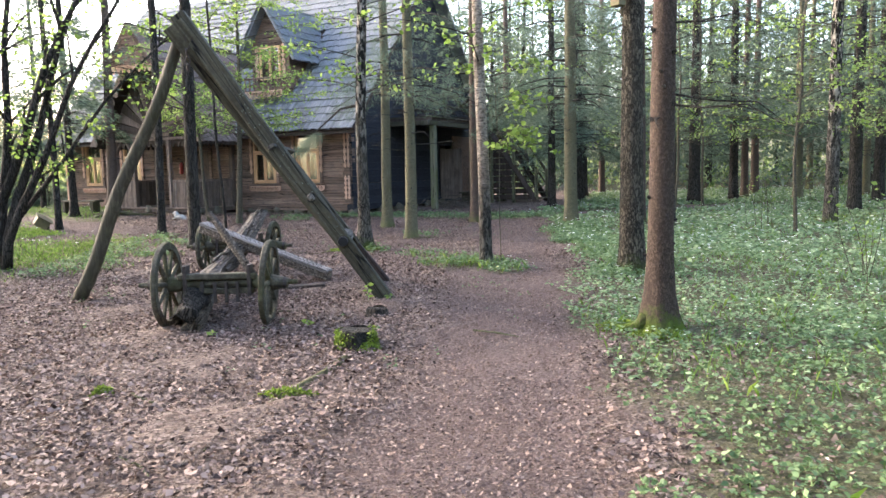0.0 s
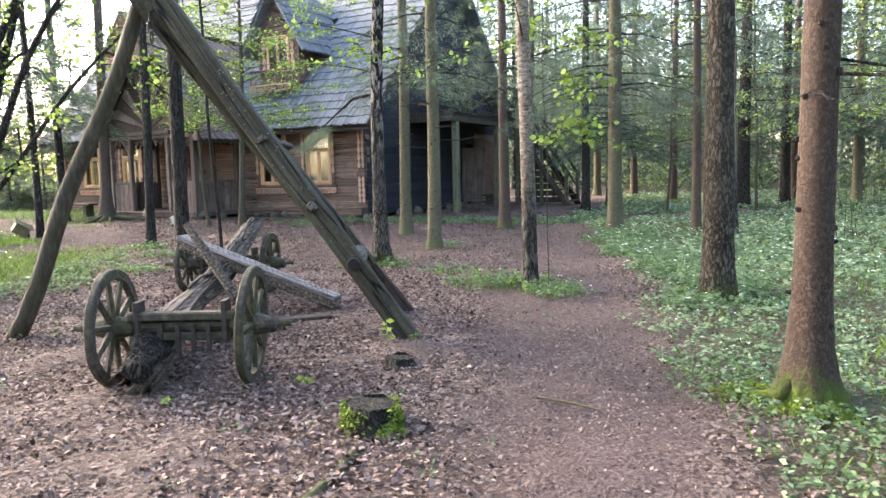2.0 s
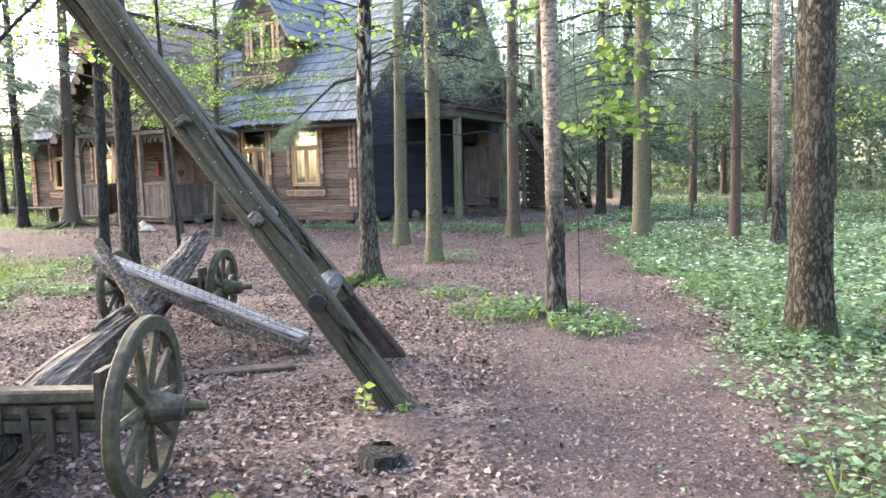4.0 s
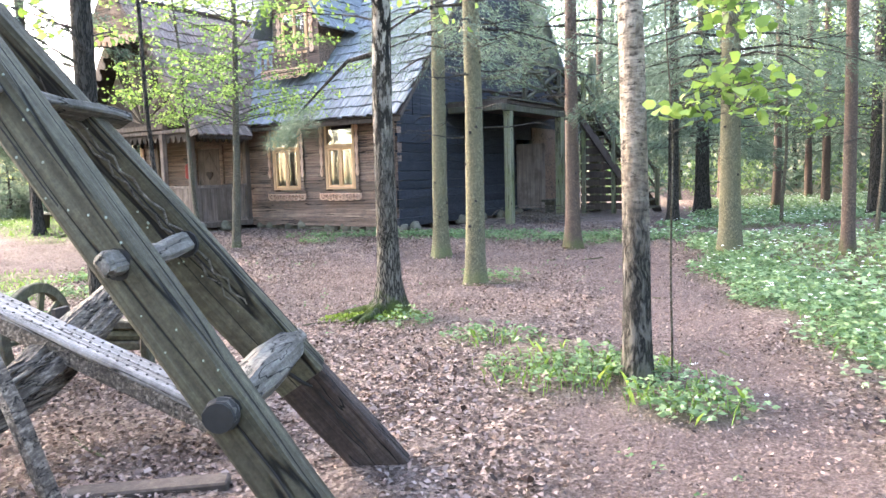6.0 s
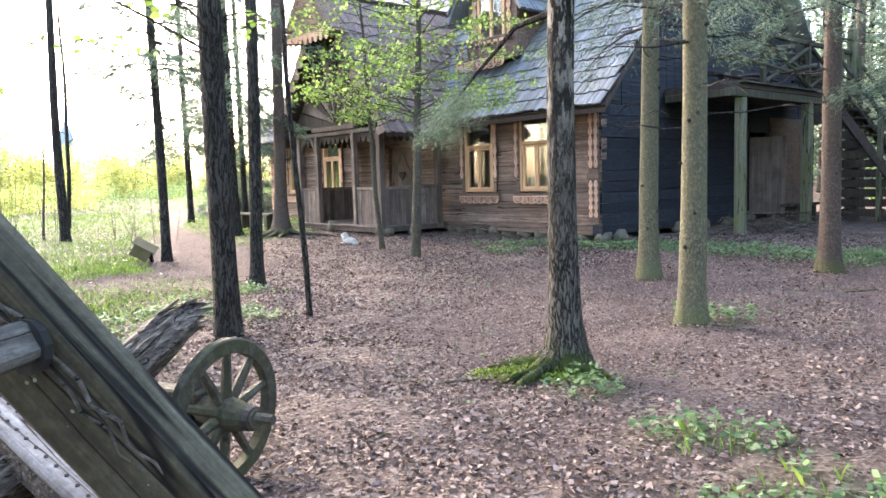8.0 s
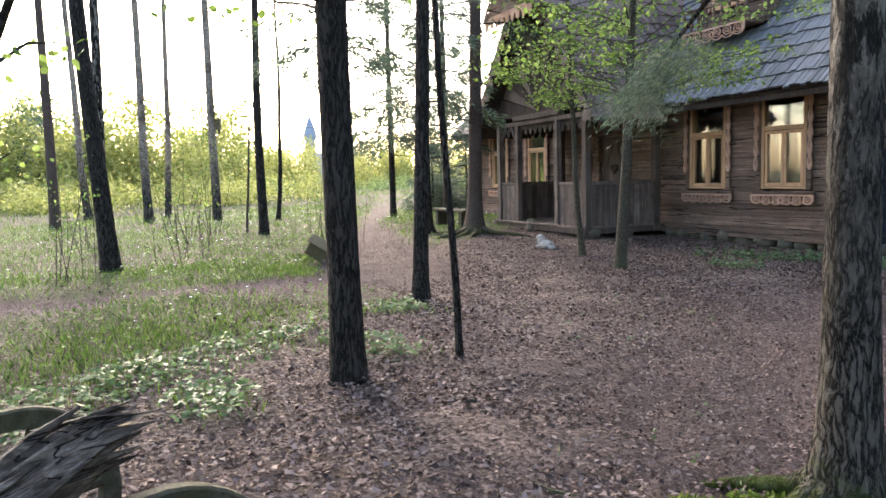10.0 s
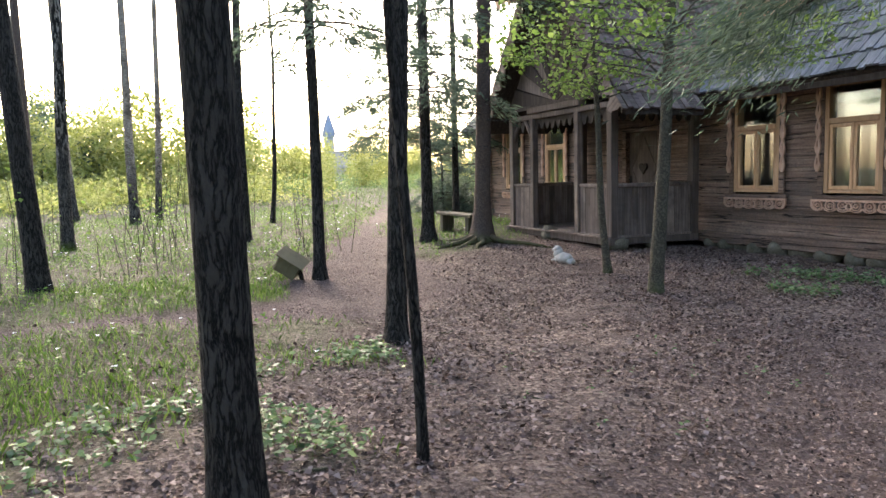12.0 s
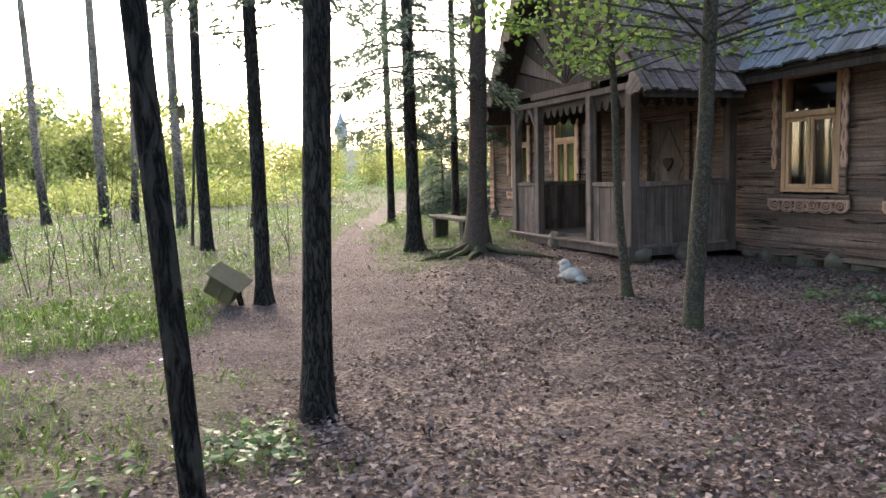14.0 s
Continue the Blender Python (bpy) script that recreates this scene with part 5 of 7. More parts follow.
leafy_tree("tree", -24.44, 20.5, 0.16, 16, "spruce", 34, 8, 14, 10, 2.2, label="tall reddish trunk in the meadow", flare=1.2)
leafy_tree("tree", -12.15, 16.08, 0.14, 15, "darkbark", 35, 6.0, 12, 12, 2.0, lean=(-0.017, -0.034), bend=0.05, label="dark leaning trunk in the grass", flare=1.3)
leafy_tree("birch_tree", -24.0, 23.35, 0.15, 16, "birch", 36, 9, 14, 12, 2.2, label="birch in the meadow", lean=(-0.008, -0.02), bend=0.08, flare=1.3)
leafy_tree("birch_tree", -25.3, 24.8, 0.115, 16, "birch", 37, 9, 14, 12, 2.2, label="slim birch in the meadow", lean=(0.01, 0.02), bend=0.06, flare=1.2)
spruce_tree(-17.1, 27.9, 0.1, 16, "darkbark", 38, z0=2.4, n=42, reach=1.8, dens=1.7, flare=1.4)
leafy_tree("birch_tree", -28.0, 23.2, 0.14, 16, "birch", 39, 9, 14, 12, 2.2, label="reddish birch in the meadow", lean=(-0.02, -0.03), bend=0.14)
# young spruces beyond the corner of the house
for x, y, h, sd_ in ((-17.9, 30.9, 3.4, 170), (-16.9, 31.6, 4.2, 171), (-19.6, 33.5, 3.0, 172)):
    spruce_tree(x, y, 0.045, h, "darkbark", sd_, z0=0.25, n=34, reach=1.1, dead=(0.3, 0.6, 2), dens=2.2, label="young bushy spruce beyond the house", flare=1.2)
# lighter barks on these trunks stand in for haze in the wood
for i, (x, y) in enumerate(((9.6, 30.5), (12.6, 26.0), (13.2, 31.0), (15.6, 27.0), (17.2, 22.5), (6.2, 36.0), (10.8, 35.0), (16.5, 33.0), (3.0, 33.5), (18.5, 29.0))):
    spruce_tree(x, y, 0.13 + 0.02 * (i % 3), 15, "greenspruce" if i % 2 else "spruce", 140 + i, z0=2.2 + 0.5 * (i % 3), n=34, reach=2.6, dens=1.1, label="spruce in the wood behind, haze put into its bark colour")
spruce_tree(6.3, 32.5, 0.15, 16, "darkbark", 40, z0=2.5, n=36, reach=2.2)
spruce_tree(7.4, 34.0, 0.15, 16, "spruce", 41, z0=2.8, n=36, reach=2.2)


# ---- timber tripod ----
def squared_beam(name, a, b, w, t, material, parent, label="", bow=0.01, seed=1.0):
    """A hewn beam from a to b, w across in its upright plane, t thick along y."""
    a, b = Vector(a), Vector(b)
    d = (b - a).normalized()
    yv = Vector((0, 1, 0))
    yv = (yv - d * yv.dot(d)).normalized()
    u = d.cross(yv).normalized()
    bm = bmesh.new()
    n = 14
    rings = []
    c = 0.14
    prof = [(-1 + c, -1), (1 - c, -1), (1, -1 + c), (1, 1 - c), (1 - c, 1), (-1 + c, 1), (-1, 1 - c), (-1, -1 + c)]
    L = (b - a).length
    for i in range(n + 1):
        s = i / n
        p = a + (b - a) * s + u * bow * math.sin(s * math.pi)
        ring = []
        for k, (pu, pv) in enumerate(prof):
            q = noise.noise(Vector((pu * 2 + seed, pv * 2, s * L * 1.6))) * 0.012
            ring.append(bm.verts.new((0, 0, 0)))
            ring[-1].co = Vector(((pu * w / 2 + q), (pv * t / 2 + q), s * L))
        rings.append(ring)
    for r0, r1 in zip(rings, rings[1:]):
        for k in range(8):
            bm.faces.new((r0[k], r0[(k + 1) % 8], r1[(k + 1) % 8], r1[k]))
    bm.faces.new(rings[0][::-1])
    bm.faces.new(rings[-1])
    bmesh.ops.recalc_face_normals(bm, faces=bm.faces)
    ob = part(name, bm, material, parent, label)
    m = Matrix((( u.x, yv.x, d.x, a.x), (u.y, yv.y, d.y, a.y), (u.z, yv.z, d.z, a.z), (0, 0, 0, 1)))
    ob.matrix_local = m
    return ob


FOOT_Z = gz(-0.8, 9.2)
hoist = empty("timber_hoist", pose(0, 0, 0), "old grey three-legged timber hoist, two beams joined by pegs", "hoist")
NEAR = lambda z: Vector((-0.75 - 0.69 * z, 8.92 + 0.03 * z, z))
FAR = lambda z: Vector((-0.8 - 0.715 * z, 10.1 - 0.35 * z, z))
squared_beam("near_beam", NEAR(FOOT_Z - 0.06), NEAR(3.42), 0.185, 0.14, M["hoistbeam"], hoist, "thick weathered beam with greenish lichen", seed=3)
FARB = lambda z: Vector((-0.905 - 0.68 * z, 10.12 - 0.36 * z, z))
squared_beam("far_beam", FARB(0.5), FARB(3.3), 0.262, 0.12, M["hoistbeam"], hoist, "second beam with worm tracks", seed=8)
squared_beam("bare_foot", FARB(FOOT_Z - 0.1), FARB(0.497), 0.25, 0.11, M["bareheart"], hoist, "bare brown foot of the beam, its outer wood broken off", 0.0, 5)
bm = bmesh.new()
pa, pb = Vector((-4.7, 9.25, gz(-4.7, 9.25) - 0.05)), Vector((-3.05, 9.1, 3.3))
n = 12
tube(bm, [pa.lerp(pb, i / n) + Vector((0.03 * math.sin(i * 0.9), 0, 0)) for i in range(n + 1)], [0.092 - 0.002 * i for i in range(n + 1)], 12, True, 0.12, 2.0)
part("round_leg", bm, M["greybeam"], hoist, "round pole leg", smooth=True)


def bar(name, a, b, w, t, material, parent, label="", seed=0.0):
    return squared_beam(name, a, b, w, t, material, parent, label, 0.0, seed)


def peg_between(z, kind, out=0.18, s=0.1):
    a, b = NEAR(z), FAR(z)
    d = (b - a).normalized()
    a2, b2 = a - d * out, b + d * 0.12
    if kind == "round":
        bm = bmesh.new()
        tube(bm, [a2.lerp(b2, i / 5) for i in range(6)], [s * 0.55, s * 0.57, s * 0.8, s * 0.85, s * 0.8, s * 0.7], 10, True, 0.18, 4.0)
        part("round_peg", bm, M["peg"], hoist, "round split peg", smooth=False)
        part("peg_end", worn(tube(bmesh.new(), [a2 - d * 0.012, a2 + d * 0.035], [s * 0.5, s * 0.59], 12), 0.006, 12), M["hole"], hoist, "blackened end of the peg")
    else:
        bm = bmesh.new()
        L = (b2 - a2).length
        add_box(bm, -s * 0.5, s * 0.5, 0, L, -s * 0.36, s * 0.36, 0.014)
        bmesh.ops.subdivide_edges(bm, edges=[e for e in bm.edges if e.calc_length() > 0.3], cuts=5)
        worn(bm, 0.018, 6, z)
        ob = part("flat_peg", bm, M["peg"], hoist, "square grey peg through both beams")
        yv = d
        xv = Vector((-0.69, 0, 1)).normalized()
        xv = (xv - yv * xv.dot(yv)).normalized()
        zv = xv.cross(yv)
        ob.matrix_local = Matrix(((xv.x, yv.x, zv.x, a2.x), (xv.y, yv.y, zv.y, a2.y), (xv.z, yv.z, zv.z, a2.z), (0, 0, 0, 1)))


peg_between(0.68, "round", 0.13, 0.11)
peg_between(1.22, "flat", 0.17, 0.088)
BAR_A, BAR_B = NEAR(1.83), Vector((-1.96, 9.71, 1.79))
BAR_D = (BAR_B - BAR_A).normalized()
bar_z = Vector((-0.55, 0, 1))
bar_z = (bar_z - BAR_D * bar_z.dot(BAR_D)).normalized()
bar_x = BAR_D.cross(bar_z)
bm = box(-0.05, 0.05, -0.16, (BAR_B - BAR_A).length, -0.022, 0.022, 0.008)
bmesh.ops.subdivide_edges(bm, edges=[e for e in bm.edges if e.calc_length() > 0.3], cuts=5)
ob = part("cross_bar", worn(bm, 0.012, 6, 2.0), M["peg"], hoist, "flat grey bar through the beams")
ob.matrix_local = Matrix(((bar_x.x, BAR_D.x, bar_z.x, BAR_A.x), (bar_x.y, BAR_D.y, bar_z.y, BAR_A.y), (bar_x.z, BAR_D.z, bar_z.z, BAR_A.z), (0, 0, 0, 1)))
# flat dark discs on the beam faces paint the shaded recess round each peg
for z, s in ((0.68, 0.072), (1.22, 0.06)):
    for path, off in ((NEAR, -0.0725), (FAR, -0.0625)):
        c = path(z)
        part("socket", worn(tube(bmesh.new(), [c + Vector((0.01, off, -0.005)), c + Vector((0.01, off + 0.02, -0.005))], [s, s], 12), 0.008, 9, z), M["hole"], hoist)
# dark crack line added where the outer wood breaks off; no metal here
bm = tube(bmesh.new(), [FARB(0.53) + Vector((dx, -0.068, dz)) for dx, dz in ((-0.1, 0.06), (-0.03, 0.02), (0.05, -0.035), (0.09, -0.05))], [0.01, 0.012, 0.011, 0.006], 6)
part("iron_strap", bm, M["hole"], hoist, "dark torn edge below the peg")


def beam_mark(path, zs, off, rad, material, name, label=""):
    """A narrow mark along a beam's near face."""
    pts = [path(z) + Vector((dx, off, dz)) for z, dx, dz in zs]
    part(name, tube(bmesh.new(), pts, [rad * 0.4] + [rad] * (len(pts) - 2) + [rad * 0.3], 5), M[material], hoist, label)


rnd = random.Random(8)
for z0, z1, o in ((0.15, 1.05, 0.02), (0.9, 2.3, -0.045), (1.5, 3.2, 0.05), (2.2, 3.3, -0.02)):
    beam_mark(NEAR, [(z0 + (z1 - z0) * i / 9, o * 0.82 + rnd.uniform(-0.006, 0.006), o * 0.57) for i in range(10)], -0.069, 0.0045, "hole", "crack", "dark drying crack along the beam")
for z0, z1, o in ((0.08, 0.3, 0.02), (0.15, 0.42, 0.035), (0.95, 1.9, 0.05), (1.9, 3.1, -0.05)):
    beam_mark(FARB, [(z0 + (z1 - z0) * i / 9, o * 0.82 + rnd.uniform(-0.006, 0.006), o * 0.57) for i in range(10)], -0.059, 0.005, "hole", "crack")
for o in (0.035, 0.07):
    beam_mark(FARB, [(0.85 + 1.25 * i / 26, (o + 0.014 * math.sin(i * 2.6) + rnd.uniform(-0.006, 0.006)) * 0.82, (o + 0.014 * math.sin(i * 2.6)) * 0.57) for i in range(27)], -0.0605, 0.006, "peg", "worm_track", "pale winding worm track")
for i in range(70):
    z = rnd.uniform(0.6, 2.6)
    o = rnd.uniform(-0.085, 0.085)
    c = (NEAR if i % 2 else FARB)(z) + Vector((o * 0.82, -0.071 if i % 2 else -0.061, o * 0.57))
    part("lichen_spot", tube(bmesh.new(), [c, c + Vector((0, -0.003, 0))], [0.006, 0.004], 6), M["lichen"], hoist)
# iron hook chain at the head
ch = [NEAR(3.05) + Vector((-0.15, -0.05, 0.1 - 0.09 * i)) for i in range(5)]
for i, p in enumerate(ch):
    bm = bmesh.new()
    pts = [p + Vector((0.03 * math.cos(a) if i % 2 else 0, 0 if i % 2 else 0.03 * math.cos(a), 0.055 * math.sin(a))) for a in np.linspace(0, 2 * math.pi, 9)]
    tube(bm, pts, [0.009] * 9, 5, cap=False)
    part("chain_link", bm, M["iron"], hoist)


# ---- cart ----
def wheel(parent, m, r, spokes=10, w=0.055):
    """A spoked wheel about the local x axis: rim, hub and spokes."""
    rim = bmesh.new()
    n = 40
    rows = []
    for i in range(n):
        a = 2 * math.pi * i / n
        c, s = math.cos(a), math.sin(a)
        j = 1 + 0.012 * noise.noise(Vector((c * 2, s * 2, r)))
        rows.append([rim.verts.new((x, c * q * j, s * q * j)) for x, q in ((-w / 2, r - 0.075), (-w / 2, r - 0.008), (-w / 2 + 0.01, r), (w / 2 - 0.01, r), (w / 2, r - 0.008), (w / 2, r - 0.075))])
    for a, b in zip(rows, rows[1:] + rows[:1]):
        for k in range(6):
            rim.faces.new((a[k], a[(k + 1) % 6], b[(k + 1) % 6], b[k]))
    bmesh.ops.recalc_face_normals(rim, faces=rim.faces)
    wh = part("wheel", rim, M["cart"], parent, "mossy spoked wooden wheel")
    wh.matrix_local = m
    hub = tube(bmesh.new(), [(-0.17, 0, 0), (-0.15, 0, 0), (-0.05, 0, 0), (0.05, 0, 0), (0.15, 0, 0), (0.2, 0, 0)], [0.055, 0.068, 0.085, 0.085, 0.062, 0.05], 14)
    part("hub", hub, M["cart"], wh)
    part("hub_band", tube(bmesh.new(), [(0.155, 0, 0), (0.185, 0, 0)], [0.066, 0.062], 14), M["iron"], wh)
    for i in range(spokes):
        a = 2 * math.pi * (i + 0.3) / spokes
        d = Vector((0, math.cos(a), math.sin(a)))
        part("spoke", tube(bmesh.new(), [d * 0.07, d * 0.16, d * (r - 0.06)], [0.03, 0.026, 0.021], 6), M["cart"], wh)
    return wh


cart = empty("cart_axles", pose(-2.6, 9.5, 0), "old wooden cart running gear with a rotten log on it", "cart")


def cw(x, y, z):
    return Vector((x + 2.6, y - 9.5, z))


def axle(xl, xr, y, z, r, rz, name):
    c, s = math.cos(radians(rz)), math.sin(radians(rz))
    mx = (xl + xr) / 2
    half = (xr - xl) / 2

    def P(u, v, zz):
        return cw(mx + c * u - s * v, y + s * u + c * v, zz)

    for sgn in (-1, 1):
        p = P(sgn * half, 0, z)
        wheel(cart, pose(p.x, p.y, p.z, random.uniform(0, 40), random.uniform(-3, 3), rz + (0 if sgn > 0 else 180)), r)
    ax = part("axle", tube(bmesh.new(), [P(-half - 0.3, 0, z), P(-half - 0.15, 0, z), P(-half, 0, z), P(half, 0, z), P(half + 0.15, 0, z), P(half + 0.3, 0, z)], [0.025, 0.03, 0.045, 0.045, 0.03, 0.025], 8), M["cart"], cart)
    bl = part("bolster", worn(box(-half + 0.13, half - 0.13, -0.07, 0.05, 0.05, 0.115, 0.012), 0.012, 5), M["cart"], cart, "heavy cross timber above the axle")
    q = P(0, 0, z)
    bl.matrix_local = pose(q.x, q.y, q.z, 0, 0, rz)
    lo = part("axle_bed", worn(box(-half + 0.16, half - 0.16, -0.05, 0.05, -0.11, -0.046, 0.01), 0.008), M["cart"], cart)
    lo.matrix_local = pose(q.x, q.y, q.z, 0, 0, rz)
    for sgn in (-1, 1):
        st = part("iron_stay", worn(box(-0.02, 0.02, -0.075, 0.075, -0.13, 0.2, 0.004), 0.003), M["iron"], cart)
        q2 = P(sgn * (half - 0.2), 0, z)
        st.matrix_local = pose(q2.x, q2.y, q2.z, 0, 0, rz)


axle(-2.93, -1.86, 7.72, 0.365, 0.455, 2, "front")
axle(-3.74, -2.66, 11.48, 0.4, 0.385, -3, "rear")

for x in (-2.55, -2.42, -2.3, -2.18):
    p = cw(x, 7.66, 0.33)
    part("hanging_iron", worn(box(p.x - 0.018, p.x + 0.018, p.y - 0.012, p.y + 0.012, p.z - 0.16, p.z + 0.06, 0.004), 0.006, 9), M["iron"], cart)
# the rotten log rests on the rear axle and its foot lies under the front one
LOG_LINE = [Vector(p) for p in ((-2.6, 7.38, 0.06), (-2.84, 8.6, 0.18), (-2.97, 9.6, 0.27), (-2.96, 10.3, 0.37), (-2.9, 10.85, 0.6), (-2.83, 11.42, 0.9))]


def log_at(t):
    k = min(4, int(t * 5))
    u = t * 5 - k
    p0, p1, p2, p3 = (LOG_LINE[max(0, min(5, k + q))] for q in (-1, 0, 1, 2))
    return 0.5 * (2 * p1 + (p2 - p0) * u + (2 * p0 - 5 * p1 + 4 * p2 - p3) * u * u + (3 * p1 - p0 - 3 * p2 + p3) * u ** 3)


def rotten_bm():
    """A decayed log, deeply grooved along its length, broken at both ends."""
    bm = bmesh.new()
    n, seg = 60, 60
    rings = []
    for i in range(n + 1):
        t = i / n
        c = log_at(t) + Vector((0.02 * math.sin(t * 7), 0, 0.012 * math.sin(t * 9)))
        r = 0.15 - 0.035 * t + 0.02 * math.sin(t * 11)
        if t > 0.93:
            r *= 1 - 3.5 * (t - 0.93)
        ring = []
        for k in range(seg):
            a = 2 * math.pi * k / seg
            ca, sa = math.cos(a), math.sin(a)
            groove = noise.noise(Vector((ca * 5.5, sa * 5.5, t * 1.6)))
            fine = noise.noise(Vector((ca * 14, sa * 14, t * 3.0)))
            q = r * (1 + 0.3 * noise.noise(Vector((ca * 1.8, sa * 1.8, t * 3.0))) - 0.3 * max(0, groove) + 0.13 * fine)
            along = 0.35 * noise.noise(Vector((ca * 4, sa * 4, 9.0))) if i in (0, n) else 0.0
            ring.append(bm.verts.new(c + Vector((ca * q, along, sa * q))))
        rings.append(ring)
    for r0, r1 in zip(rings, rings[1:]):
        for k in range(seg):
            bm.faces.new((r0[k], r0[(k + 1) % seg], r1[(k + 1) % seg], r1[k]))
    for rg in (rings[0][::-1], rings[-1]):
        bm.faces.new(rg)
    bmesh.ops.recalc_face_normals(bm, faces=bm.faces)
    return bm


rot = empty("rotten_log", pose(0, 0, 0), "long rotten split log lying across the cart axles", "log")
part("log_body", rotten_bm(), M["rotten"], rot, "grey decayed wood grooved along the grain")
rnd = random.Random(5)
for i in range(22):
    t = rnd.uniform(0.3, 0.9)
    a = rnd.uniform(0.2, 2.9)
    c = log_at(t)
    o = Vector((math.cos(a), 0, math.sin(a))) * (0.12 + rnd.uniform(-0.015, 0.02))
    ln = rnd.uniform(0.25, 0.7)
    ln = min(ln, (0.98 - t) * 3)
    dv = (log_at(min(1, t + 0.05)) - c).normalized() * ln
    part("splinter", tube(bmesh.new(), [c + o * 0.92, c + o * 1.04 + dv * 0.5, c + o * rnd.uniform(0.85, 1.08) + dv], [0.022, 0.018, 0.004], 5, True), M["rotten"], rot)
LOG_A = LOG_LINE[0]
part("bark_slab", worn(tube(bmesh.new(), [LOG_A + Vector((0.02, -0.12, 0.06)), LOG_A + Vector((0, 0.25, 0.13)), LOG_A + Vector((-0.05, 0.6, 0.2))], [0.09, 0.13, 0.1], 14, True, 0.6, 7.0), 0.035, 9), M["darkbark"], rot, "dark peeling bark")

# grey drilled plank leaning over the log
pl = empty("drilled_plank", pose(0, 0, 0), "silver-grey plank drilled with rows of holes, leaning on the log", "plank")
A, B_ = Vector((-3.5, 10.66, 0.8)), Vector((-1.62, 10.3, 0.1))
d = (B_ - A).normalized()
L = (B_ - A).length
up = Vector((0, 0, 1))
sd_ = d.cross(up).normalized()
nz = sd_.cross(d).normalized()
PM = Matrix(((d.x, -sd_.x, nz.x, A.x), (d.y, -sd_.y, nz.y, A.y), (d.z, -sd_.z, nz.z, A.z), (0, 0, 0, 1)))
bm = worn(box(0, L, -0.11, 0.11, -0.0, 0.05, 0.012), 0.003, 4)
ob = part("board", bm, M["plank"], pl)
ob.matrix_local = PM
sd2 = part("underside", worn(box(0.02, L + 0.02, -0.105, 0.108, -0.1, -0.002, 0.014), 0.006, 5), M["rotten"], pl, "darker brown lower half of the plank")
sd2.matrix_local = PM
for i in range(26):
    for j in range(3):
        x, y = 0.1 + i * (L - 0.2) / 26 + 0.03 * (j % 2), (j - 1) * 0.06
        h = part("drill_hole", tube(bmesh.new(), [(0, 0, -0.002), (0, 0, 0.002)], [0.0085, 0.0085], 7), M["hole"], pl)
        h.matrix_local = PM @ pose(x, y, 0.052)

# pole leaning against the plank
st = tube(bmesh.new(), [(-3.2, 10.07, 1.0), (-2.95, 9.93, 0.69), (-2.7, 9.79, 0.38), (-2.38, 9.59, -0.05)], [0.04, 0.05, 0.055, 0.045], 8, True, 0.2, 3.0)
st = part("leaning_pole", st, M["rotten"])
tagged(st, "short rough pole leaning across the log", "pole")


# ---- stumps ----
def stump(x, y, r, h, mossy, label):
    t = place_tree("tree_stump", x, y, label, "stump")
    bm = bmesh.new()
    seg = 26
    rings = []
    for z, q in ((-0.06, 1.5), (0.02, 1.25), (h * 0.4, 1.05), (h * 0.85, 0.98), (h, 0.92)):
        rings.append([bm.verts.new((math.cos(a) * r * q * (1 + 0.16 * noise.noise(Vector((math.cos(a) * 2 + x, math.sin(a) * 2, z * 3)))),
                                    math.sin(a) * r * q * (1 + 0.16 * noise.noise(Vector((math.cos(a) * 2 + x, math.sin(a) * 2, z * 3)))), z + 0.03 * noise.noise(Vector((a * 2, x, z)))))
                      for a in (2 * math.pi * k / seg for k in range(seg))])
    for a, b in zip(rings, rings[1:]):
        for k in range(seg):
            bm.faces.new((a[k], a[(k + 1) % seg], b[(k + 1) % seg], b[k]))
    part("stump_body", bm, M["darkbark"], t, "dark crumbling bark")
    bm = bmesh.new()
    bm.faces.new([bm.verts.new(v) for v in [(math.cos(a) * r * 0.9, math.sin(a) * r * 0.9, h - 0.005 + 0.02 * noise.noise(Vector((a, x, 0)))) for a in (2 * math.pi * k / seg for k in range(seg))]])
    bmesh.ops.poke(bm, faces=bm.faces[:])
    part("cut_face", bm, M["darkbark"], t)
    if mossy:
        rng = np.random.default_rng(int(abs(x) * 100))
        a = rng.uniform(0, 6.28, 1400)
        z = rng.uniform(0, h * 1.02, 1400)
        q = r * (1.02 + 0.3 * np.exp(-z / 0.05))
        keep = np.sin(a * 2 + 1) + 1.2 * rng.random(1400) > mossy
        c = np.stack([np.cos(a) * q, np.sin(a) * q, z], 1)[keep]
        v, f = leaf_cards(c, 0.03, rng, 0.3, 0.5)
        link_mesh("moss", np_mesh("moss", v, f), M["moss"], t, "bright green moss")


stump(-0.82, 6.65, 0.17, 0.17, 0.2, "low mossy tree stump beside the path")
stump(-0.75, 8.05, 0.13, 0.09, 0, "small dark rotten stump")


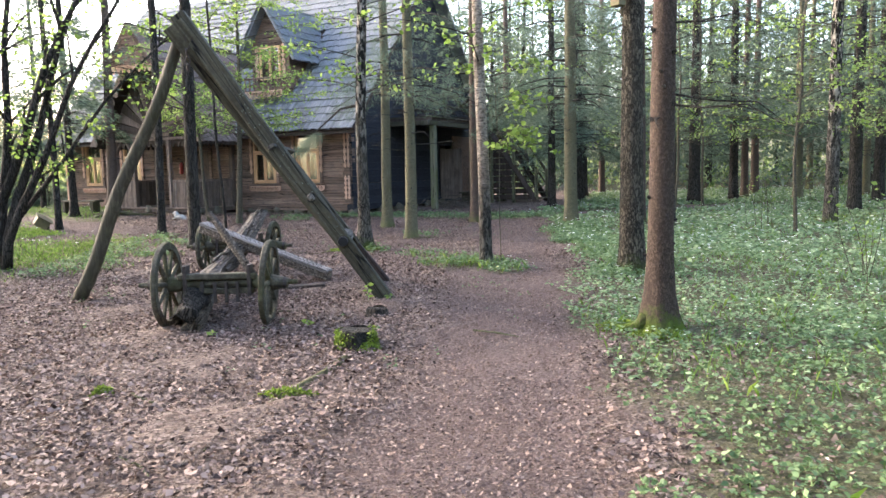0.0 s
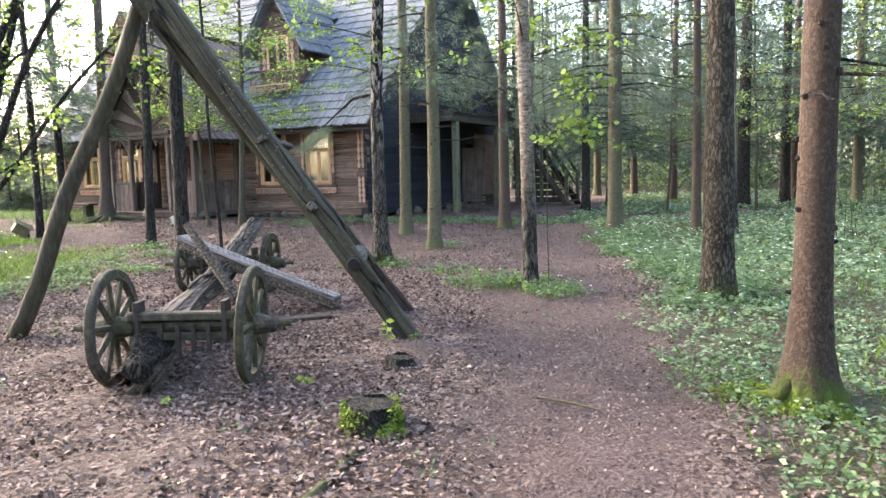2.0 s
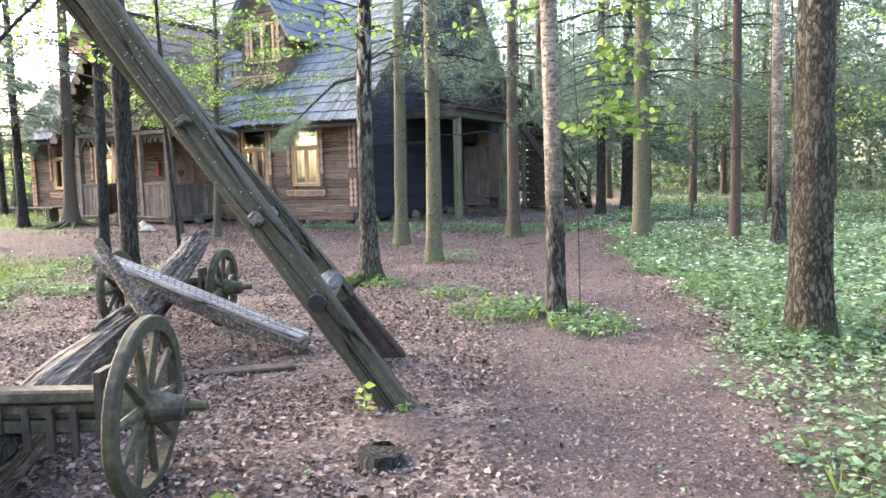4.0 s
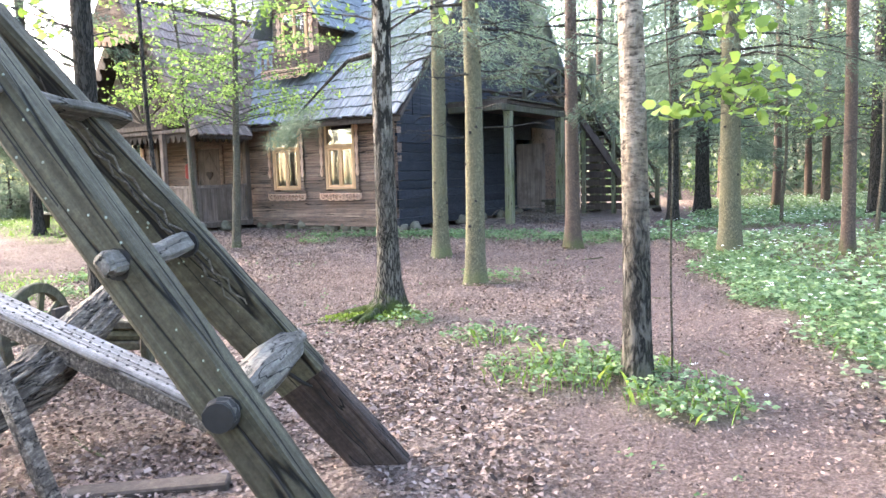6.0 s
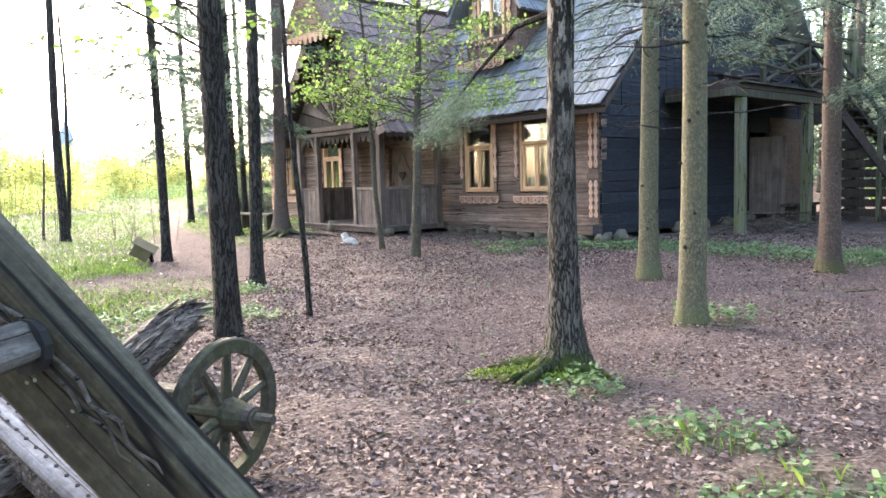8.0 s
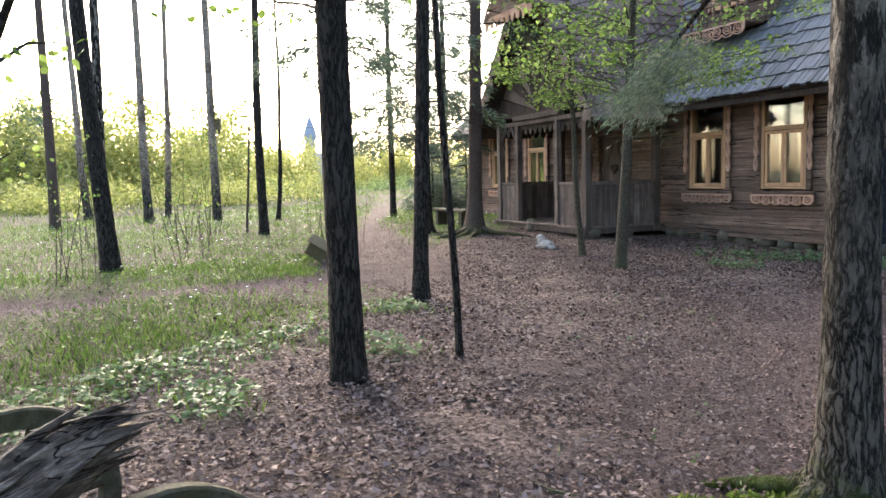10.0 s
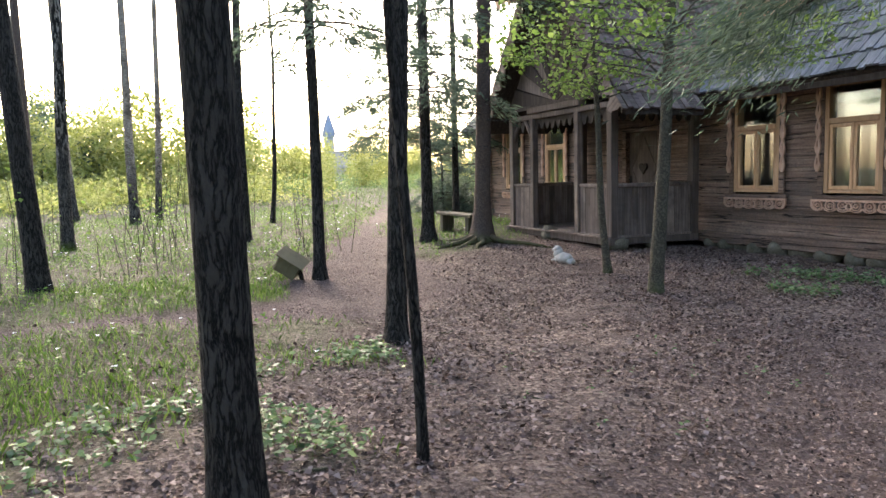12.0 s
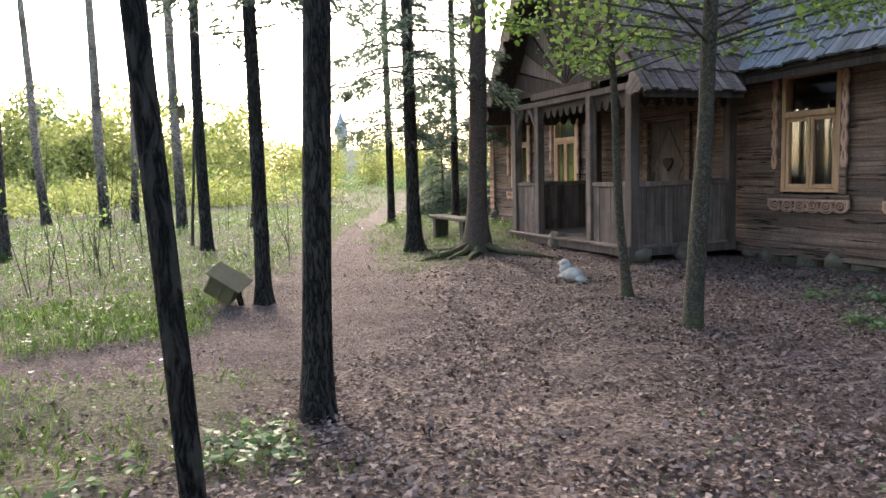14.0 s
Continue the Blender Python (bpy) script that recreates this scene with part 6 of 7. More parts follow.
# ---- hazel clump at the edge of the yard ----
def hazel(x, y, stems, seed, label, leafs=True):
    t = place_tree("hazel_bush", x, y, label, "bush")
    rnd = random.Random(seed)
    cen = []
    for lx, ly, h, r in stems:
        ox, oy = rnd.uniform(-0.25, 0.25), rnd.uniform(-0.25, 0.25)
        n = 9
        pts = [Vector((ox + lx * h * (i / n) ** 1.25 + 0.05 * math.sin(i * 1.3 + seed), oy + ly * h * (i / n) ** 1.2, -0.08 + h * (i / n))) for i in range(n + 1)]
        part("stem", tube(bmesh.new(), pts, [r * (1 - 0.75 * i / n) for i in range(n + 1)], 9, True, 0.1, seed), M["darkbark"], t, smooth=True)
        bm = bmesh.new()
        for j in range(7):
            k = rnd.randrange(3, n)
            p = pts[k]
            e = p + Vector((rnd.uniform(-0.3, 1.0), rnd.uniform(-0.6, 0.6), rnd.uniform(0.2, 0.9))) * rnd.uniform(0.6, 1.3)
            m = p.lerp(e, 0.5) + Vector((0, 0, 0.08))
            tube(bm, [p, m, e], [r * 0.3, r * 0.2, 0.004], 5, cap=False)
            for q in range(26):
                b = p.lerp(e, rnd.uniform(0.4, 1.05))
                cen.append((b.x + rnd.gauss(0, 0.12), b.y + rnd.gauss(0, 0.12), b.z + rnd.gauss(0, 0.08)))
        tagged(part("branchwork", bm, M["darkbark"], t), kind="stuff")
    v, f = leaf_cards(np.array(cen), 0.07, np.random.default_rng(seed), 0.4, 0.75, 0.2, rounded=True)
    tagged(link_mesh("foliage", np_mesh("foliage", v, f), M["leaf"], t), kind="stuff")


hazel(-7.35, 11.9, [(0.42, 0.0, 5.0, 0.1), (0.3, 0.1, 5.5, 0.085), (0.55, -0.1, 4.6, 0.075), (0.1, 0.0, 5.5, 0.09), (0.75, 0.15, 4.2, 0.05), (-0.15, 0.0, 5.2, 0.07), (0.2, -0.2, 5.0, 0.06)], 3,
      "many-stemmed hazel leaning over the yard")
# young stem beside the birch, with large fresh leaves
leafy_tree("sapling", 0.92, 11.62, 0.008, 4.6, "sapling", 51, 1.75, 3.2, 10, 0.7, label="thin sapling with large fresh leaves beside the birch", leafsize=0.085, per=28, aim=-0.2, top=0.4)
for i, (x, y, h) in enumerate(((7.0, 14.5, 6.5), (9.8, 18.5, 7), (6.6, 20.8, 7), (11.5, 15.2, 7), (8.0, 22.5, 7), (12.8, 18.0, 7.5), (13.5, 21.0, 7), (10.2, 12.8, 6.5), (6.0, 24.0, 7), (15.5, 19.0, 8))):
    leafy_tree("sapling", x, y, 0.04, h, "sapling", 60 + i, 1.9, h - 0.5, 20, 2.0, label="slender understorey tree in pale green leaf", leafsize=0.06, per=56, bend=0.06, top=0.35, leaf="leaf" if i % 4 == 0 else "farleaf", group="understorey saplings")
# long drooping bough with needles at its end, and a limb of the lime that leans over the window
bough = place_tree("spruce_bough", -1.5, 14.05, "drooping bough of blue-green needles reaching over the yard", "bough")
bm = tube(bmesh.new(), [(0, 0, 2.75), (-0.4, 0.2, 2.7), (-0.8, 0.4, 2.4), (-1.35, 0.65, 1.95)], [0.03, 0.022, 0.014, 0.005], 6)
part("limb", bm, M["darkbark"], bough)
rnd = random.Random(71)
cen, dirs = [], []
for i in range(520):
    t = rnd.random()
    p = Vector((-0.9 - 0.42 * t, 0.45 + 0.19 * t, 2.32 - 0.34 * t))
    w = rnd.gauss(0, 0.12)
    for q in range(10):
        cen.append((p.x + 0.3 * w + rnd.gauss(0, 0.05), p.y + w + rnd.gauss(0, 0.05), p.z - abs(rnd.gauss(0, 0.09)) - 0.3 * abs(w)))
        dirs.append((-0.7, 0.4 if w > 0 else -0.3, -0.5))
v, f = leaf_cards(np.array(cen), 0.038, np.random.default_rng(71), 0.0, 0.12, 0.1, np.array(dirs))
tagged(link_mesh("needles", np_mesh("needles", v, f), M["needle"], bough), kind="stuff")


# ---- small things round the house ----
def nest_box(x, y, z, rz, tone, label):
    t = empty("nest_box", pose(x, y, z, 0, 0, rz), label, "nest box")
    part("box_body", box(-0.08, 0.08, -0.07, 0.07, 0, 0.3, 0.006), M[tone], t)
    rf = part("lid", box(-0.11, 0.11, -0.13, 0.1, 0, 0.025, 0.004), M["darkwood"], t)
    rf.matrix_local = pose(0, 0, 0.31, 8, 0, 0)
    part("entrance_hole", tube(bmesh.new(), [(0, -0.074, 0.2), (0, -0.069, 0.2)], [0.022, 0.022], 12), M["hole"], t)
    part("backboard", box(-0.03, 0.03, 0.072, 0.09, -0.12, 0.42, 0.004), M["greybeam"], t)


nest_box(2.5, 10.45, 3.72, -55, "ply", "weathered wooden nest box fixed to the birch")
nest_box(-21.31, 24.38, 3.27, 40, "ply", "small nest box fixed to a birch")
# tipped wooden box on its post beside the dark tree
fb = empty("tipped_box", pose(-10.14, 18.68, gz(-10.14, 18.68), 0, 0, 40), "weathered plywood box with a lid, tipped over beside a tree", "box")
tilt = pose(-0.13, 0, 0.1, 17, 33, 0) @ Matrix.Scale(0.85, 4)
body = part("box_body", box(-0.19, 0.19, -0.16, 0.16, 0, 0.27, 0.006), M["ply"], fb)
body.matrix_local = tilt
for a in (-0.16, 0.02):
    part("side_batten", box(a - 0.012, a + 0.012, -0.172, -0.162, 0.01, 0.26, 0.003), M["ply"], body)
lid = part("lid", box(-0.25, 0.25, -0.21, 0.21, 0.275, 0.297, 0.005), M["ply"], fb, "overhanging plywood lid")
lid.matrix_local = tilt
part("post", tube(bmesh.new(), [(0.1, 0.02, -0.1), (0.03, 0, 0.28)], [0.035, 0.035], 8), M["darkbark"], fb, "short dark post")
# bench
bn = empty("bench", pose(-12.2, 24.8, gz(-12.2, 24.8), 0, 0, -27), "low grey plank bench beside the house", "bench")
part("seat", worn(box(-0.95, 0.95, -0.17, 0.17, 0.38, 0.44, 0.01), 0.006), M["greybeam"], bn)
for x in (-0.7, 0.7):
    part("leg", worn(box(x - 0.08, x + 0.08, -0.14, 0.14, -0.03, 0.378, 0.01), 0.006), M["greybeam"], bn)
# small pale animal-shaped stone figure by the step
bm = bmesh.new()
for cx, cz, rx, ry, rz_ in ((0.06, 0.12, 0.27, 0.15, 0.12), (-0.12, 0.2, 0.12, 0.11, 0.14), (-0.16, 0.31, 0.1, 0.09, 0.08), (-0.26, 0.28, 0.07, 0.06, 0.05), (-0.2, 0.05, 0.12, 0.12, 0.05), (0.3, 0.07, 0.1, 0.12, 0.07)):
    bmesh.ops.create_icosphere(bm, subdivisions=2, radius=1, matrix=Matrix.Translation((cx, 0, cz)) @ Matrix.Diagonal((rx, ry, rz_, 1)))
worn(bm, 0.03, 7)
fg = part("garden_figure", bm, M["whitestone"], smooth=True)
fg.matrix_world = pose(-7.95, 22.15, gz(-7.95, 22.15) - 0.02, 0, 0, -20) @ Matrix.Scale(0.72, 4)
tagged(fg, "small pale weathered stone figure on the ground by the porch", "figure")
# fire extinguisher on the porch post
ex = empty("fire_extinguisher", HOUSE @ pose(DOOR[0] - 0.22, -0.14, 1.6), "red fire extinguisher hanging on the wall", "extinguisher")
part("cylinder", tube(bmesh.new(), [(0, 0, 0), (0, 0, 0.03), (0, 0, 0.34), (0, 0, 0.4), (0, 0, 0.42)], [0.05, 0.066, 0.066, 0.035, 0.02], 14), M["red"], ex, smooth=True)
part("valve", box(-0.03, 0.05, -0.015, 0.015, 0.42, 0.47, 0.004), M["iron"], ex)
part("hose", tube(bmesh.new(), [(0.04, 0, 0.44), (0.09, 0, 0.4), (0.085, 0, 0.15)], [0.01] * 3, 6), M["hole"], ex)
# brushwood heap beside the gallery posts
heap = empty("brushwood_heap", HOUSE @ pose(1.9, 3.9, 0), "heap of grey dead branches beside the gallery posts", "brushwood")
rnd = random.Random(12)
hz = ground_local(1.9, 3.9)
for i in range(60):
    a = rnd.uniform(0, 6.28)
    L = rnd.uniform(0.5, 1.3)
    c = Vector((rnd.gauss(0, 0.35), rnd.gauss(0, 0.9), hz + abs(rnd.gauss(0.08, 0.12))))
    d = Vector((math.cos(a), math.sin(a), rnd.uniform(-0.1, 0.35)))
    part("dead_branch", tube(bmesh.new(), [c - d * L * 0.5, c + Vector((0, 0, 0.05)), c + d * L * 0.5 + Vector((0.05, 0, 0.03))], [0.014, 0.011, 0.004], 4), M["rotten"], heap)
bn2 = empty("saw_bench", HOUSE @ pose(1.2, 6.4, ground_local(1.2, 6.4)), "low grey bench under the gallery", "bench")
part("seat", worn(box(-0.2, 0.2, -0.7, 0.7, 0.4, 0.47, 0.01), 0.006), M["greybeam"], bn2)
for y in (-0.5, 0.5):
    part("leg", box(-0.15, 0.15, y - 0.05, y + 0.05, -0.05, 0.398, 0.008), M["greybeam"], bn2)

# exposed roots
def roots(x, y, n, reach, seed, mat, a0=0.0, a1=6.28):
    t = place_tree("tree_root", x, y, "gnarled root creeping over the ground from a trunk", "root")
    rnd = random.Random(seed)
    for i in range(n):
        a = a0 + (a1 - a0) * (i + rnd.random() * 0.6) / n
        d = Vector((math.cos(a), math.sin(a), 0))
        s = Vector((-d.y, d.x, 0)) * rnd.uniform(-0.25, 0.25)
        L = reach * rnd.uniform(0.6, 1.1)
        part("root", tube(bmesh.new(), [d * 0.1 + Vector((0, 0, 0.16)), d * L * 0.35 + Vector((0, 0, 0.06)), d * L * 0.65 + s * 0.7 + Vector((0, 0, 0.03)), d * L + s + Vector((0, 0, -0.04))], [0.075, 0.05, 0.036, 0.012], 7, True, 0.15, seed), M[mat], t, smooth=True)


roots(-10.5, 23.4, 6, 1.5, 4, "spruce", 3.0, 6.6)
roots(-1.5, 14.05, 4, 0.7, 5, "roughbirch", 2.6, 6.0)
roots(2.05, 7.0, 4, 0.55, 6, "mossfoot", 2.4, 5.5)
bm = tube(bmesh.new(), [(-1.35, 4.75, -0.13), (-1.15, 5.2, -0.1), (-0.98, 5.75, -0.1), (-0.85, 6.35, -0.1)], [0.025, 0.04, 0.035, 0.03], 8, True, 0.2, 2)
rt = part("surface_root", bm, M["spruce"], smooth=True)
tagged(rt, "long mossy root lying across the leaf litter", "root")
# loose branches and pieces of wood on the ground
rnd = random.Random(21)
for i in range(46):
    x, y = rnd.uniform(-7, 2.6), rnd.uniform(3.0, 22)
    L = rnd.uniform(0.12, 0.55)
    a = rnd.uniform(0, 6.28)
    z = gz(x, y) + 0.012
    d = Vector((math.cos(a), math.sin(a), 0))
    c = Vector((x, y, z))
    s = Vector((-d.y, d.x, 0)) * 0.03
    tw = part("fallen_twig", tube(bmesh.new(), [c - d * L * 0.5, c + s, c + d * L * 0.5], [0.009, 0.01, 0.004], 5), M["sapling"])
    tagged(tw, "thin dead twig lying on the leaf litter", "twig", "fallen twigs")

# wire-like shrubs of bare stems
def bare_shrub(x, y, h, n, seed, leafy=10):
    t = place_tree("shrub", x, y, "sparse shrub of thin upright stems just coming into leaf", "shrub", "bare shrubs")
    rnd = random.Random(seed)
    bm = bmesh.new()
    cen = []
    for i in range(n):
        a = rnd.uniform(0, 6.28)
        l = rnd.uniform(0.05, 0.3)
        hh = h * rnd.uniform(0.5, 1.0)
        b = Vector((rnd.gauss(0, 0.25), rnd.gauss(0, 0.25), -0.05))
        e = b + Vector((math.cos(a) * l * hh, math.sin(a) * l * hh, hh))
        m = b.lerp(e, 0.5) + Vector((rnd.gauss(0, 0.05), rnd.gauss(0, 0.05), 0))
        tube(bm, [b, m, e], [0.007, 0.005, 0.002], 4, cap=False)
        for q in range(leafy):
            p = m.lerp(e, rnd.random())
            cen.append((p.x + rnd.gauss(0, 0.07), p.y + rnd.gauss(0, 0.07), p.z + rnd.gauss(0, 0.04)))
    tagged(part("stemwork", bm, M["sapling"], t), kind="stuff")
    v, f = leaf_cards(np.array(cen), 0.06, np.random.default_rng(seed), 0.3, 0.7)
    tagged(link_mesh("foliage", np_mesh("foliage", v, f), M["leaf"], t), kind="stuff")


bare_shrub(5.6, 9.3, 1.4, 8, 3)
for i, (x, y) in enumerate(((9.2, 20.5), (-12.5, 17.5), (-13.8, 18.6), (-15.2, 19.4), (-12.0, 20.6), (-16.5, 20.8), (-14.5, 22.2), (-18.2, 23.5), (-11.8, 15.2), (-15.8, 17.2), (-18.0, 18.5), (-20.5, 22.3), (7.3, 16.0), (12.0, 24.0))):
    bare_shrub(x, y, 1.5 + (i % 3) * 0.5, 6, 40 + i, 8)


# ---- roof shingles ----
def frame_matrix(origin, xv, yv, zv):
    xv, yv, zv = xv.normalized(), yv.normalized(), zv.normalized()
    return Matrix(((xv.x, yv.x, zv.x, origin[0]), (xv.y, yv.y, zv.y, origin[1]), (xv.z, yv.z, zv.z, origin[2]), (0, 0, 0, 1)))


RN = math.hypot(1, SLOPE)
RW = XR - (X0 - 0.55)


def keep_main(x, y):
    X = X0 - 0.55 + x
    z = EAVE_Z + y * SLOPE / RN
    Yp = EAVE_Y + y / RN
    if DX0 + 0.02 < X < DX1 - 0.02 and DY < Yp < 4.0 and z < 6.6:
        return False
    hw = PHALF + 0.12 - (z + 0.05 - PEZ + 0.12 * PSL) / PSL
    return not (abs(X - PC) < hw - 0.1)


shingle_roof(roof, frame_matrix((X0 - 0.55, EAVE_Y - 0.04, EAVE_Z + 0.01), Vector((1, 0, 0)), Vector((0, 1, SLOPE)), Vector((0, -SLOPE, 1))), RW, math.hypot(RIDGE_Y - EAVE_Y, RIDGE_Z - EAVE_Z), keep_main, M["shingle"],
             lambda x, y: x > RW - 4.2 and y < 2.3)
for s in (1, -1):
    c = (DX0 + DX1) / 2
    yv, zv = Vector((-s, 0, 1.62)), Vector((s * 1.62, 0, 1))
    shingle_roof(dormer, frame_matrix((c + s * 1.28, DY - 0.38 if s > 0 else DY + 3.1, 7.32 - 1.28 * 1.62), yv.cross(zv), yv, zv), 3.48, 2.36, lambda x, y: True, M["shingle"], lambda x, y: False)
porch_roof = part("porch_roof", box(PC - 0.06, PC + 0.06, PY - 0.36, 2.0, PAPEX + 0.01, PAPEX + 0.07, 0.01), M["darkwood"], house, "shingled porch roof")
for s in (1, -1):
    e, ez = PC + s * (PHALF + 0.14), PEZ - 0.14 * PSL
    LP = math.hypot(PHALF + 0.14, (PHALF + 0.14) * PSL)
    yv = Vector((-s, 0, PSL))
    zv = Vector((s * PSL, 0, 1))
    xv = yv.cross(zv)
    wid = 5.2
    y0 = PY - 0.4 if s > 0 else PY - 0.4 + wid

    def keep_porch(x, y, s=s):
        Y = PY - 0.4 + x if s > 0 else PY - 0.4 + wid - x
        z = ez + y * PSL / math.hypot(1, PSL)
        return Y < (z - EAVE_Z) / SLOPE + EAVE_Y + 0.15

    shingle_roof(porch_roof, frame_matrix((e, y0, ez + 0.01), xv, yv, zv), wid, LP, keep_porch, M["mossshingle"], (lambda x, y: y < 2.9) if s > 0 else (lambda x, y: False))


# ---- church far off ----
ch = empty("church", pose(-153, 144, -1.5, 0, 0, 48), "distant church with a slim blue-grey spire", "church")
part("wall", box(-3, 12, -4, 4, -1, 6), M["whitestone"], ch)
bm = bmesh.new()
v = [bm.verts.new(p) for p in ((-3.3, -4.4, 6.03), (12.3, -4.4, 6.03), (12.3, 4.4, 6.03), (-3.3, 4.4, 6.03), (-3.3, 0, 10.5), (12.3, 0, 10.5))]
for q in ((0, 1, 5, 4), (2, 3, 4, 5), (0, 4, 3), (1, 2, 5), (3, 2, 1, 0)):
    bm.faces.new([v[i] for i in q])
# roof takes the pale plaster: distance haze and sunlight put into its colour
part("roof", bm, M["whitestone"], ch)
part("spire", tube(bmesh.new(), [(-1.5, 0, 6), (-1.5, 0, 14.0), (-1.5, 0, 14.1), (-1.5, 0, 15.4), (-1.5, 0, 16.8), (-1.5, 0, 19), (-1.5, 0, 21)], [1.4, 1.4, 1.8, 1.9, 1.5, 0.7, 0.05], 8), M["spire"], ch)


# ---- far woods ----
def far_woods():
    rng = np.random.default_rng(11)
    V, F = [], []
    off = 0
    spots = []
    while len(spots) < 420:
        a = rng.uniform(0, 2 * math.pi)
        d = 30 + 62 * rng.random() ** 0.8
        x, y = -3 + d * math.sin(a), 14 + d * math.cos(a)
        # unseen trees pulled in close behind the start, to shade the foreground
        if 0.72 * math.pi < a < 1.22 * math.pi and rng.random() < 0.5:
            d = 17 + 20 * rng.random()
            x, y = -3 + d * math.sin(a), 14 + d * math.cos(a)
        left = a > math.pi * 1.18 and a < math.pi * 1.92
        if left and (rng.random() < 0.8 or 1.56 * math.pi < a < 1.86 * math.pi):
            continue
        if -3 < x < 1 and y < -5 and y > -20:
            continue
        spots.append((x, y, d, left))
    ring = np.linspace(0, 2 * math.pi, 7)[:-1]
    for x, y, d, left in spots:
        r = rng.uniform(0.1, 0.24)
        h = rng.uniform(12, 18)
        lx, ly = rng.normal(0, 0.02, 2)
        z0 = gz(x, y) - 0.2
        for z, q in ((0, 1.3), (0.5, 1.0), (h * 0.5, 0.7), (h, 0.2)):
            V.append(np.stack([x + lx * z + np.cos(ring) * r * q, y + ly * z + np.sin(ring) * r * q, np.full(6, z0 + z)], 1))
        for k in range(3):
            for j in range(6):
                F.append((off + k * 6 + j, off + k * 6 + (j + 1) % 6, off + (k + 1) * 6 + (j + 1) % 6, off + (k + 1) * 6 + j))
        off += 24
    wood = link_mesh("far_woods", np_mesh("far_woods", np.concatenate(V), np.array(F)), M["darkbark"], smooth=True)
    tagged(wood, "bare dark trunks of the woods all round, unseen ones added behind for shade", "woods", kind="stuff")
    green, dark = [], []
    for x, y, d, left in spots:
        z0 = gz(x, y)
        conifer = rng.random() < 0.45 and not left
        n = 120 if conifer else 105
        zz = rng.uniform(2.2 if conifer else 1.5, 15, n)
        rad = (2.6 * (1 - zz / 17) if conifer else 1.6 + 1.2 * np.sin(zz)) * np.sqrt(rng.random(n))
        a = rng.uniform(0, 6.28, n)
        thin = (zz < 4.5 + 0.33 * d) | (rng.random(n) < 0.25)
        (dark if conifer else green).append(np.stack([x + np.cos(a) * rad, y + np.sin(a) * rad, z0 + zz - (0.25 * rad if conifer else 0)], 1)[thin])
    for nm, c, mat, size, lab in (("far_foliage", green, "farleaf", 0.42, "pale green spring foliage of the far trees"), ("far_needles", dark, "needle", 0.5, "dark needle boughs of the far spruces")):
        c = np.concatenate(c)
        c = np.repeat(c, 3, axis=0) + rng.normal(0, 0.3, (len(c) * 3, 3))
        v, f = leaf_cards(c, size * 0.75, rng, 0.2, 0.5 if mat == "farleaf" else 0.22)
        tagged(link_mesh(nm, np_mesh(nm, v, f), M[mat]), lab, "foliage", kind="stuff")
    # shrubs and young growth: yellow-green at the meadow's edge, duller to the right
    for nm, n, a0, a1, d0, d1, hmax, mat, lab in (("meadow_bushes", 70, math.pi * 1.56, math.pi * 1.72, 30, 48, 1.9, "yellowleaf", "low sunlit bushes in the meadow"),
                                                 ("meadow_bushes", 60, math.pi * 1.7, math.pi * 1.86, 45, 80, 1.6, "farleaf", "low green bushes beyond the meadow path"),
                                                 ("meadow_trees", 100, math.pi * 1.53, math.pi * 1.69, 48, 72, 9.0, "yellowleaf", "sunlit yellow-green young trees beyond the meadow"),
                                                 ("meadow_trees", 45, math.pi * 1.53, math.pi * 1.69, 55, 80, 11.0, "farleaf", "green trees at the far side of the meadow"),
                                                 ("meadow_spruces", 5, math.pi * 1.605, math.pi * 1.625, 50, 56, 7.5, "needle", "dark spruces at the meadow's edge"),
                                                 ("meadow_trees", 190, math.pi * 1.66, math.pi * 1.88, 85, 130, 9.0, "yellowleaf", "low pale wood edge beyond the meadow"),
                                                 ("wood_undergrowth", 300, -0.05 * math.pi, math.pi * 0.75, 24, 75, 4.0, "farleaf", "green undergrowth of the woods"),
                                                 ("wood_edge", 230, -0.1 * math.pi, math.pi * 1.3, 62, 100, 22, "farleaf", "dense green far edge of the woods"),
                                                 ("wood_boughs", 230, -0.01 * math.pi, math.pi * 0.34, 26, 60, 19, "needle", "hazy grey-green spruce boughs filling the wood")):
        cs = []
        for i in range(n):
            a = rng.uniform(a0, a1)
            d = d0 + (d1 - d0) * rng.random() ** 0.7
            x, y = -3 + d * math.sin(a), 14 + d * math.cos(a)
            if seg_dist(x, y, -13.1, 22.7, -34, 46) < 2.2 or (hmax > 5 and abs(math.atan2(-x - 3, y - 14) - radians(49.0)) < 0.013):
                continue
            h = hmax * rng.uniform(0.3, 1.0) * (0.55 + 0.45 * d / d1)
            m = 62 if hmax < 7 else 170
            zz = h * rng.random(m) ** (0.8 if mat == "needle" else 1.2)
            rad = (0.5 + (0.4 if hmax < 7 else 0.2) * h) * np.sqrt(rng.random(m)) * (0.45 + 0.55 * np.sin(np.pi * np.clip(zz / h, 0, 1) * 0.85 + 0.3))
            an = rng.uniform(0, 6.28, m)
            thin = (zz < 4.5 + 0.33 * d) | (rng.random(m) < 0.25)
            cs.append(np.stack([x + np.cos(an) * rad, y + np.sin(an) * rad, gz(x, y) + zz], 1)[thin])
        c = np.concatenate(cs)
        fine = 5 if nm.startswith("meadow") else 2
        c = np.repeat(c, fine, axis=0) + rng.normal(0, 0.16 if fine == 2 else 0.3, (len(c) * fine, 3))
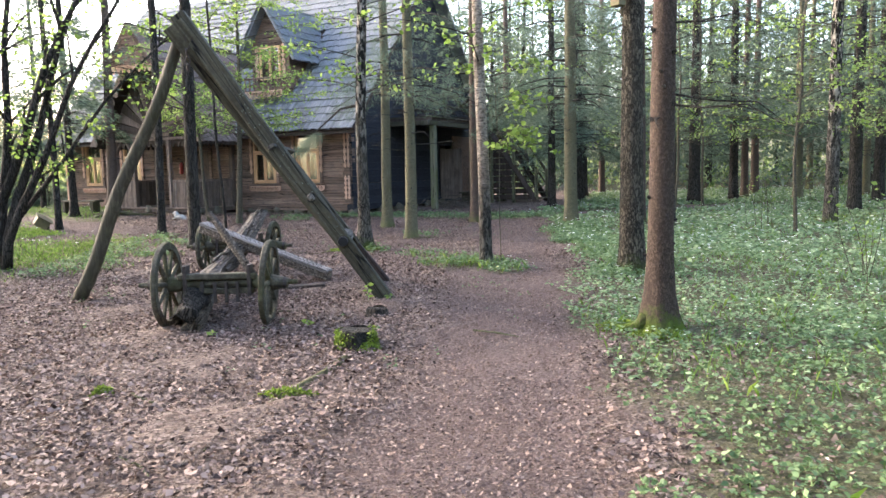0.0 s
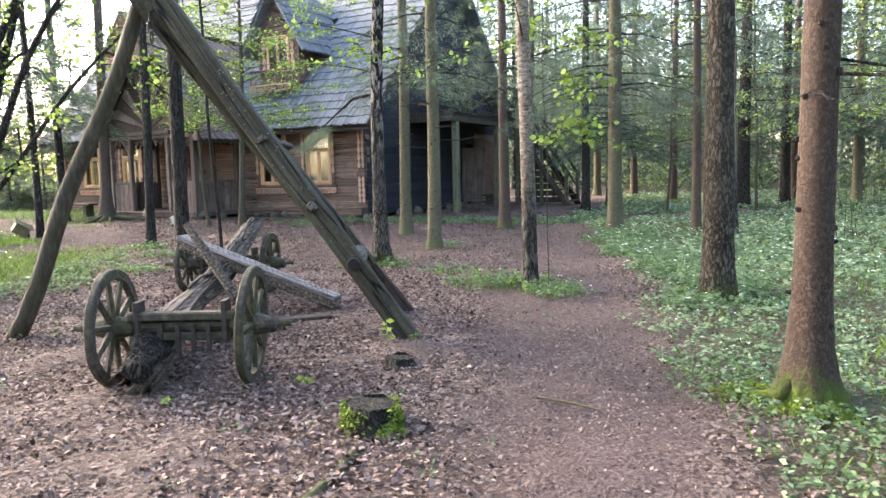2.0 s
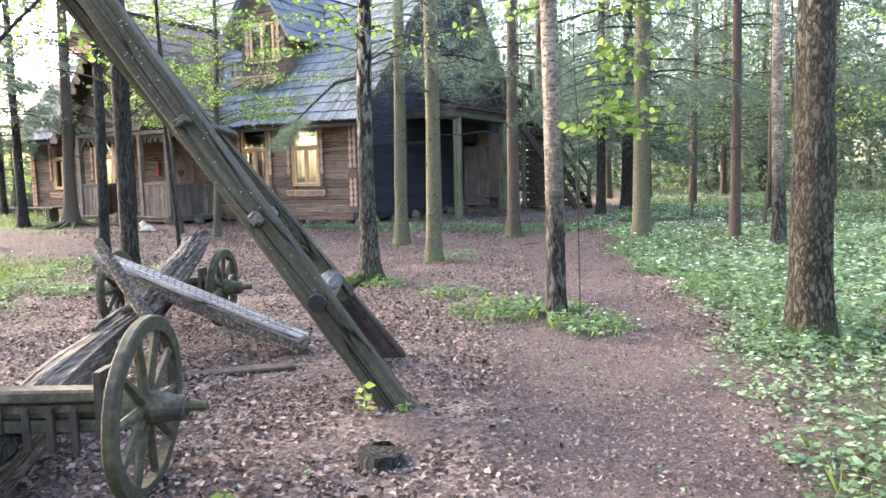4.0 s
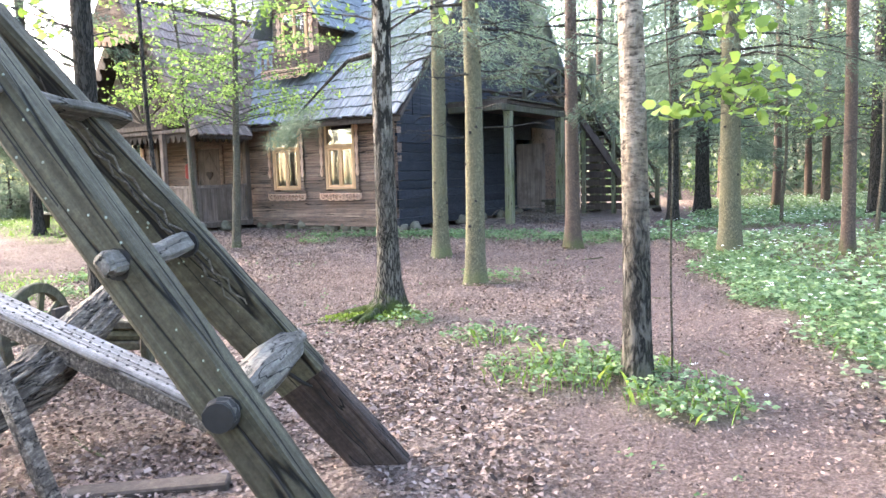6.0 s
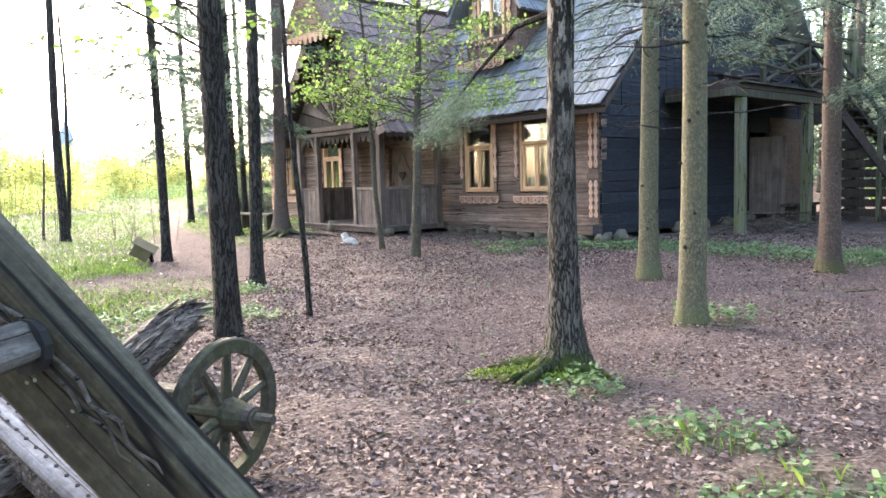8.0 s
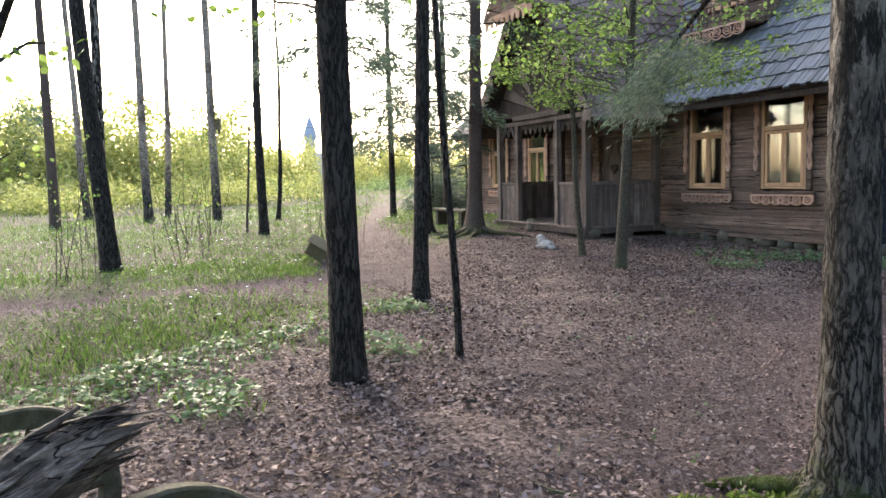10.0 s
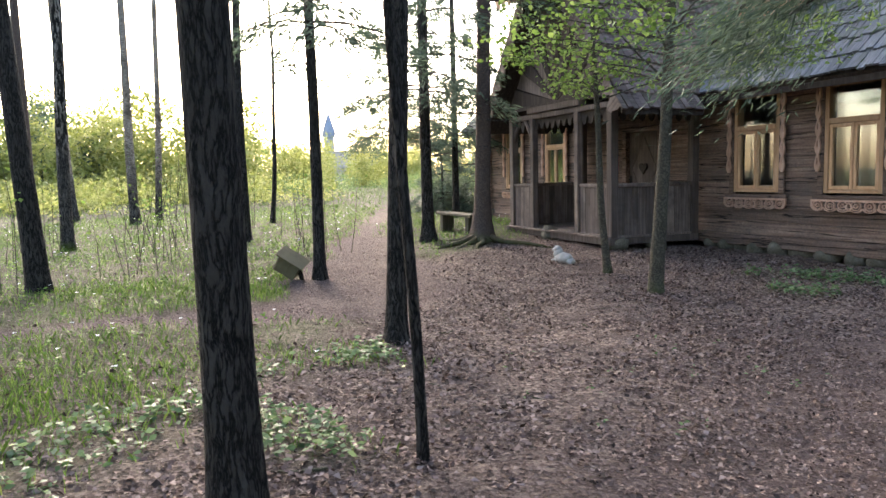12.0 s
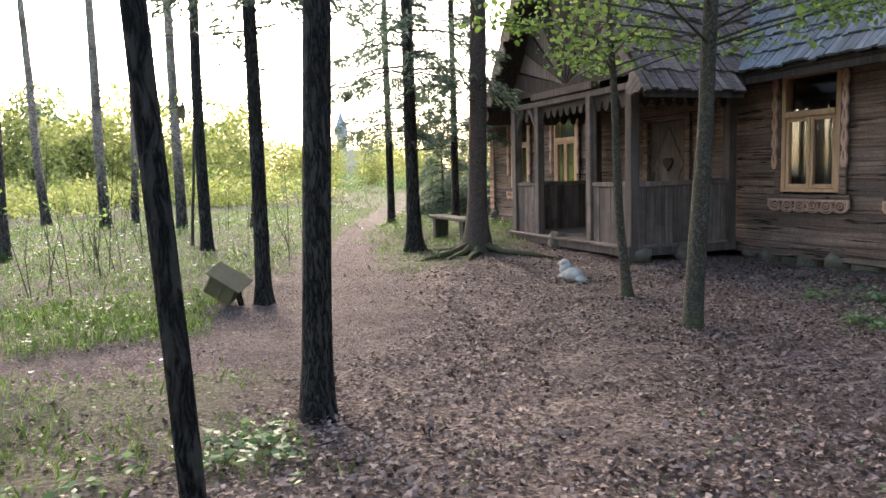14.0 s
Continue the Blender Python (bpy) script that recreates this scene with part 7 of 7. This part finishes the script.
        v, f = leaf_cards(c, (0.24 if hmax < 7 else 0.46) * (1.0 if fine == 2 else 0.7), rng, 0.2, 0.3 if mat == "needle" else 0.5)
        tagged(link_mesh(nm, np_mesh(nm, v, f), M[mat]), lab, "bushes", kind="stuff")


far_woods()


# ---- ground cover ----
def near_z(x, y):
    return ground_z(x, y)


def litter():
    rng = np.random.default_rng(3)
    n = 500000
    x = rng.normal(-2.6, 4.2, n)
    y = -1.0 + 26 * rng.random(n) ** 1.15
    g, p = zones(x, y)
    thin = 0.5 + 0.5 * np.sin(1.9 * x + 0.8 * np.sin(1.3 * y)) * np.sin(1.6 * y + 0.9 * np.sin(1.1 * x))
    keep = rng.random(n) < np.clip(1 - 0.7 * g, 0.25, 1) * (1 - 0.12 * p) * (0.5 + 0.5 * thin)
    hx = (x + 2.83) * math.cos(radians(27)) - (y - 23.45) * math.sin(radians(27))
    hy = (x + 2.83) * math.sin(radians(27)) + (y - 23.45) * math.cos(radians(27))
    keep &= ~((hy > -0.3) & (hx < 0.3)) & ~((hy > -2.1) & (hx > -8.8) & (hx < -4.6))
    x, y, p = x[keep], y[keep], p[keep]
    c = np.stack([x, y, near_z(x, y) + rng.uniform(0.0, 0.032, len(x)) - 0.02 * p], 1)
    d = rng.normal(size=(len(x), 3))
    d[:, 2] *= 0.3
    d /= np.linalg.norm(d, axis=1)[:, None]
    s = np.cross(d, np.array([0, 0, 1.0]) + 0.35 * rng.normal(size=(len(x), 3)))
    s /= np.linalg.norm(s, axis=1)[:, None]
    nn = np.cross(s, d)
    L = ((0.021 + 0.037 * rng.random(len(x)) ** 1.7) * (1 - 0.38 * p))[:, None]
    W = L * rng.uniform(0.25, 0.42, (len(x), 1))
    curl = rng.uniform(-0.3, 1.0, (len(x), 1))
    v = np.stack([c - d * L * 0.5, c + s * W + nn * W * curl + d * L * rng.uniform(-0.2, 0.25, (len(x), 1)), c + d * L * 0.55, c - s * W + nn * W * curl + d * L * rng.uniform(-0.2, 0.25, (len(x), 1))], 1)
    f = np.arange(len(v) * 4).reshape(-1, 4)
    tagged(link_mesh("leaf_litter", np_mesh("leaf_litter", v.reshape(-1, 3), f), M["litter"]), "brown dead leaves strewn over the woodland floor", "leaf litter", kind="stuff")


def plants(name, n, xr, yr, want, size, mat, label, leaves, height, seed, petal=0.0, power=1.0, rounded=False, flower=0.022):
    """Low plants: a few leaflets each on short stalks, where want(green, x, y) allows."""
    rng = np.random.default_rng(seed)
    x = rng.uniform(*xr, n)
    y = yr[0] + (yr[1] - yr[0]) * rng.random(n) ** power
    g, p = zones(x, y)
    keep = rng.random(n) < want(g, x, y)
    hx = (x + 2.83) * math.cos(radians(27)) - (y - 23.45) * math.sin(radians(27))
    hy = (x + 2.83) * math.sin(radians(27)) + (y - 23.45) * math.cos(radians(27))
    keep &= ~((hy > -0.15) & (hx < 0.2))
    x, y = x[keep], y[keep]
    hgt = height * rng.uniform(0.4, 1.2, len(x))
    top = np.stack([x, y, near_z(x, y) + hgt], 1)
    c = np.repeat(top, leaves, axis=0)
    a = rng.uniform(0, 6.28, len(c))
    d = np.stack([np.cos(a), np.sin(a), rng.uniform(-0.35, 0.3, len(c))], 1)
    c = c + rng.normal(0, 0.012, c.shape) - np.array([0, 0, 1.0]) * (rng.random((len(c), 1)) * height * 0.6)
    v, f = leaf_cards(c, size, rng, 0.6, 0.7 if rounded else 0.55, 0.25, d, rounded)
    tagged(link_mesh(name, np_mesh(name, v, f), M[mat]), label, "ground cover", kind="stuff")
    if petal:
        k = rng.random(len(x)) < petal
        t = top[k] + np.array([0, 0, 0.05])
        c = np.repeat(t, 6, axis=0)
        a = np.tile(np.arange(6) * 1.047, len(t))
        d = np.stack([np.cos(a), np.sin(a), np.full(len(a), 0.2)], 1)
        v, f = leaf_cards(c, flower, rng, 0.5, 0.7, 0.1, d * 3)
        tagged(link_mesh("wood_anemone", np_mesh("wood_anemone", v, f), M["petal"]), "small white wood anemone flowers", "flowers", kind="stuff")


def blades(name, n, xr, yr, want, h, mat, label, seed, power=1.0):
    rng = np.random.default_rng(seed)
    x = rng.uniform(*xr, n)
    y = yr[0] + (yr[1] - yr[0]) * rng.random(n) ** power
    g, p = zones(x, y)
    keep = rng.random(n) < want(g, x, y)
    hx = (x + 2.83) * math.cos(radians(27)) - (y - 23.45) * math.sin(radians(27))
    hy = (x + 2.83) * math.sin(radians(27)) + (y - 23.45) * math.cos(radians(27))
    keep &= ~((hy > -0.15) & (hx < 0.2) & (hx > -14))
    x, y = x[keep], y[keep]
    n = len(x)
    b = np.stack([x, y, near_z(x, y) - 0.01], 1)
    a = rng.uniform(0, 6.28, n)
    d = np.stack([np.cos(a), np.sin(a), np.zeros(n)], 1)
    s = np.stack([-np.sin(a), np.cos(a), np.zeros(n)], 1)
    H = (h * rng.uniform(0.4, 1.2, n))[:, None]
    W = H * 0.018 + 0.0015
    up = np.array([0, 0, 1.0])
    m = b + up * H * 0.6 + d * H * 0.15
    t = b + up * H + d * H * rng.uniform(0.2, 0.6, (n, 1))
    v = np.stack([b - s * W, b + s * W, m + s * W * 0.8, t, m - s * W * 0.8], 1).reshape(-1, 3)
    f = np.arange(n * 5).reshape(-1, 5)
    tagged(link_mesh(name, np_mesh(name, v, f), M[mat]), label, "grass", kind="stuff")


litter()
CL = lambda x, y: np.clip(0.55 + 0.55 * np.sin(1.1 * x + 0.6 * np.sin(0.9 * y)) * np.sin(0.8 * y + 0.7 * np.sin(1.3 * x)), 0.08, 1)
plants("woodland_herbs", 9000, (0.7, 6.0), (0.5, 8.5), lambda g, x, y: g * (0.35 + 0.65 * CL(x, y)) * np.clip((8.5 - y) / 2.5, 0, 1), 0.034, "freshherb", "dense fresh herb leaves beside the path", 7, 0.07, 42, petal=0.006, rounded=True, flower=0.013)
plants("anemone_leaves", 26000, (0.6, 12), (4.5, 16), lambda g, x, y: g * (0.3 + 0.7 * CL(x, y)) * np.clip((13 - x) / 6, 0, 1) * np.clip((16 - y) / 4, 0, 1) * np.clip((y - 4.5) / 3, 0, 1), 0.05, "herb", "low green anemone leaves covering the woodland floor", 5, 0.08, 31, petal=0.05, flower=0.015)
plants("anemone_leaves", 28000, (1.8, 24), (9, 36), lambda g, x, y: g * (0.35 + 0.65 * CL(x, y)) * np.clip((y - 9) / 5, 0, 1) * np.clip((24 - x) / 6, 0, 1), 0.1, "herb", "carpet of anemones under the trees", 5, 0.12, 32, petal=0.2, flower=0.024)
plants("ground_elder", 34000, (-6.5, 3.5), (10, 24), lambda g, x, y: g * (g > 0.3), 0.052, "freshherb", "fresh green ground elder round the trees and walls", 6, 0.12, 33)
plants("meadow_herbs", 26000, (-26, -4.4), (9.5, 32), lambda g, x, y: g * (0.1 + 0.9 * CL(x, y)) * np.clip((-x - 6) / 5, 0.06, 1), 0.038, "grass", "yellow-green meadow plants", 5, 0.1, 34, petal=0.05)
plants("stray_seedlings", 600, (-6, 1.6), (3, 22), lambda g, x, y: 1 * (g < 0.3) * (CL(x, y) > 0.7), 0.032, "freshherb", "stray green seedlings among the dead leaves", 5, 0.06, 35)
blades("meadow_grass", 52000, (-28, -4.4), (9, 34), lambda g, x, y: g * (0.35 + 0.65 * CL(x, y)), 0.11, "grass", "fresh meadow grass", 36)
blades("yard_grass", 60000, (-13, -4.4), (10.3, 19), lambda g, x, y: g * CL(x, y) ** 1.5, 0.085, "grass", "short fresh grass at the edge of the yard", 41)
blades("far_meadow_grass", 26000, (-75, -24), (8, 75), lambda g, x, y: g, 0.2, "grass", "pale fresh grass of the far meadow", 39)
blades("woodland_grass", 30000, (0.8, 20), (2, 32), lambda g, x, y: g * (x > 1.4) * CL(y, x), 0.13, "grass", "thin woodland grass", 37)
blades("grass_tufts", 5000, (-0.6, 1.3), (10.6, 13), lambda g, x, y: g * 0.25, 0.13, "grass", "grass tufts at the foot of the birch", 38)


# moss cushions on the ground and on roots
def moss_patch(x, y, rx, ry, n, seed):
    rng = np.random.default_rng(seed)
    a, r = rng.uniform(0, 6.28, n), np.sqrt(rng.random(n))
    px, py = x + np.cos(a) * r * rx, y + np.sin(a) * r * ry
    c = np.stack([px, py, near_z(px, py) + 0.05 * (1 - r * r)], 1)
    v, f = leaf_cards(c, 0.028, rng, 0.0, 0.5)
    tagged(link_mesh("moss_patch", np_mesh("moss_patch", v, f), M["moss"]), "bright green moss cushion on the ground", "moss", kind="stuff")


for i, (x, y, rx, ry) in enumerate(((-1.15, 5.15, 0.22, 0.1), (-2.55, 5.3, 0.08, 0.07), (2.0, 6.75, 0.3, 0.22), (1.75, 7.2, 0.25, 0.2), (-1.6, 13.85, 0.4, 0.2), (-1.95, 13.7, 0.25, 0.1), (-0.7, 6.5, 0.12, 0.12))):
    moss_patch(x, y, rx, ry, int(9000 * rx * ry + 250), 80 + i)


# board half sunk in the litter beside the log, nettle sprig at the hoist's foot
bd = part("sunk_board", worn(box(-0.45, 0.45, -0.06, 0.06, -0.02, 0.05, 0.01), 0.012, 6), M["darkwood"])
bd.matrix_world = pose(-2.05, 9.75, gz(-2.05, 9.75), 4, -3, 8)
tagged(bd, "dark rotten board half sunk in the dead leaves", "board")


def sprig(x, y, h, n, seed):
    t = place_tree("seedling", x, y, "small fresh green seedling at the foot of a beam", "plant")
    rnd = random.Random(seed)
    part("stalk", tube(bmesh.new(), [(0, 0, -0.02), (0.01, 0, h * 0.5), (0.0, 0.01, h)], [0.005, 0.004, 0.002], 5), M["herb"], t)
    for i in range(n):
        z = h * (0.35 + 0.65 * i / n)
        a = i * 2.4
        v, f = leaf_cards(np.array([[0.0, 0.0, z]]), 0.07, np.random.default_rng(seed + i), 0.2, 0.6, 0.2, np.array([[math.cos(a) * 3, math.sin(a) * 3, 0.2]]))
        link_mesh("leaf", np_mesh("leaf", v, f), M["leaf"], t)


sprig(-0.92, 8.72, 0.26, 9, 1)
sprig(-0.66, 8.78, 0.12, 6, 2)
sprig(-2.3, 7.1, 0.1, 6, 3)
sprig(-1.45, 7.6, 0.08, 5, 4)
